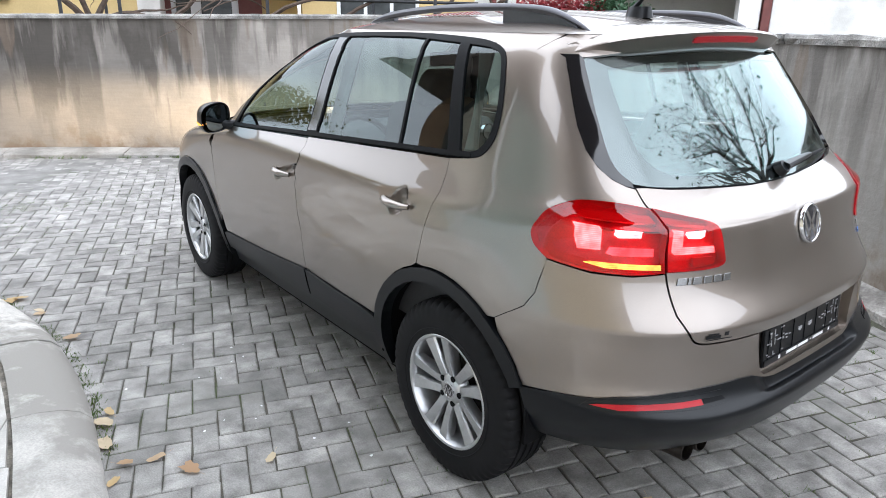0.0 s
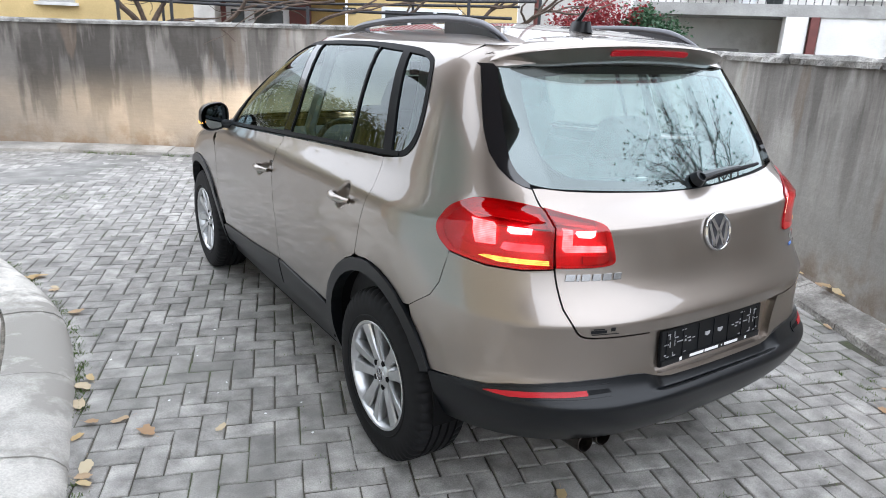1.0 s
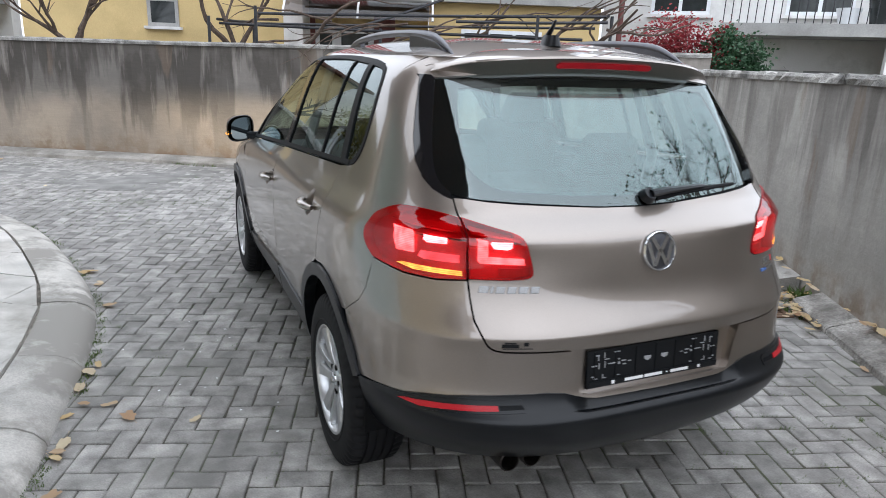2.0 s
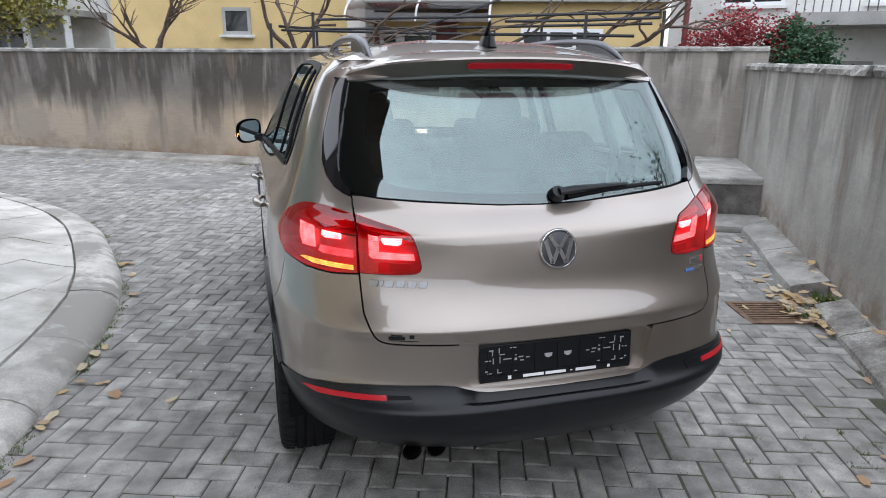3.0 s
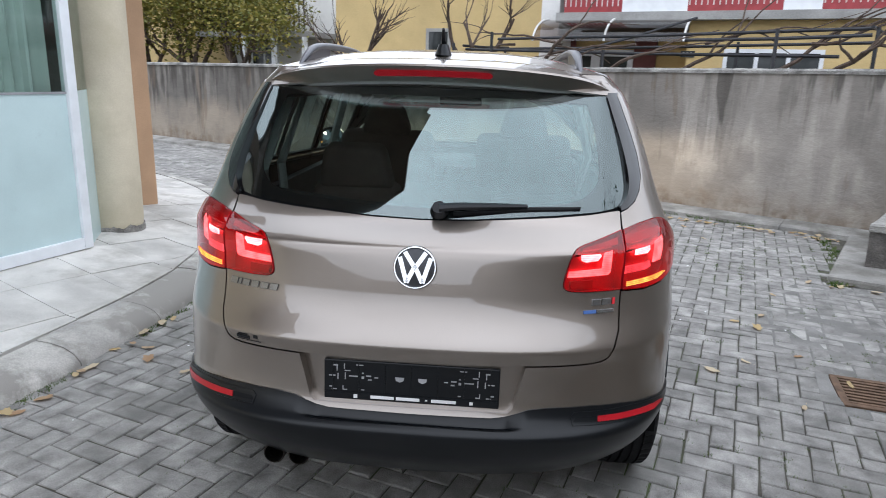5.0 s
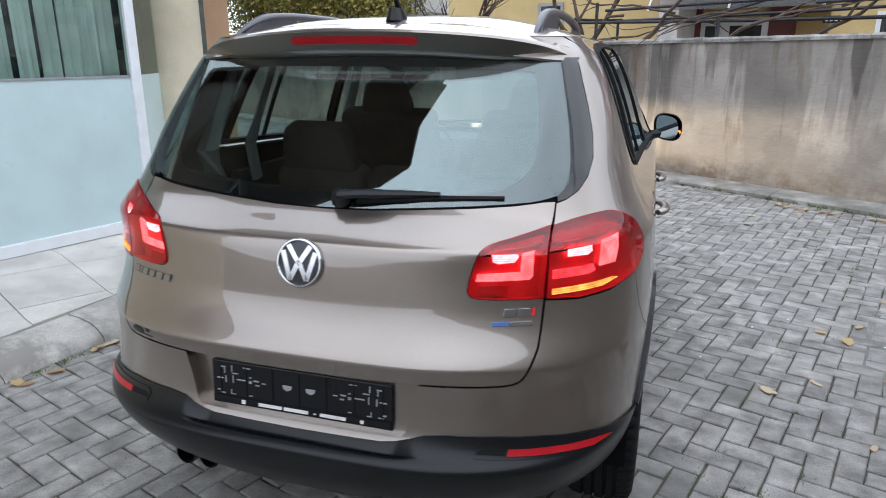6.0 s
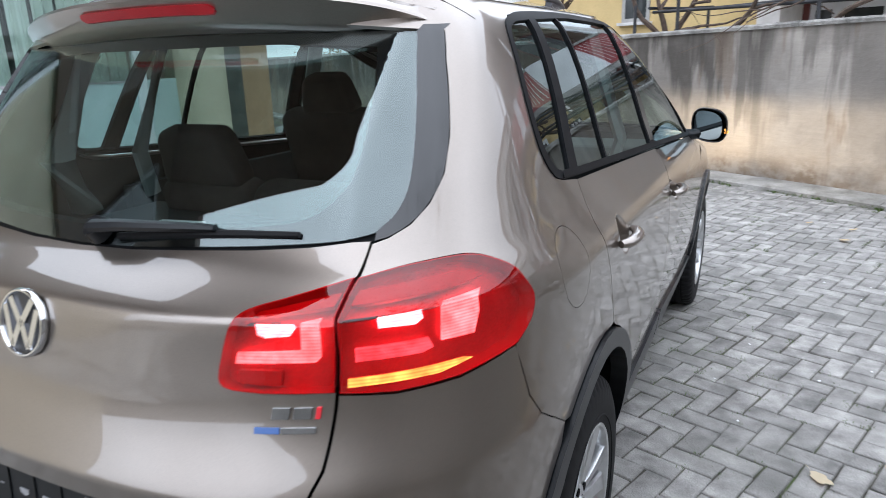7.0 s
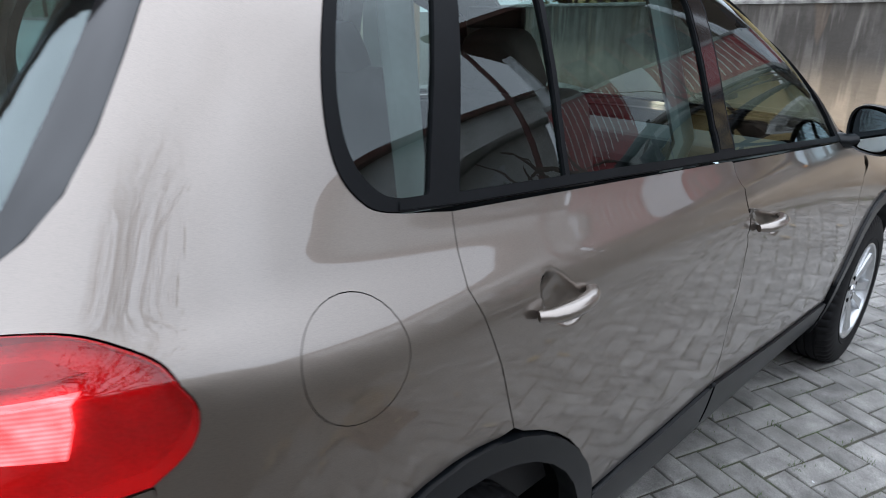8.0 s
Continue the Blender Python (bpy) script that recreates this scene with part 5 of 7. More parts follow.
bm = bmesh.new()
tube(bm, [W0.lerp(W1, 0.10) + out * 0.008 - Vector((0, 0, 0.012)), W0.lerp(W1, 0.55) + out * 0.012 - Vector((0, 0, 0.008)), W1 + out * 0.008 - Vector((0, 0, 0.008))], [0.008, 0.009, 0.006], 6)
part("blade", bm, RUBBER, wiper)

# door handles and mirrors
for s in (-1, 1):
    for y0, y1, z in ((0.212, 0.370, 1.003), (1.166, 1.322, 0.953)):
        pts = []
        for k in range(9):
            y = y0 + (y1 - y0) * k / 8
            bow = math.sin(math.pi * k / 8)
            pts.append((s * (float(half_skin(solve_u(1, y, z), z)[0]) + 0.008 + 0.026 * bow ** 0.6), y, z - 0.004 + 0.006 * k / 8))
        bm = bmesh.new()
        tube(bm, pts, [0.012, 0.016, 0.0175, 0.018, 0.018, 0.0175, 0.017, 0.015, 0.012], 12, 0.8)
        part("door_handle", bm, PAINT, car, "body-coloured bar handle")
    # mirror
    bm = bmesh.new()
    C = Vector((s * 0.950, 1.985, 1.130))
    prof = [(-0.045, 0.94), (-0.048, 1.0), (-0.02, 1.03), (0.03, 0.96), (0.07, 0.72), (0.095, 0.38), (0.10, 0.05)]
    rings = []
    for dy, k in prof:
        ring = []
        for j in range(28):
            a = 2 * math.pi * j / 28
            cx, sz = math.copysign(abs(math.cos(a)) ** 0.75, math.cos(a)), math.copysign(abs(math.sin(a)) ** 0.75, math.sin(a))
            ring.append(bm.verts.new(C + Vector((0.080 * k * cx, dy, 0.078 * k * sz + 0.012 * k * cx * s * -1))))
        rings.append(ring)
    for a, b in zip(rings, rings[1:]):
        for j in range(28):
            bm.faces.new((a[j], a[(j + 1) % 28], b[(j + 1) % 28], b[j]))
    bm.faces.new(rings[-1])
    mirror = part("door_mirror", bm, BLACK_TRIM, car, "black door mirror with lit amber repeater")
    bm = bmesh.new()
    ring = []
    for j in range(28):
        a = 2 * math.pi * j / 28
        cx, sz = math.copysign(abs(math.cos(a)) ** 0.75, math.cos(a)), math.copysign(abs(math.sin(a)) ** 0.75, math.sin(a))
        ring.append((0.069 * cx, 0.066 * sz + 0.010 * cx * s * -1))
    prism(bm, ring, -0.044, -0.038, "y", Matrix.Translation(C) @ Matrix.Rotation(radians(-12 * s), 4, "Z"))
    part("mirror_glass", bm, MIRROR, mirror, smooth=False)
    bm = bmesh.new()
    tube(bm, [(s * 0.845, 1.93, 1.085), (s * 0.88, 1.95, 1.085), (s * 0.92, 1.985, 1.095)], [0.030, 0.026, 0.028], 10)
    part("stem", bm, BLACK_TRIM, mirror)
    bm = bmesh.new()
    tube(bm, [C + Vector((s * 0.074, -0.040, -0.035)), C + Vector((s * 0.082, -0.01, -0.033)), C + Vector((s * 0.068, 0.05, -0.03))], 0.006, 6)
    part("repeater", bm, LIT_AMBER, mirror)
    # headlamp and its beam
    bm = bmesh.new()
    lathe(bm, [(0.0, 0.001), (0.0, 0.06), (0.02, 0.05), (0.03, 0.001)], 20, "y", Matrix.Translation((s * 0.52, 3.30, 0.70)))
    hl = part("headlamp", bm, LIT_HEAD, car, "lit headlamp")
    bm = bmesh.new()
    box(bm, s * 0.52 - 0.05, s * 0.52 + 0.05, 3.36, 3.50, 0.778, 0.79)
    box(bm, s * 0.52 - 0.05, s * 0.52 + 0.05, 3.36, 3.50, 0.74, 0.757)
    part("beam_shield", bm, DARK, hl, smooth=False)
    for watts, size, blend, aim in ((180, 112, 0.7, 0.70), (430, 24, 1.0, 0.76)):
        beam = new("headlamp_beam", bpy.data.lights.new("headlamp_beam", "SPOT"))
        beam.data.energy = watts
        beam.data.spot_size = radians(size)
        beam.data.spot_blend = blend
        beam.data.shadow_soft_size = 0.004
        beam.data.color = (1.0, 0.78, 0.48)
        beam.matrix_world = look((s * 0.52, 3.40, 0.774), (s * 0.62 + 0.10, 7.7, aim))

# exhaust
for x in (-0.475, -0.390):
    bm = bmesh.new()
    lathe(bm, [(-0.735, 0.036), (-0.50, 0.036), (-0.50, 0.032), (-0.737, 0.032)], 24, "y", Matrix.Translation((x, 0, 0.277)) @ Matrix.Rotation(radians(-4), 4, "X"), closed=True)
    part("exhaust_pipe", bm, STEEL_DARK, car, "sooty round tailpipe")

# wheels
TREAD = [(-0.107, 0.215), (-0.112, 0.235), (-0.1135, 0.275), (-0.110, 0.310), (-0.100, 0.333), (-0.088, 0.342)]
def tyre_profile():
    pr = [(x, r) for x, r in TREAD]
    for gx in (-0.052, -0.018, 0.018, 0.052):
        pr += [(gx - 0.006, 0.3455), (gx - 0.005, 0.337), (gx + 0.005, 0.337), (gx + 0.006, 0.3455)]
    return pr + [(-x, r) for x, r in TREAD[::-1]]


def build_wheel(name_at, s):
    hub = new("wheel")
    hub.empty_display_size = 0.1
    hub.parent = car
    m = Matrix.Translation(name_at)
    bm = bmesh.new()
    rings = []
    for x, r in tyre_profile():
        cut = 0.011 if abs(x) in (0.088, 0.100) else 0.0
        rings.append([bm.verts.new(m @ Vector((x, (r - cut * (j % 4 == 0)) * math.cos(2 * math.pi * j / 216), (r - cut * (j % 4 == 0)) * math.sin(2 * math.pi * j / 216)))) for j in range(216)])
    for p, q in zip(rings, rings[1:] + rings[:1]):
        for j in range(216):
            bm.faces.new((p[j], p[(j + 1) % 216], q[(j + 1) % 216], q[j]))
    tyre = part("tyre", bm, RUBBER, hub, "black road tyre with cut tread shoulders")
    bm = bmesh.new()
    lathe(bm, [(s * 0.1125, 0.238), (s * 0.1150, 0.240), (s * 0.1150, 0.243), (s * 0.1125, 0.245)], 72, "x", m, closed=True)
    part("sidewall_bead", bm, RUBBER, tyre)
    # rim: outward is s
    o = Matrix.Translation(name_at) @ Matrix.Diagonal((s, 1, 1, 1))
    bm = bmesh.new()
    lathe(bm, [(0.106, 0.222), (0.110, 0.217), (0.108, 0.209), (0.098, 0.203), (0.06, 0.197), (-0.08, 0.190), (-0.08, 0.196), (0.09, 0.214), (0.10, 0.222)], 60, "x", o, closed=True)
    rim = part("rim", bm, ALLOY, hub, "silver five-twin-spoke alloy wheel")
    bm = bmesh.new()
    lathe(bm, [(0.02, 0.001), (0.02, 0.150), (0.012, 0.150), (0.012, 0.001)], 40, "x", o)
    part("brake_disc", bm, STEEL_DARK, rim)
    bm = bmesh.new()
    lathe(bm, [(-0.06, 0.19), (-0.06, 0.001), (-0.065, 0.001), (-0.065, 0.19)], 40, "x", o)
    part("backing", bm, DARK, rim)
    for i in range(5):
        a0 = 2 * math.pi * i / 5 + radians(54 if name_at[1] < 1 else 32)
        for side in (-1, 1):
            bm = bmesh.new()
            rings = []
            for r, off, w, x1, x0 in ((0.040, 0.020, 0.020, 0.080, 0.040), (0.080, 0.0235, 0.0190, 0.088, 0.042), (0.115, 0.030, 0.0205, 0.093, 0.046), (0.150, 0.037, 0.0235, 0.097, 0.052), (0.185, 0.045, 0.0275, 0.101, 0.060), (0.211, 0.052, 0.033, 0.104, 0.072)):
                c = side * off
                rings.append([bm.verts.new(o @ (Matrix.Rotation(a0, 4, "X") @ Vector((x, c + d, r)))) for x, d in ((x1 - 0.013, -w), (x1 - (0.005 if side > 0 else 0.0), -w * 0.80), (x1 - (0.0 if side > 0 else 0.005), w * 0.80), (x1 - 0.013, w), (x0, w * 0.75), (x0, -w * 0.75))])
            for p, q in zip(rings, rings[1:]):
                for j in range(6):
                    bm.faces.new((p[j], p[(j + 1) % 6], q[(j + 1) % 6], q[j]))
            bm.faces.new(rings[0])
            bm.faces.new(rings[-1])
            part("spoke", bm, ALLOY, rim)
    bm = bmesh.new()
    lathe(bm, [(0.040, 0.001), (0.040, 0.070), (0.074, 0.062), (0.084, 0.050), (0.086, 0.034), (0.086, 0.001)], 40, "x", o)
    part("hub", bm, ALLOY, rim)
    for i in range(5):
        a = -(2 * math.pi * i / 5 + radians(90 if name_at[1] < 1 else 68))
        # dark plugs on the hub face stand in for the wells' shade
        bm = bmesh.new()
        lathe(bm, [(0.070, 0.001), (0.070, 0.0115), (0.0855, 0.0115), (0.0855, 0.001)], 12, "x", o @ Matrix.Translation((0, 0.053 * math.sin(a), 0.053 * math.cos(a))))
        part("bolt_well_shade", bm, DARK, rim)
    bm = bmesh.new()
    lathe(bm, [(0.085, 0.001), (0.085, 0.031), (0.090, 0.030), (0.091, 0.026), (0.0895, 0.025), (0.0895, 0.001)], 32, "x", o)
    cap = part("centre_cap", bm, CHROME, rim, "chrome centre cap with dark emblem")
    bm = bmesh.new()
    lathe(bm, [(0.0895, 0.001), (0.0895, 0.0245), (0.0903, 0.0245), (0.0903, 0.001)], 32, "x", o)
    part("disc", bm, GLOSS_BLACK, rim)
    for pts in ([(-0.013, 0.019), (0.0, -0.001), (0.013, 0.019)], [(-0.019, 0.012), (-0.010, -0.019), (0.0, 0.002), (0.010, -0.019), (0.019, 0.012)]):
        bm = bmesh.new()
        for (a, b), (c, d) in zip(pts, pts[1:]):
            t = Vector((c - a, d - b)).normalized()
            w = Vector((-t.y, t.x)) * 0.0022
            prism(bm, [(a + w.x, b + w.y), (a - w.x, b - w.y), (c - w.x, d - w.y), (c + w.x, d + w.y)], 0.0903, 0.0915, "x", o)
        part("stroke", bm, CHROME, rim, smooth=False)


for y in (0.0, 2.604):
    for s in (-1, 1):
        build_wheel((s * 0.785, y, 0.345), s)
# dark wheel housings
for y in (0.04, 2.615):
    for s in (-1, 1):
        bm = bmesh.new()
        arc = arch(y, 0.415, 186, -6, 24)
        prism(bm, arc + arch(y, 0.425, -6, 186, 24), s * 0.45, s * 0.862, "x")
        prism(bm, arc, s * 0.45, s * 0.455, "x")
        part("wheel_housing", bm, DARK, car)
bm = bmesh.new()
box(bm, -0.78, 0.78, 0.45, 2.2, 0.20, 0.30)
box(bm, -0.62, 0.62, -0.56, 3.2, 0.30, 0.40)
part("underbody", bm, DARK, car, smooth=False)

# cabin
bm = bmesh.new()
box(bm, -0.74, 0.74, -0.50, 2.0, 0.45, 0.55)
part("cabin_floor", bm, CABIN_DARK, car, smooth=False)
bm = bmesh.new()
box(bm, -0.66, 0.66, -0.52, 0.12, 0.55, 1.03)
part("load_cover", bm, CABIN_DARK, car, smooth=False)
bm = bmesh.new()
box(bm, -0.55, 0.55, -0.1, 1.15, 1.575, 1.59)
part("headlining", bm, CABIN_GREY, car, smooth=False)


def build_seat(x, y, w, h, rest, half):
    """A seat: cushion, leaning back, head restraint on two posts."""
    bm = bmesh.new()
    box(bm, x - w, x + w, y, y + 0.50, 0.55, 0.78)
    seat = part("seat", bm, SEAT_CLOTH, car, "dark brown cloth car seat", bevel=0.07, rounds=5)
    bm = bmesh.new()
    lean = Matrix.Translation((x, y, 0.72)) @ Matrix.Rotation(radians(16), 4, "X")
    box(bm, -w, w, -0.07, 0.06, 0, h, lean)
    part("backrest", bm, SEAT_CLOTH, seat, bevel=0.06, rounds=5)
    if rest:
        bm = bmesh.new()
        low, top = h - 0.01, h + rest
        ring = [(-half - 0.02, low), (half + 0.02, low), (half + 0.01, low + 0.05), (half - 0.01, top - 0.03), (half - 0.03, top), (0.03 - half, top), (0.01 - half, top - 0.03), (-half - 0.01, low + 0.05)]
        prism(bm, ring, -0.05, 0.045, "y", lean)
        part("head_restraint", bm, SEAT_CLOTH, seat, bevel=0.03, rounds=4)
        for dx in (-0.05, 0.05):
            bm = bmesh.new()
            tube(bm, [lean @ Vector((dx, 0, h - 0.05)), lean @ Vector((dx, 0, h + 0.03))], 0.007, 6)
            part("post", bm, CHROME, seat)


for x in (-0.35, 0.35):
    build_seat(x, 0.92, 0.24, 0.60, 0.14, 0.105)
for x in (-0.36, 0.02, 0.40):
    build_seat(x, 0.20, 0.19, 0.43, 0.17 * (x != 0.02), 0.14)
bm = bmesh.new()
prism(bm, [(1.55, 0.80), (1.50, 0.98), (1.60, 1.06), (1.85, 1.07), (2.05, 1.02), (2.05, 0.80)], -0.74, 0.74, "x")
dash = part("dashboard", bm, CABIN_DARK, car, smooth=False, bevel=0.03)
bm = bmesh.new()
box(bm, -0.11, 0.11, 1.46, 1.56, 0.66, 1.03)
part("centre_console", bm, CABIN_DARK, dash, smooth=False, bevel=0.015)
bm = bmesh.new()
box(bm, -0.09, 0.09, 1.452, 1.46, 0.86, 0.92)
part("radio", bm, RAIL_METAL, dash, smooth=False)
for x in (-0.055, 0.055, 0.62, -0.62):
    bm = bmesh.new()
    lathe(bm, [(1.445 + 0.04 * (abs(x) > 0.2), 0.040), (1.435 + 0.04 * (abs(x) > 0.2), 0.045), (1.435 + 0.04 * (abs(x) > 0.2), 0.052), (1.46 + 0.04 * (abs(x) > 0.2), 0.052)], 20, "y", Matrix.Translation((x, 0, 0.985)), closed=True)
    part("air_vent", bm, CHROME, dash)
bm = bmesh.new()
SW = Matrix.Translation((-0.37, 1.36, 0.98)) @ Matrix.Rotation(radians(65), 4, "X")
tube(bm, [SW @ Vector((0.185 * math.cos(a), 0.185 * math.sin(a), 0)) for a in (2 * math.pi * i / 30 for i in range(31))], 0.016, 8)
wheel_s = part("steering_wheel", bm, CABIN_DARK, car, "dark steering wheel")
bm = bmesh.new()
lathe(bm, [(-0.01, 0.001), (-0.01, 0.075), (0.03, 0.055), (0.03, 0.001)], 20, "z", SW)
box(bm, -0.18, 0.18, -0.02, 0.02, -0.01, 0.01, SW)
part("hub", bm, CABIN_DARK, wheel_s)
bm = bmesh.new()
box(bm, -0.12, 0.12, 1.10, 1.13, 1.42, 1.49)
part("inner_mirror", bm, BLACK_TRIM, car, smooth=False, bevel=0.012)
for s in (-1, 1):
    for path, w in (([(0.66, 1.05, 0.95), (0.72, 1.05, 1.17), (0.60, 1.02, 1.56)], 0.045), ([(0.70, 0.14, 1.05), (0.70, 0.11, 1.2), (0.58, 0.17, 1.56)], 0.034), ([(0.70, -0.12, 1.05), (0.68, -0.20, 1.22), (0.56, -0.12, 1.54)], 0.06)):
        bm = bmesh.new()
        tube(bm, [(s * x, y, z) for x, y, z in path], w, 8, 0.5)
        part("pillar_trim", bm, CABIN_GREY, car)
    bm = bmesh.new()
    box(bm, *sorted((s * 0.76, s * 0.80)), 0.10, 1.95, 0.5, 1.08)
    part("door_lining", bm, CABIN_DARK, car, smooth=False)
bm = bmesh.new()
box(bm, -0.10, 0.02, -0.42, -0.38, 1.04, 1.13, Matrix.Rotation(radians(8), 4, "Z"))
part("white_card", bm, PAPER, car, "white card lying behind the rear window", smooth=False)

# ---- shopfront on the left ----
FRAME_WHITE = surface("white_frame", (0.78, 0.80, 0.82), 0.35, vary=0.06, bump=0)
FROSTED = surface("frosted_film", (0.55, 0.68, 0.68), 0.25, vary=0.05, scale=3, bump=0, stain=(0.48, 0.58, 0.58), stain_scale=5, stain_at=(0.62, 0.8))
CURTAIN = surface("curtain_cloth", (0.80, 0.81, 0.77), 0.8, vary=0.15, scale=4, bump=0.1)
CREAM = surface("cream_render", (0.60, 0.53, 0.40), 0.85, vary=0.14, scale=2, fine=90, bump=0.15, bump_scale=0.01, stain=(0.50, 0.44, 0.31), stain_scale=1.5)
BROWN = surface("brown_render", (0.47, 0.30, 0.18), 0.85, vary=0.12, scale=2, bump=0.3, bump_scale=0.01)
SHOP_GLASS = thin_glass("shop_glass", (0.75, 0.82, 0.80), 1.5)
UNLIT_ROOM = surface("unlit_room", (0.10, 0.11, 0.10), 0.9, vary=0.3, bump=0)

FA = Vector((-2.86, 2.02))          # the front stile's foot
fd = Vector((0.30, 0.954)).normalized()
FM = Matrix(((fd.x, -fd.y, 0, FA.x), (fd.y, fd.x, 0, FA.y), (0, 0, 1, 0.225), (0, 0, 0, 1)))      # x along the front, y into the shop
SM = Matrix.Translation((-2.885, 2.05, 0.225)) @ Matrix.Rotation(radians(113), 4, "Z")     # the pane set back behind the column
shop = thing("shopfront", "white-framed shop window, frosted below, curtained above", "shopfront")
for nm, (x0, x1, z0, z1) in (("stile", (-0.075, 0.0, 0.0, 3.0)), ("stile", (-2.40, -2.33, 0.0, 3.0)), ("bottom_rail", (-2.33, -0.075, 0.0, 0.085)), ("top_rail", (-2.33, -0.075, 2.90, 3.0))):
    bm = bmesh.new()
    box(bm, x0, x1, -0.03, 0.04, z0, z1, FM)
    part(nm, bm, FRAME_WHITE, shop, smooth=False, bevel=0.006)
bm = bmesh.new()
box(bm, -2.33, -0.075, -0.010, 0.02, 1.145, 1.16, FM)
part("glazing_bar", bm, GREY_PLASTIC, shop, smooth=False)
bm = bmesh.new()
box(bm, -2.33, -0.075, 0.0, 0.008, 0.085, 1.145, FM)
part("frosted_pane", bm, FROSTED, shop, "pale blue frosted lower pane", smooth=False)
bm = bmesh.new()
box(bm, -2.33, -0.075, 0.0, 0.006, 1.16, 2.90, FM)
part("upper_pane", bm, SHOP_GLASS, shop, smooth=False)
bm = bmesh.new()
box(bm, 0.0, 0.80, -0.004, 0.004, -0.01, 1.16, SM)
part("side_pane", bm, FROSTED, shop, smooth=False)
bm = bmesh.new()
box(bm, 0.0, 0.80, -0.003, 0.003, 1.16, 3.0, SM)
part("side_pane", bm, SHOP_GLASS, shop, smooth=False)
for k in range(15):
    bm = bmesh.new()
    rnd2 = random.Random(k)
    x = -2.3 + k * 0.155 + rnd2.uniform(-0.02, 0.02)
    w = rnd2.uniform(0.11, 0.15)
    prof = [(x + w * i / 8, 0.22 + 0.03 * math.sin(i * 1.6 + k)) for i in range(9)]
    prism(bm, prof + [(a, b + 0.004) for a, b in prof[::-1]], 0.9, 2.9, "z", FM)
    part("curtain_fold", bm, CURTAIN, shop)
# dark sheets close the curtained room, its dimness put into their colour
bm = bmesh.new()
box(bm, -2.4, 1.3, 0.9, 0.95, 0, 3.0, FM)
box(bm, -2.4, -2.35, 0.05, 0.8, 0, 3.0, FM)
part("back_wall", bm, UNLIT_ROOM, shop, smooth=False)

column = thing("column", "round cream-rendered column with a worn foot", "column")
bm = bmesh.new()
rows = []
for z, r in ((0.20, 0.222), (0.24, 0.232), (0.30, 0.238), (0.5, 0.238), (1.2, 0.236), (2.2, 0.236), (3.3, 0.236)):
    rows.append([bm.verts.new((-3.085 + r * math.cos(a) * (1 + 0.02 * noise.noise((math.cos(a), math.sin(a), z * 3)) * (z < 0.35)), 2.725 + r * math.sin(a), z)) for a in (2 * math.pi * i / 40 for i in range(40))])
for r, s in zip(rows, rows[1:]):
    for i in range(40):
        bm.faces.new((r[i], r[(i + 1) % 40], s[(i + 1) % 40], s[i]))
bm.faces.new(rows[-1])
part("shaft", bm, CREAM, column)
bm = bmesh.new()
low, high, lip = [], [], []
for i in range(64):
    a = 2 * math.pi * i / 64
    h = 0.235 + 0.05 * max(0, noise.noise((math.cos(a) * 3, math.sin(a) * 3, 1))) + 0.02 * noise.noise((math.cos(a) * 11, math.sin(a) * 11, 4))
    low.append(bm.verts.new((-3.085 + 0.246 * math.cos(a), 2.725 + 0.246 * math.sin(a), 0.19)))
    high.append(bm.verts.new((-3.085 + 0.243 * math.cos(a), 2.725 + 0.243 * math.sin(a), h)))
    lip.append(bm.verts.new((-3.085 + 0.225 * math.cos(a), 2.725 + 0.225 * math.sin(a), h + 0.004)))
for a, b in ((low, high), (high, lip)):
    for i in range(64):
        bm.faces.new((a[i], a[(i + 1) % 64], b[(i + 1) % 64], b[i]))
part("chipped_foot", bm, ROUGH_KERB, column, "bare grey mortar where the paint has flaked off")
bm = bmesh.new()
pm = Matrix.Translation((-3.585, 3.77, 0)) @ Matrix.Rotation(radians(68), 4, "Z")
box(bm, -0.20, 0.20, -0.24, 0.24, 0.19, 3.3, pm)
tagged(part("pier", bm, BROWN, None, smooth=False, bevel=0.01), "square brown-rendered pier behind the column", "pier")
# the building that these carry; upper parts unseen, added to shape the car's reflections
shop_house = thing("shop_building", "cream-rendered building, its unseen upper storey and eaves dark for reflections", "building")
bm = bmesh.new()
# two blocks, the gap between lets sky into the tailgate's reflection
box(bm, -9.5, -3.4, 0.06, 5.0, 3.10, 5.6, FM)
box(bm, -0.9, 2.05, 0.06, 5.0, 3.10, 5.6, FM)
# dark colour chosen so that unseen walls reflect dark in the car
UNSEEN_DARK = surface("unseen_dark", (0.13, 0.09, 0.065), 0.7, vary=0.25, scale=3, stretch=(1, 1, 0.1))
part("upper_storey", bm, UNSEEN_DARK, shop_house, "unseen upper storey, dark colour chosen for reflections", smooth=False)
bm = bmesh.new()
box(bm, -9.5, -2.4, 0.05, 0.25, -0.12, 2.88, FM)
part("wall", bm, CREAM, shop_house, smooth=False)
bm = bmesh.new()
box(bm, -9.8, -3.2, -0.55, 5.3, 5.6, 5.78, FM)
# overhang outline drawn to shape the dark reflection in the rear window
prism(bm, [(-0.30, -1.05), (-0.55, -1.6), (-0.48, -1.62), (-0.85, -2.3), (-0.95, -3.0), (-1.5, -3.40), (-2.4, -3.65), (-3.4, -3.95), (-5.0, -4.4), (-6.2, -4.7), (-3.3, 0.4), (-2.2, 0.5), (-1.3, -0.1)], 5.60, 5.76)
part("eaves", bm, surface("eaves_brown", (0.10, 0.06, 0.045), 0.7), shop_house, smooth=False)
bm = bmesh.new()
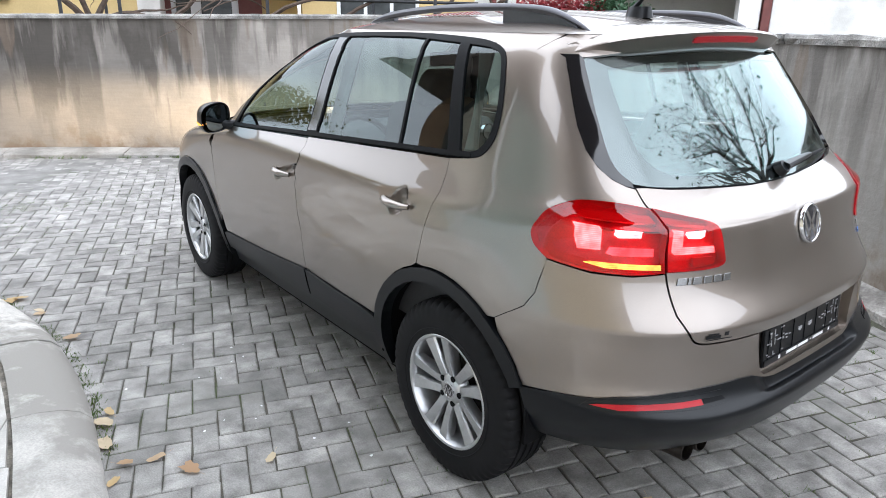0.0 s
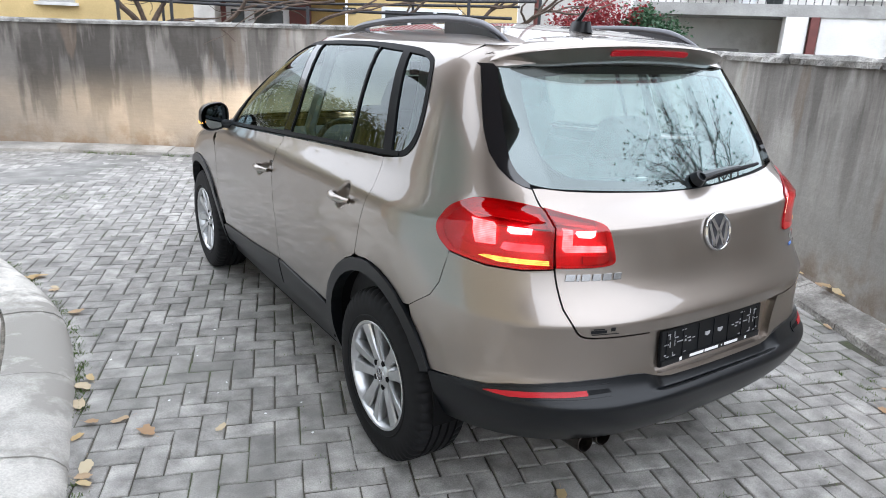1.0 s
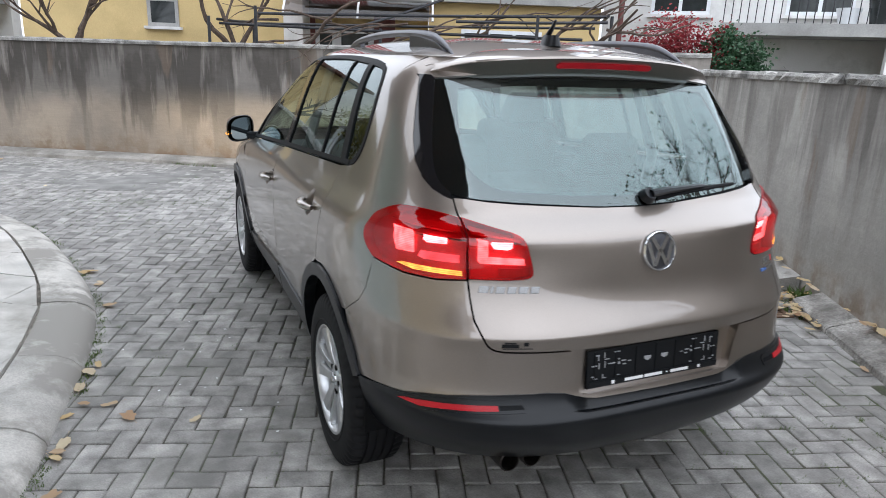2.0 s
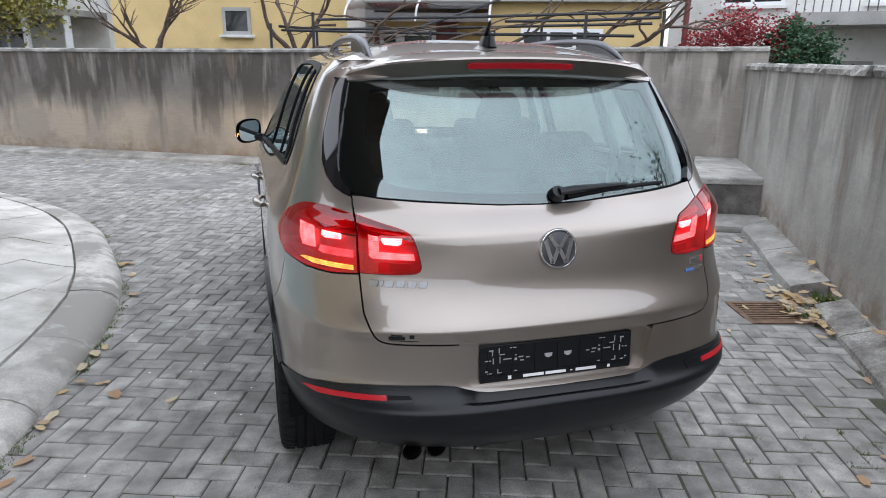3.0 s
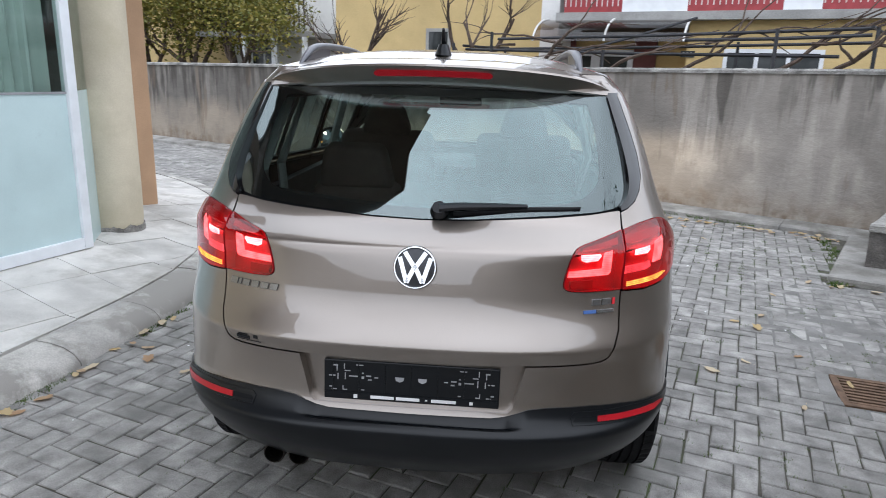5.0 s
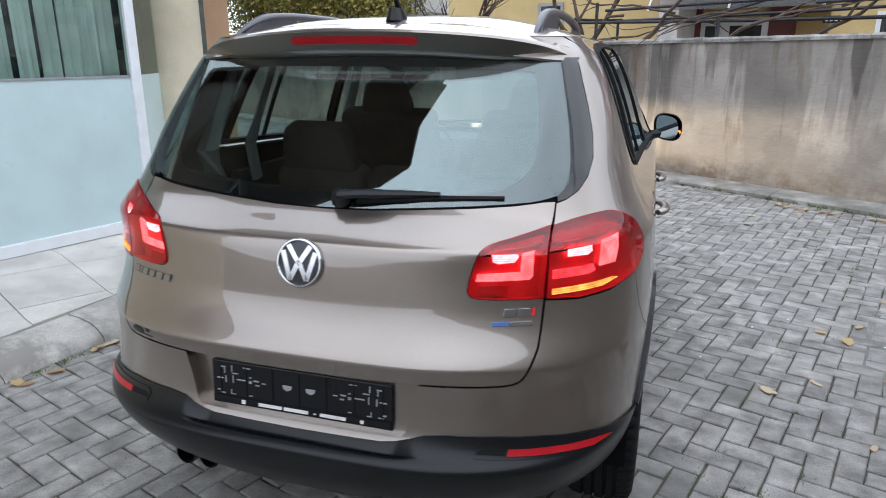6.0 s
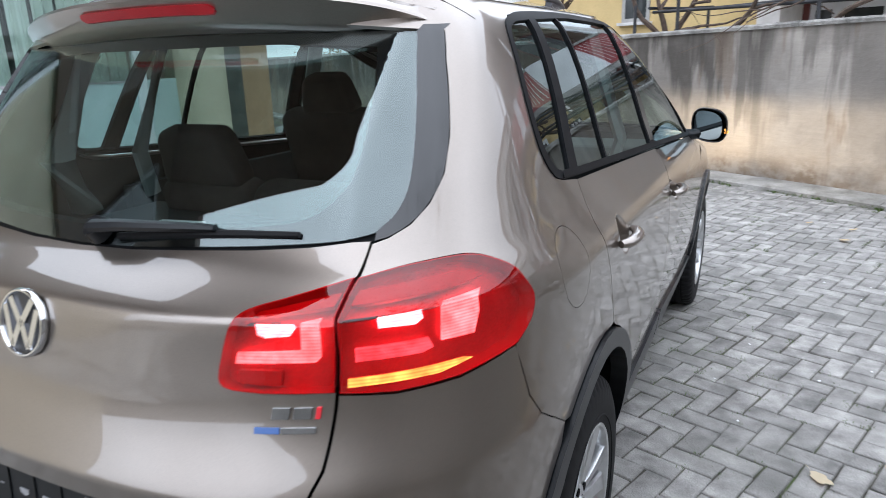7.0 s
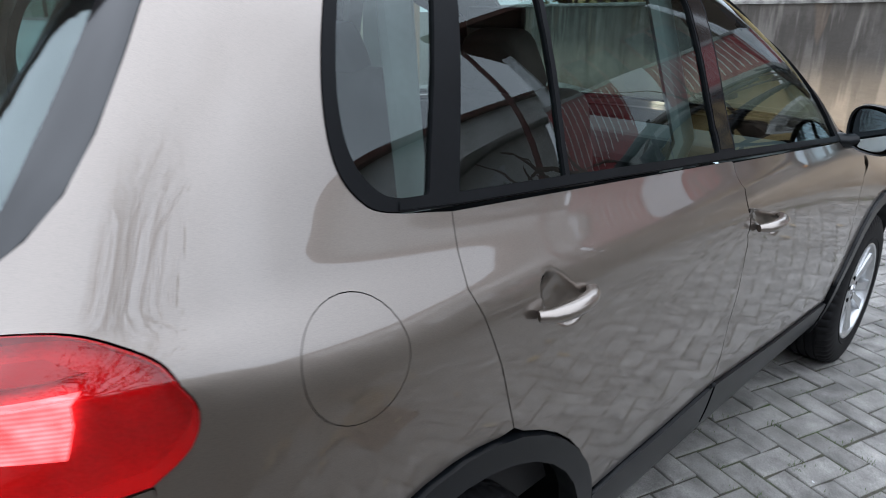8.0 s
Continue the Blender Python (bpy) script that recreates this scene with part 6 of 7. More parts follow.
# unseen slab, coloured dark to darken the side windows' reflections
box(bm, -9.5, 2.15, -0.06, 5.0, 2.88, 3.095, FM)
part("roof_slab", bm, UNSEEN_DARK, shop_house, "unseen soffit and roof edge over the shop, dark for reflections", smooth=False, bevel=0.01)
for k in range(2):
    win = None
    for nm, mt, b in (("window_frame", GREY_PLASTIC, (0, 1.2, -0.03, 0.05, 0, 1.3)), ("pane", GLOSS_BLACK, (0.07, 1.13, -0.034, -0.030, 0.07, 1.23))):
        bm = bmesh.new()
        dx = -8.8 + k * 2.6
        box(bm, b[0] + dx, b[1] + dx, b[2], b[3], b[4] + 3.6, b[5] + 3.6, FM)
        ob = part(nm, bm, mt, win or shop_house, smooth=False)
        win = win or ob

# ---- houses beyond the walls ----
YELLOW = surface("yellow_render", (0.60, 0.45, 0.21), 0.85, vary=0.12, scale=1.2, fine=50, bump=0.3, bump_scale=0.01, stain=(0.50, 0.37, 0.16), stain_scale=1.0)
PALE_RENDER = surface("pale_render", (0.74, 0.73, 0.71), 0.85, vary=0.1, scale=1.5, fine=50, bump=0.3, bump_scale=0.01, stain=(0.48, 0.47, 0.44), stain_scale=1.2)
GREY_RENDER = surface("grey_concrete", (0.34, 0.335, 0.32), 0.9, vary=0.2, scale=2, fine=50, bump=0.3, bump_scale=0.01, stain=(0.22, 0.21, 0.20), stain_scale=1.5)
MAROON = surface("maroon_paint", (0.13, 0.035, 0.03), 0.5, vary=0.15, bump=0.05)
PARAPET_RED = surface("red_panel", (0.33, 0.045, 0.05), 0.55, vary=0.15, bump=0.05)
WINDOW_DARK = surface("window_dark", (0.03, 0.035, 0.035), 0.1, vary=0.2, bump=0)
CANOPY = thin_glass("canopy_sheet", (0.42, 0.36, 0.32), 1.5)
PIPE = surface("dark_pipe", (0.035, 0.036, 0.04), 0.5, 0.4, vary=0.3, scale=12, bump=0.2, bump_scale=0.004)
BARK = surface("bark", (0.085, 0.06, 0.045), 0.9, vary=0.35, scale=20, bump=0.6, bump_scale=0.01)
ROOF_TILE = surface("roof_brown", (0.13, 0.055, 0.04), 0.8, vary=0.25)

HM = Matrix(((0.928, 0.371, 0, 5.9), (-0.371, 0.928, 0, 7.9), (0, 0, 1, 0), (0, 0, 0, 1)))   # x along the front to the right, y into the house


def hbox(name, mat, parent, x0, x1, y0, y1, z0, z1, m=HM, label="", bevel=0.0):
    bm = bmesh.new()
    box(bm, x0, x1, y0, y1, z0, z1, m)
    return part(name, bm, mat, parent, label, smooth=False, bevel=bevel)


def window(parent, m, x0, x1, z0, z1, y=0.0, frame_mat=None, panes=2, sill=True, surround=0.06):
    """A framed window with a dark pane set back in its reveal, and a sill."""
    fm = frame_mat or FRAME_WHITE
    w = hbox("window", fm, parent, x0, x1, y - 0.015, y + 0.03, z0, z0 + surround, m)
    hbox("head", fm, w, x0, x1, y - 0.015, y + 0.03, z1 - surround, z1, m)
    for k in range(panes + 1):
        x = x0 + (x1 - x0 - surround) * k / panes
        hbox("jamb", fm, w, x, x + surround, y - 0.013, y + 0.03, z0 + surround, z1 - surround, m)
    hbox("pane", WINDOW_DARK, w, x0 + 0.01, x1 - 0.01, y - 0.004, y + 0.004, z0 + 0.01, z1 - 0.01, m)
    if sill:
        hbox("sill", PALE_RENDER, w, x0 - 0.05, x1 + 0.05, y - 0.08, y + 0.02, z0 - 0.05, z0 - 0.002, m)
    return w


house = thing("yellow_house", "two-storey yellow house with red balcony parapet and white columns", "house")
hbox("wall", YELLOW, house, -2.93, 0.08, 0.0, 0.3, -0.02, 2.53)
hbox("wall", YELLOW, house, -9.9, -5.45, 0.0, 0.3, -0.02, 3.7)
hbox("low_eaves", ROOF_TILE, house, -10.2, -5.5, -0.35, 4.0, 3.7, 3.82)
hbox("wall", YELLOW, house, -5.45, -2.93, 0.9, 1.1, -0.02, 2.53)
# shade under the high eaves is put into this wall's dark colour
hbox("upper_wall", UNSEEN_DARK, house, -5.45, 0.08, 1.2, 1.5, 2.70, 6.2, label="upper wall behind the balcony, shade put into its colour")
hbox("pale_pilaster", PALE_RENDER, house, -5.45, -5.12, -0.03, 0.9, -0.02, 6.19)
hbox("balcony_slab", GREY_RENDER, house, -5.12, 0.10, -0.22, 1.2, 2.53, 2.66)
for x0, x1 in ((-5.02, -4.02), (-2.98, -1.60), (-1.08, 0.02)):
    pr = hbox("parapet", PARAPET_RED, house, x0, x1, -0.10, -0.06, 2.67, 3.55)
    k = int((x1 - x0) / 0.09)
    for i in range(k):
        hbox("slat", PALE_RENDER, pr, x0 + 0.02 + i * 0.09, x0 + 0.034 + i * 0.09, -0.115, -0.102, 2.76, 3.50)
    hbox("handrail", GREY_RENDER, pr, x0, x1, -0.14, -0.02, 3.55, 3.62)
for x0, x1 in ((-4.02, -2.98), (-1.60, -1.08)):
    hbox("white_panel", FRAME_WHITE, house, x0, x1, -0.12, -0.04, 2.66, 3.62)
for x in (-5.0, -2.9, -0.1):
    hbox("balcony_post", FRAME_WHITE, house, x - 0.08, x + 0.08, -0.12, 0.04, 3.62, 5.2)
for x in (-4.6, -2.6, -1.4):
    window(house, HM, x, x + 0.95, 3.3, 4.9, 1.18, frame_mat=MAROON)
hbox("eaves", ROOF_TILE, house, -5.6, 0.6, -0.75, 6.0, 6.2, 6.38)
window(house, HM, -7.77, -7.24, 1.95, 2.42, -0.01, frame_mat=GREY_RENDER, panes=1)
window(house, HM, -2.36, -0.94, 1.30, 2.10, -0.01, panes=3)
door = hbox("door", FRAME_WHITE, house, -5.03, -3.94, 0.82, 0.88, -0.02, 2.10, label="white panelled door with dark glazing")
for x0, x1 in ((-4.95, -4.72), (-4.55, -4.05)):
    hbox("pane", WINDOW_DARK, door, x0, x1, 0.810, 0.818, 1.62, 1.98)
for x0, x1 in ((-5.12, -5.03), (-3.94, -3.55)):
    hbox("shutter", MAROON, house, x0, x1, 0.78, 0.86, -0.02, 2.30)
hbox("lintel", GREY_RENDER, house, -5.12, -2.93, 0.70, 0.9, 2.30, 2.53)
hbox("number_plate", WINDOW_DARK, house, -3.02, -2.80, -0.02, -0.002, 1.96, 2.06, label="small dark plate with pale bars")
for k in range(3):
    hbox("bar", WHITE_INK, house, -2.99 + k * 0.06, -2.955 + k * 0.06, -0.026, -0.021, 1.985, 2.035)
# curved sheet over the door
bm = bmesh.new()
rows = []
for i in range(9):
    a = radians(8 + 82 * i / 8)
    rows.append([bm.verts.new(HM @ Vector((x, 0.0 - 0.85 * math.cos(a), 2.10 + 0.45 * math.sin(a)))) for x in (-5.30, -4.5, -3.7, -2.88)])
for r, s in zip(rows, rows[1:]):
    for i in range(3):
        bm.faces.new((r[i], r[i + 1], s[i + 1], s[i]))
canopy = tagged(part("door_canopy", bm, CANOPY, None), "brown translucent curved canopy over the house door", "canopy")
for x in (-5.30, -4.1, -2.88):
    bm = bmesh.new()
    tube(bm, [HM @ Vector((x, -0.86 * math.cos(radians(8 + 82 * i / 8)), 2.10 + 0.46 * math.sin(radians(8 + 82 * i / 8)))) for i in range(9)] + [HM @ Vector((x, 0.3, 2.56))], 0.018, 6)
    part("rib", bm, PALE_RENDER, canopy)
# corner downpipe
bm = bmesh.new()
tube(bm, [HM @ Vector((0.42, -0.06, 0.0)), HM @ Vector((0.42, -0.06, 6.0))], 0.05, 10)
tagged(part("downpipe", bm, MAROON, None), "brown downpipe on the white house corner", "pipe")

# white houses to either side
RM = Matrix(((0.66, 0.75, 0, 7.4), (-0.75, 0.66, 0, 5.5), (0, 0, 1, 0), (0, 0, 0, 1)))
white = thing("white_house", "white rendered house with a railed concrete balcony", "house")
hbox("wall", PALE_RENDER, white, -3.15, -2.86, 0.6, 1.0, 0, 3.6, RM)
hbox("wall", PALE_RENDER, white, -2.86, 7.0, 1.3, 1.6, 0, 3.6, RM)
hbox("balcony_slab", GREY_RENDER, white, -0.72, 7.0, -0.05, 1.3, 2.12, 2.30, RM)
hbox("column", PALE_RENDER, white, 1.60, 1.92, -0.05, 0.25, 0, 2.12, RM)
hbox("upper_column", PALE_RENDER, white, 1.70, 1.85, 0.9, 1.05, 2.30, 3.59, RM)
hbox("wall", PALE_RENDER, white, 2.10, 7.0, -0.02, 0.25, 0, 2.12, RM)
hbox("downpipe", MAROON, white, 1.95, 2.07, -0.10, 0.02, 0, 2.12, RM)
hbox("upper_wall", PALE_RENDER, white, -3.15, 7.0, 0.95, 1.5, 3.62, 4.12, RM, "pale rendered upper wall")
hbox("eaves", ROOF_TILE, white, -3.4, 7.3, 0.75, 4.0, 4.12, 4.22, RM)
rail = hbox("railing", PIPE, white, -0.70, 7.0, 0.0, 0.03, 3.20, 3.24, RM)
for i in range(66):
    x = -0.68 + i * 0.115
    bm = bmesh.new()
    tube(bm, [RM @ Vector((x, 0.015, 2.28)), RM @ Vector((x, 0.015, 3.21))], 0.008, 5)
    part("bar", bm, PIPE, rail)
for x0, x1 in ((-0.05, 0.40), (0.62, 1.15), (2.3, 3.2)):
    window(white, RM, x0, x1, 1.12, 1.62, 1.28, frame_mat=GREY_RENDER, panes=1, sill=False)
for x0 in (-2.0, 0.2, 2.6):
    window(white, RM, x0, x0 + 1.0, 2.5, 3.45, 1.28)
for x, r, h, mt, nm in ((1.05, 0.17, 0.24, FRAME_WHITE, "plant_pot"), (1.46, 0.17, 0.40, WINDOW_DARK, "plant_pot")):
    bm = bmesh.new()
    lathe(bm, [(0.0, r * 0.7), (h * 0.85, r), (h, r * 1.05), (h, r * 0.9), (h * 0.8, r * 0.8)], 20, "z", RM @ Matrix.Translation((x, 0.35, 2.302)))
    tagged(part(nm, bm, mt, None), "plain round plant pot standing on the balcony", "plant pot")

far = thing("far_house", "pale far house with a railed porch among trees", "house")
FHM = Matrix(((0.928, 0.371, 0, -4.6), (-0.371, 0.928, 0, 14.2), (0, 0, 1, 0), (0, 0, 0, 1)))
hbox("wall", PALE_RENDER, far, -2.6, 0.9, 0, 0.3, 0, 4.3, FHM)
hbox("wall", YELLOW, far, -7.5, -2.6, 0.4, 0.7, 0, 3.7, FHM)
hbox("porch_roof", GREY_RENDER, far, -2.6, 0.9, -1.2, 0.0, 2.30, 2.42, FHM)
for x in (-1.1, -0.2, 0.7):
    hbox("post", FRAME_WHITE, far, x, x + 0.09, -1.2, -1.1, 0, 2.30, FHM)
window(far, FHM, -1.9, -1.0, 1.2, 2.15, -0.01)
window(far, FHM, -1.9, -1.0, 3.0, 4.0, -0.01)
for i in range(24):
    hbox("bar", PIPE, far, -2.5 + i * 0.14, -2.48 + i * 0.14, -1.15, -1.13, 2.42, 3.2, FHM)

# pipe pergola on the back wall, with bare vines
WX = Vector((0.8383, -0.5452, 0))
WY = Vector((0.5452, 0.8383, 0))


def at_wall(x, y, z):
    return Vector((-1.0, 8.1, 0)) + WX * x + WY * y + Vector((0, 0, z))


pergola = thing("pergola", "dark steel-pipe pergola behind the wall, carrying bare vines", "pergola")
runs = [((0.40, 0.5, 1.97), (5.6, 0.5, 1.90)), ((1.0, 0.5, 2.12), (5.9, 0.5, 2.20)), ((0.45, 1.5, 2.02), (5.8, 1.5, 2.10)), ((5.9, 0.3, 2.20), (5.9, 2.2, 2.22)), ((2.4, 0.5, 1.95), (3.4, 2.2, 2.5)), ((0.42, 0.4, 2.02), (0.42, 1.7, 2.05)), ((3.9, 0.35, 2.08), (5.9, 0.35, 2.12))]
for a, b in runs:
    bm = bmesh.new()
    tube(bm, [at_wall(*a), at_wall(*a).lerp(at_wall(*b), 0.5) - Vector((0, 0, 0.012)), at_wall(*b)], 0.020, 8)
    part("pipe", bm, PIPE, pergola)
for x, y, z in ((0.42, 0.15, 2.05), (1.12, 0.15, 2.20), (2.9, 0.15, 1.95), (5.95, 0.35, 2.20), (5.0, 0.15, 2.18), (0.42, 1.6, 2.05), (4.2, 1.6, 2.12)):
    bm = bmesh.new()
    tube(bm, [at_wall(x, y, 0.0 if y > 0.3 else 1.5), at_wall(x, y, z)], 0.022, 8)
    part("post", bm, PIPE, pergola)


def branch(bm, start, way, length, radius, depth, rnd, tips, spread=0.7, up=0.15):
    """A tapering limb with a bent line, that forks into thinner ones."""
    pts, rad = [start], [radius]
    p, d = start.copy(), way.normalized()
    n = max(3, int(length / 0.14))
    for i in range(n):
        d = (d + Vector((rnd.uniform(-1, 1), rnd.uniform(-1, 1), rnd.uniform(-1, 1))) * 0.26 + Vector((0, 0, up * 0.3))).normalized()
        p = p + d * (length / n)
        pts.append(p.copy())
        rad.append(radius * (1 - 0.6 * (i + 1) / n))
    tube(bm, pts, rad, 6 if radius > 0.012 else 4)
    if depth == 0:
        tips += pts[1:]
        return
    for k in range(rnd.choice((2, 3, 3, 4))):
        i = rnd.randint(max(1, n // 3), n)
        q = pts[min(i, n)]
        dd = (d + Vector((rnd.uniform(-1, 1), rnd.uniform(-1, 1), rnd.uniform(-0.5, 1))) * spread).normalized()
        branch(bm, q, dd, length * rnd.uniform(0.5, 0.8), rad[min(i, n)] * 0.75, depth - 1, rnd, tips, spread, up)


def leaves(tips, count, size, material, rnd, parent, jitter=0.12, name="foliage"):
    v, f = [], []
    for _ in range(count):
        p = rnd.choice(tips) + Vector((rnd.gauss(0, jitter), rnd.gauss(0, jitter), rnd.gauss(0, jitter)))
        m = Matrix.Translation(p) @ Euler((rnd.uniform(-1.2, 1.2), rnd.uniform(-1.2, 1.2), rnd.uniform(0, 6.3))).to_matrix().to_4x4()
        s = size * rnd.uniform(0.6, 1.25)
        k = len(v)
        for a in ((0, 0, 0), (s * 0.32, s * 0.45, s * 0.08), (0, s, 0), (-s * 0.32, s * 0.45, s * 0.08)):
            v.append(m @ Vector(a))
        f += [(k, k + 1, k + 2), (k, k + 2, k + 3)]
    return child(name, mesh_of(name, v, f, material), parent)


def leaf_stuff(name, colours, rough=0.6):
    m, n, l = clear_nodes(name)
    out = n.new("ShaderNodeOutputMaterial")
    p = n.new("ShaderNodeBsdfPrincipled")
    p.inputs["Roughness"].default_value = rough
    g = n.new("ShaderNodeNewGeometry")
    o = n.new("ShaderNodeObjectInfo")
    a = n.new("ShaderNodeMath")
    a.operation = "ADD"
    l.new(g.outputs["Random Per Island"], a.inputs[0])
    l.new(o.outputs["Random"], a.inputs[1])
    fr = n.new("ShaderNodeMath")
    fr.operation = "FRACT"
    l.new(a.outputs[0], fr.inputs[0])
    l.new(ramp(n, l, fr.outputs[0], [(i / max(1, len(colours) - 1), c) for i, c in enumerate(colours)]), p.inputs["Base Color"])
    tr = n.new("ShaderNodeBsdfTranslucent")
    tr.inputs["Color"].default_value = (*colours[len(colours) // 2], 1)
    mx = n.new("ShaderNodeMixShader")
    mx.inputs[0].default_value = 0.25
    l.new(p.outputs[0], mx.inputs[1])
    l.new(tr.outputs[0], mx.inputs[2])
    l.new(mx.outputs[0], out.inputs[0])
    return m


RED_LEAF = leaf_stuff("red_leaves", [(0.16, 0.012, 0.02), (0.28, 0.025, 0.035), (0.36, 0.06, 0.05)])
GREEN_LEAF = leaf_stuff("green_leaves", [(0.02, 0.06, 0.025), (0.035, 0.09, 0.04), (0.05, 0.11, 0.05)])
AUTUMN_LEAF = leaf_stuff("autumn_leaves", [(0.10, 0.13, 0.02), (0.25, 0.20, 0.03), (0.14, 0.15, 0.03), (0.35, 0.25, 0.04)])
FALLEN = leaf_stuff("fallen_leaves", [(0.50, 0.35, 0.16), (0.58, 0.47, 0.28), (0.40, 0.25, 0.14), (0.62, 0.53, 0.37), (0.52, 0.36, 0.13)], 0.75)
WEED = leaf_stuff("weed_leaves", [(0.05, 0.10, 0.02), (0.09, 0.15, 0.03), (0.13, 0.14, 0.05)])


def tree(name, label, at, limbs, length, radius, depth, seed, leaf=None, count=0, size=0.06, spread=0.7, up=0.15, category="tree", trunk=0.0, jitter=0.12):
    rnd = random.Random(seed)
    base = thing(name, label, category, at=at)
    bm = bmesh.new()
    tips = []
    p = Vector(at)
    if trunk:
        tube(bm, [p, p + Vector((0.03, 0.02, trunk * 0.5)), p + Vector((0.0, 0.05, trunk))], [radius * 1.5, radius * 1.2, radius], 8)
        p = p + Vector((0.0, 0.05, trunk))
    for way in limbs:
        branch(bm, p, Vector(way), length * rnd.uniform(0.8, 1.1), radius, depth, rnd, tips, spread, up)
    part("trunk", bm, BARK, base)
    if leaf:
        leaves(tips, count, size, leaf, rnd, base, jitter, "crown")
    return base


# bare fruit trees and vines just behind the wall
for x, seed, limbs in ((-2.0, 21, ((-0.8, 0.1, 0.45), (0.8, 0.0, 0.9), (0.3, 0.2, 1.0))), (0.62, 22, ((-0.8, 0, 0.8), (0.7, 0.1, 0.8), (0.1, 0.1, 1.1)))):
    q = at_wall(x, 0.55, 0.0)
    tree("bare_tree", "bare fruit tree with crooked branches behind the wall", tuple(q), limbs, 1.15, 0.045, 3, seed, spread=0.75, up=0.2, trunk=1.55)
rnd = random.Random(31)
for x in (0.8, 1.6, 2.7, 3.6, 4.8, 5.4):
    base = thing("vine", "bare twisted vine trained on the pergola pipes", "vine", at=tuple(at_wall(x, 0.45, 1.6)))
    bm = bmesh.new()
    tips = []
    branch(bm, at_wall(x, 0.45, 1.6), WX * 0.9 + Vector((0, 0, 0.55)), 1.25, 0.034, 1, rnd, tips, 0.55, -0.05)
    branch(bm, at_wall(x + 0.5, 0.5, 2.04), WX * (-1 if x < 3 else 1) + Vector((0, 0, 0.02)), 1.2, 0.022, 1, rnd, tips, 0.4, 0.0)
    part("stem", bm, BARK, base)
# leafy trees at the far left
for at, seed in (((-6.2, 13.6, 0), 41), ((-7.6, 14.2, 0), 42), ((-9.2, 15.0, 0), 44)):
    tree("autumn_tree", "garden tree with yellowing green leaves and dark limbs", at, ((-0.5, 0, 1), (0.5, 0.2, 1), (0.1, -0.4, 1), (-0.2, 0.4, 1.2)), 1.5, 0.07, 3, seed, AUTUMN_LEAF, 9000, 0.095, 0.7, 0.25, trunk=1.3, jitter=0.26)
# shrubs behind the right-hand corner
tree("red_shrub", "red-leaved maple shrub behind the wall corner", (5.4, 5.6, 0.0), ((-0.5, 0.2, 1), (0.5, -0.3, 1), (0.0, 0.0, 1.2), (0.3, 0.4, 1)), 0.52, 0.03, 3, 51, RED_LEAF, 2600, 0.055, 0.8, 0.2, "shrub", 1.1, 0.10)
tree("red_shrub", "red-leaved maple shrub behind the wall corner", (6.0, 5.1, 0.0), ((-0.5, 0.2, 1), (0.5, -0.3, 1), (0.0, 0.0, 1.2)), 0.52, 0.03, 3, 52, RED_LEAF, 2200, 0.055, 0.8, 0.2, "shrub", 1.2, 0.10)
tree("green_shrub", "dark green conifer shrub beside the red maple", (5.95, 4.72, 0.0), ((-0.4, 0.1, 1), (0.4, -0.2, 1), (0.0, 0.0, 1.3)), 0.5, 0.03, 3, 53, GREEN_LEAF, 4200, 0.06, 0.5, 0.3, "shrub", 1.0, 0.09)
# bare tree standing in the garden behind the wall
tree("bare_tree", "tall bare autumn tree behind the wall, few dark leaves", (4.3, -2.55, 0.0), ((-0.5, 0.3, 1), (0.6, 0.2, 1), (0.0, 0.5, 1), (-0.2, -0.5, 1.0), (0.3, -0.3, 1.2), (-0.9, -0.4, 0.7), (0.4, 0.9, 0.7), (-0.4, 0.9, 0.6), (0.2, -0.9, 0.7)), 1.2, 0.042, 5, 62, GREEN_LEAF, 420, 0.085, 0.9, 0.06, trunk=2.75)

# ---- drain, fallen leaves, weeds ----
RUST = surface("rusty_iron", (0.16, 0.10, 0.065), 0.8, 0.2, vary=0.35, scale=14, fine=200, bump=0.4, bump_scale=0.003)
GM = Matrix.Translation((2.29, 0.735, 0)) @ Matrix.Rotation(radians(-14), 4, "Z")
drain = thing("drain_grate", "rusty iron drain grate set in the paving", "drain grate", at=(2.29, 0.735, 0))
# flat dark plate under the slats, the pit's shade in its colour
bm = bmesh.new()
box(bm, -0.185, 0.185, -0.185, 0.185, -0.0070, -0.0045, GM)
part("pit_shade", bm, DARK, drain, smooth=False)
bm = bmesh.new()
for b in ((-0.31, 0.31, 0.19, 0.31), (-0.31, 0.31, -0.31, -0.19), (-0.31, -0.19, -0.19, 0.19), (0.19, 0.31, -0.19, 0.19)):
    box(bm, *b, -0.014, -0.0022, GM)
part("bedding", bm, DUST, drain, "grey mortar bed round the grate", smooth=False)
for a in ((-0.19, 0.19, 0.16, 0.195), (-0.19, 0.19, -0.195, -0.16), (-0.195, -0.155, -0.16, 0.16), (0.155, 0.195, -0.16, 0.16)):
    bm = bmesh.new()
    box(bm, *a, -0.012, 0.008, GM)
    part("rim", bm, RUST, drain, smooth=False, bevel=0.002)
for k in range(8):
    bm = bmesh.new()
    y = -0.14 + k * 0.04
    box(bm, -0.155, 0.155, y - 0.011, y + 0.011, -0.012, 0.006, GM)
    part("slat", bm, RUST, drain, smooth=False, bevel=0.002)

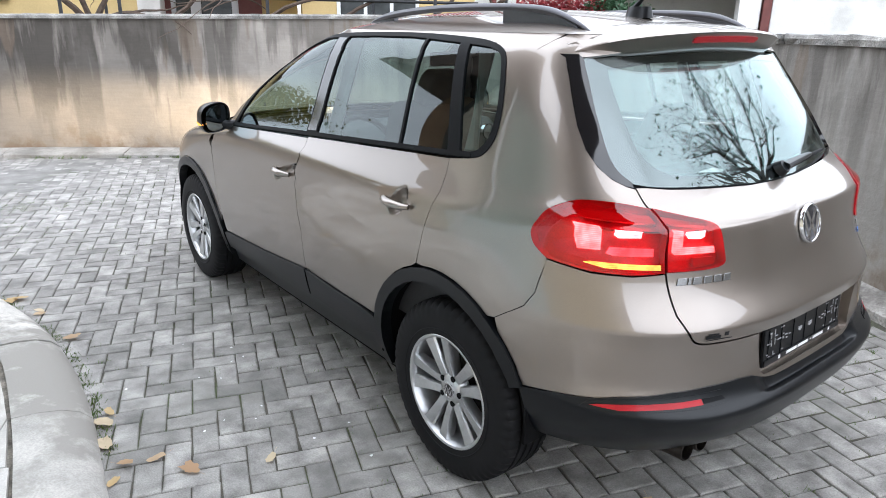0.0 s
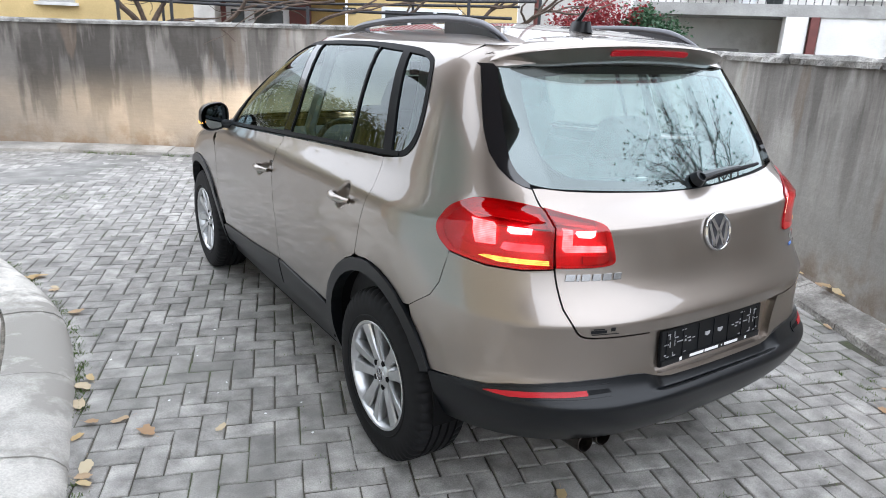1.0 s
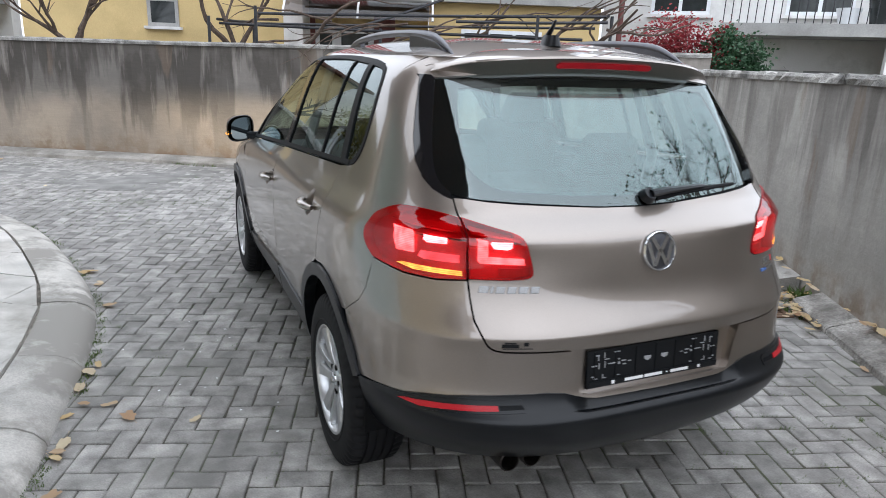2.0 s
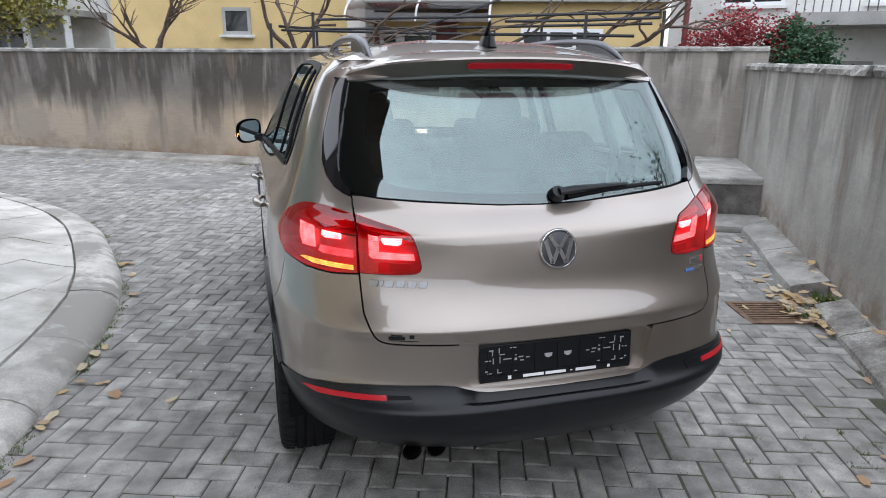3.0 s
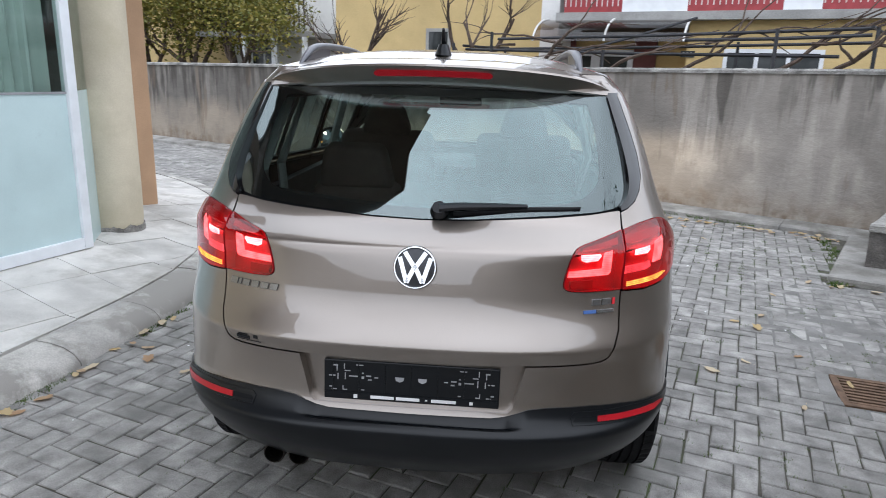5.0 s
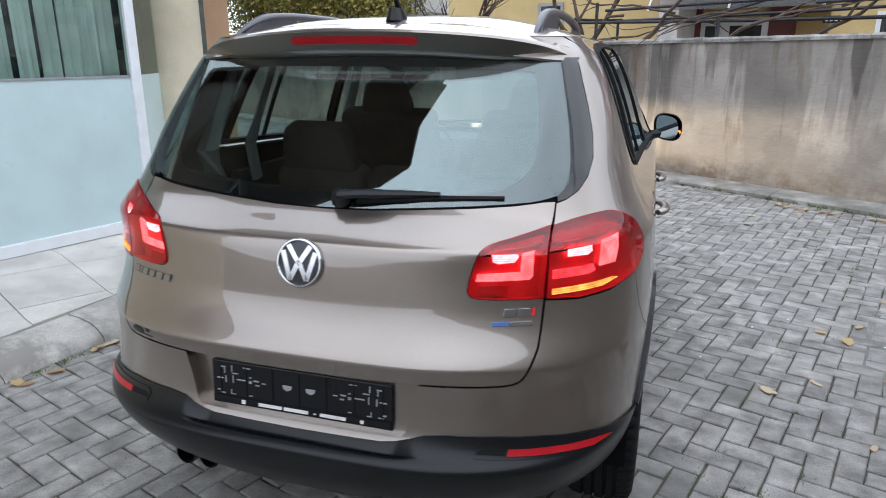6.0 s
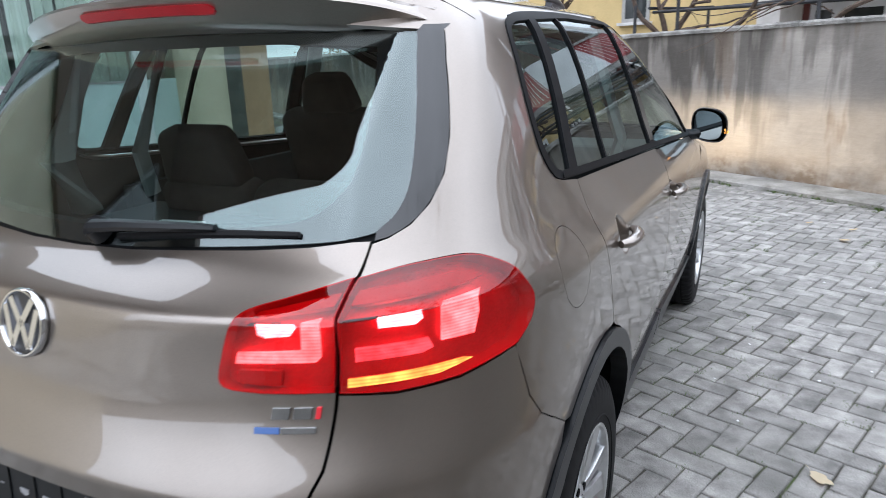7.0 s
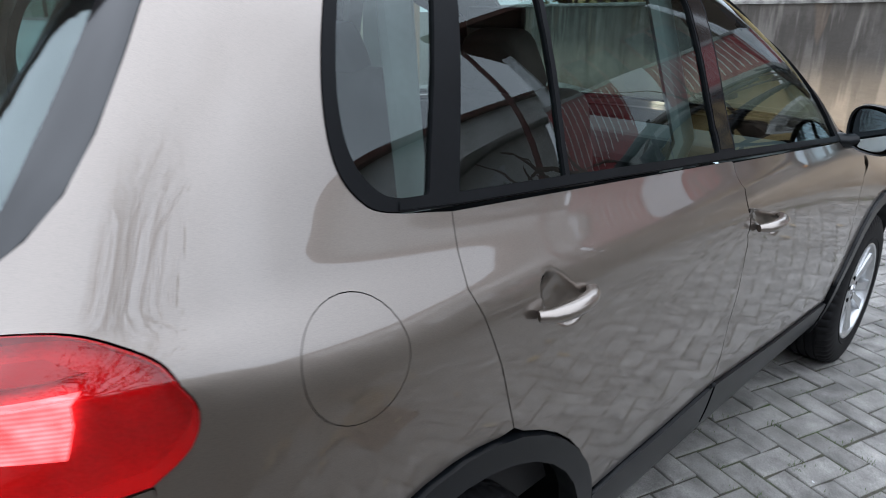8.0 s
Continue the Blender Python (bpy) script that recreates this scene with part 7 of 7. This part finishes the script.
LEAF_SHAPES = []
for k in range(5):
    r = random.Random(70 + k)
    s = 0.056 + 0.009 * k
    n_ = 22
    v = [(0, 0.5 * s, 0.004)]
    for i in range(n_):
        a = 2 * math.pi * i / n_
        rr = (0.36 + 0.14 * math.cos(a) ** 2) * s * r.uniform(0.85, 1.12)
        if k == 3:
            rr *= 0.72 + 0.42 * abs(math.cos(2.5 * a)) ** 0.9
        x, y = rr * (0.95 if k == 3 else 0.66 + 0.03 * k) * math.sin(a), 0.5 * s - rr * 1.05 * math.cos(a)
        v.append((x, y, 0.004 + 0.16 * abs(x) * r.uniform(0.6, 1.6) + 0.012 * max(0, (y / s - 0.6)) * r.uniform(0, 2)))
    v.append((0.0, -0.45 * s, 0.006))
    v.append((0.002, -0.45 * s, 0.006))
    f = [(0, 1 + i, 1 + (i + 1) % n_) for i in range(n_)] + [(1, n_ + 1, n_ + 2)]
    LEAF_SHAPES.append(mesh_of("leaf", v, f, FALLEN, smooth=True))


def fallen(x, y, z=0.004, turn=None, shape=None, scale=1.0, rnd=random.Random(3)):
    ob = new("fallen_leaf", LEAF_SHAPES[rnd.randrange(5) if shape is None else shape])
    ob.matrix_basis = Matrix.Translation((x, y, z)) @ Euler((rnd.uniform(-0.12, 0.12), rnd.uniform(-0.12, 0.12), rnd.uniform(0, 6.3) if turn is None else turn)).to_matrix().to_4x4() @ Matrix.Diagonal((scale, scale, scale, 1))
    tagged(ob, "dry yellow-brown fallen leaf lying on the ground", "leaf", "fallen leaves")


for x, y, k in ((-1.36, 0.49, 1), (-1.64, 0.55, 3), (-1.70, 0.74, 2), (-1.89, 0.49, 4), (-1.94, 0.40, 2), (-1.93, 0.66, 1), (-1.90, 2.55, 2), (-1.88, 2.62, 1), (-1.94, 0.05, 3), (-1.96, -0.1, 2), (-0.40, -0.57, 2),
                (2.08, -0.26, 1), (2.30, -0.06, 2), (1.35, -0.88, 2), (1.56, -0.79, 1), (1.47, 0.96, 3), (1.86, 1.78, 1), (2.0, 1.62, 3), (1.86, 4.75, 2), (1.78, 4.42, 3), (1.55, 4.91, 1), (2.34, 4.8, 2), (2.4, 4.24, 1),
                (1.75, 1.05, 0), (2.1, 1.9, 1), (2.4, 2.4, 0), (2.8, 2.8, 2), (2.2, 0.80, 0), (2.38, 0.72, 1), (1.85, 0.55, 0), (-2.6, 6.4, 1), (-3.4, 8.6, 3), (0.4, 6.6, 2)):
    fallen(x, y, shape=k)
# blown together along the edging of the seat and the kerb
for x, y in ((3.08, 2.81), (2.96, 2.75), (3.02, 2.70), (3.24, 2.66), (3.40, 2.52), (3.34, 2.26), (3.12, 1.90), (2.95, 1.62), (2.98, 1.72), (2.74, 1.27), (2.80, 1.36), (3.46, 2.45), (2.05, 1.19), (2.58, 1.02), (2.62, 1.12)):
    fallen(x, y)
rnd = random.Random(17)
for i in range(92):
    t = rnd.random()
    fallen(2.42 + 0.26 * t + rnd.gauss(0, 0.08), 0.26 + 0.72 * t + rnd.gauss(0, 0.09), 0.006 + rnd.uniform(0, 0.03), rnd=rnd)
for i in range(26):
    t = rnd.random()
    fallen(1.72 + 1.2 * t + rnd.gauss(0, 0.03) + 0.28, -0.7 + 2.15 * t + rnd.gauss(0, 0.03), 0.13 * (rnd.random() < 0.5) + 0.012, rnd=rnd)
for i in range(44):
    t = rnd.random()
    fallen(2.2 + 1.6 * t, 5.36 - 0.85 * t + rnd.gauss(-0.05, 0.05), 0.012, rnd=rnd)
for i in range(10):
    k = rnd.randrange(24, 58)
    fallen(KERB_LINE[k][0] + rnd.uniform(-0.01, 0.10), KERB_LINE[k][1], 0.008, rnd=rnd)


def weeds(name, label, spots, size, count, seed):
    r = random.Random(seed)
    v, f = [], []
    for x, y in spots:
        for _ in range(count):
            a, h = r.uniform(0, 6.3), size * r.uniform(0.4, 1.2)
            bx, by = x + r.gauss(0, 0.016), y + r.gauss(0, 0.016)
            d = Vector((math.cos(a), math.sin(a)))
            w = Vector((-d.y, d.x)) * size * 0.12
            k = len(v)
            o = d * h * r.uniform(0.3, 1.0)
            v += [(bx - w.x, by - w.y, -0.005), (bx + w.x, by + w.y, -0.005), (bx + o.x * 0.6 + w.x, by + o.y * 0.6 + w.y, h * 0.55), (bx + o.x, by + o.y, h * 0.75)]
            f += [(k, k + 1, k + 2), (k, k + 2, k + 3)]
    ob = new(name, mesh_of(name, v, f, WEED))
    return tagged(ob, label, "weeds", kind="stuff")


r = random.Random(9)
spots = [(x + r.uniform(0.0, 0.035), y + r.uniform(-0.05, 0.05)) for x, y in curve_through(KERB_LINE[16:64], 5) if noise.noise((x * 3, y * 3, 0)) > -0.1]
weeds("kerb_weeds", "green moss and weeds along the kerb joint", spots, 0.017, 12, 1)
spots = [(-1.0 + 4.35 * t - 0.14 + r.gauss(0, 0.03), 8.1 - 2.83 * t - 0.24 + r.gauss(0, 0.03)) for t in (r.random() for _ in range(220)) if noise.noise((t * 9, 0, 0)) > -0.15]
weeds("wall_weeds", "weeds and grass along the wall foot", spots, 0.045, 6, 2)
spots = [(2.60 + r.gauss(0, 0.10), 0.62 + r.gauss(0, 0.16)) for _ in range(24)] + [(3.45 + 0.5 * (k / 40 - 0.5) + r.gauss(0, 0.03), 3.72 + 0.85 * (k / 40 - 0.5) * 2 + r.gauss(0, 0.05)) for k in range(40)] + [(3.05 + r.gauss(0, 0.05), 2.83 + r.gauss(0, 0.05)) for _ in range(14)]
weeds("corner_weeds", "green weeds growing at the kerb by the drain", spots, 0.05, 6, 3)
weeds("wall_bush", "leafy weed clump growing at the wall foot", [(2.77 + r.gauss(0, 0.03), 0.72 + r.gauss(0, 0.05)) for _ in range(12)], 0.11, 6, 8)
weeds("slab_weeds", "dry weeds in the joint behind the kerb", [(x + r.gauss(0, 0.008), y) for x, y in curve_through(PAVE_EDGE[20:46], 5) if noise.noise((y * 2, 1, 0)) > 0], 0.022, 6, 4)

# ---- block paving in herringbone ----
paving = thing("block_paving", "grey concrete block paving in herringbone, mossy joints", "paving", kind="structure")
PL_, PW_ = 0.206, 0.103
pa = radians(-18.97)
ex, ey = Vector((math.cos(pa), math.sin(pa))), Vector((-math.sin(pa), math.cos(pa)))
YARD = on_line(KERB_LINE, 0.10) + [(-9.5, 12.4), (-1.1, 7.84), (3.9, 4.65), (3.0, 2.95), (3.65, 2.60), (3.75, 2.4), (1.98, -0.45), (0.68, -2.9), (0.26, -5.2), (0.26, -9.0)]


def block_geometry(l, w, h, rnd, spread=0.0018):
    """A concrete block with worn, rounded arrises, each corner a little off."""
    x, y, c = l / 2 - 0.0030, w / 2 - 0.0030, 0.0075
    tx, ty = rnd.gauss(0, 0.009), rnd.gauss(0, 0.015)
    at = [(sx * x + rnd.gauss(0, spread), sy * y + rnd.gauss(0, spread)) for sx, sy in ((-1, -1), (1, -1), (1, 1), (-1, 1))]
    v = [(a, b, -0.016) for a, b in at] + [(a, b, h - 0.006) for a, b in at]
    v += [(a - math.copysign(c * 0.35, a), b - math.copysign(c * 0.35, b), h - 0.002) for a, b in at]
    v += [(a - math.copysign(c, a), b - math.copysign(c, b), h) for a, b in at]
    v = [(a, b, z + a * tx + b * ty if z > -0.014 else z) for a, b, z in v]
    f = [(12, 13, 14, 15)] + [(k + i, k + (i + 1) % 4, k + 4 + (i + 1) % 4, k + 4 + i) for k in (0, 4, 8) for i in range(4)]
    return v, f


def course(c_, r_):
    """A lattice point of the herringbone on the ground; the courses drift a little towards the wall."""
    p = Vector((0.0036, 0.0183)) + (ex * c_ + ey * r_) * PW_
    t = min(1, max(0, (p.x + 0.9) / 1.8))
    return p + (ex * 0.13 - ey * 0.34) * PW_ * t


SHARED = []
rnd = random.Random(23)
for k in range(12):
    v, f = block_geometry(PL_, PW_, 0.0, rnd)
    SHARED.append(mesh_of("paving_block", v, f, PAVER))
singles, gv, gf = 0, [], []
for r_ in range(-110, 130):
    for c_ in range(-110, 80):
        q = (c_ - r_ + 1) % 4
        if q == 0:
            p, turn = course(c_ + 1, r_ + 0.5), pa
        elif q == 3:
            p, turn = course(c_ + 0.5, r_ + 1), pa + math.pi / 2
        else:
            continue
        if not inside(p.x, p.y, YARD):
            continue
        if abs(p.x - 2.29) < 0.23 and abs(p.y - 0.735) < 0.23:
            continue
        sink = noise.noise((p.x * 0.8, p.y * 0.8, 2)) * 0.006
        near = (-1.95 < p.x < -0.95 and 0.0 < p.y < 2.2) or (0.95 < p.x < 1.6 and 0.3 < p.y < 1.9)
        if near and singles < 300:
            singles += 1
            ob = new("paving_block", SHARED[rnd.randrange(12)])
            ob.matrix_basis = Matrix.Translation((p.x, p.y, sink)) @ Matrix.Rotation(turn + rnd.gauss(0, 0.008) + math.pi * rnd.randrange(2), 4, "Z")
            ob.parent = paving
        else:
            v, f = block_geometry(PL_, PW_, sink + rnd.gauss(0, 0.0012), rnd)
            m = Matrix.Translation((p.x, p.y, 0)) @ Matrix.Rotation(turn + rnd.gauss(0, 0.008), 4, "Z")
            k = len(gv)
            gv += [m @ Vector(a) for a in v]
            gf += [tuple(k + i for i in a) for a in f]
rest = child("paving_blocks", mesh_of("paving_blocks", gv, gf, PAVER), paving)
tagged(rest, kind="stuff")

# moss in the joints, pale bits on the paving
r = random.Random(77)
spots = []
for i in range(14000):
    c_, r_ = r.randrange(-80, 60), r.randrange(-30, 70)
    p = course(c_ + r.random() if i % 2 else c_, r_ if i % 2 else r_ + r.random())
    q = (c_ - r_ + 1) % 4
    if q == (2 if i % 2 else 1) or not inside(p.x, p.y, YARD) or noise.noise((p.x * 0.9, p.y * 0.9, 5)) < (-0.3 if p.x > 0.9 else -0.05):
        continue
    spots.append((p.x, p.y))
spots += [(-2.9 + 3.0 * t + r.gauss(0, 0.06), 5.75 - 1.0 * t + r.gauss(0, 0.13)) for t in (r.random() for _ in range(500))]
weeds("joint_moss", "tiny green moss tufts in the paving joints", spots, 0.0095, 6, 6)
weeds("joint_weeds", "green moss growing in the paving joints beside the car", [p for p in spots if p[0] > 0.95 and noise.noise((p[0] * 2.1, p[1] * 2.1, 8)) > 0.12], 0.012, 9, 8)
BIT = mesh_of("bit", [(0, 0, 0), (0.010, 0.003, 0.001), (0.013, 0.012, 0.003), (0.004, 0.015, 0.002), (-0.005, 0.008, 0.004), (0.005, 0.007, 0.006)],
              [(0, 1, 5), (1, 2, 5), (2, 3, 5), (3, 4, 5), (4, 0, 5)], PAPER, smooth=True)
for i in range(26):
    x, y = (r.uniform(-1.75, -0.95), r.uniform(-0.4, 2.4)) if i < 15 else (r.uniform(1.0, 2.2), r.uniform(0.3, 3.5))
    ob = new("petal", BIT)
    ob.matrix_basis = Matrix.Translation((x, y, 0.003)) @ Matrix.Rotation(r.uniform(0, 6.3), 4, "Z") @ Matrix.Diagonal((r.uniform(0.5, 1.1),) * 3 + (1,))
    tagged(ob, "small whitish petal lying on the paving", "petal", "petals on the paving")

# fine dust that fills the joints by the drain and along the back wall
for name, line in (("dust_film", [(1.95, 1.2), (2.5, 0.95), (2.85, 1.15), (3.58, 2.55), (3.0, 2.82), (2.55, 2.65), (2.15, 1.9)]),
                   ("dust_film", [(-9.0, 10.6), (-5.2, 7.7), (-3.3, 6.62), (-1.5, 5.95), (0.3, 5.75), (1.0, 6.35), (-1.1, 7.75), (-8.8, 12.0)])):
    bm = bmesh.new()
    ring = curve_through(line, 5, True)
    bm.faces.new([bm.verts.new((x + noise.noise((x * 3, y * 3, 1)) * 0.08, y + noise.noise((x * 3, y * 3, 9)) * 0.08, -0.0012)) for x, y in ring])
    tagged(part(name, bm, DUST, None, smooth=False), "grey dust filling the paving joints", "dust", kind="structure")
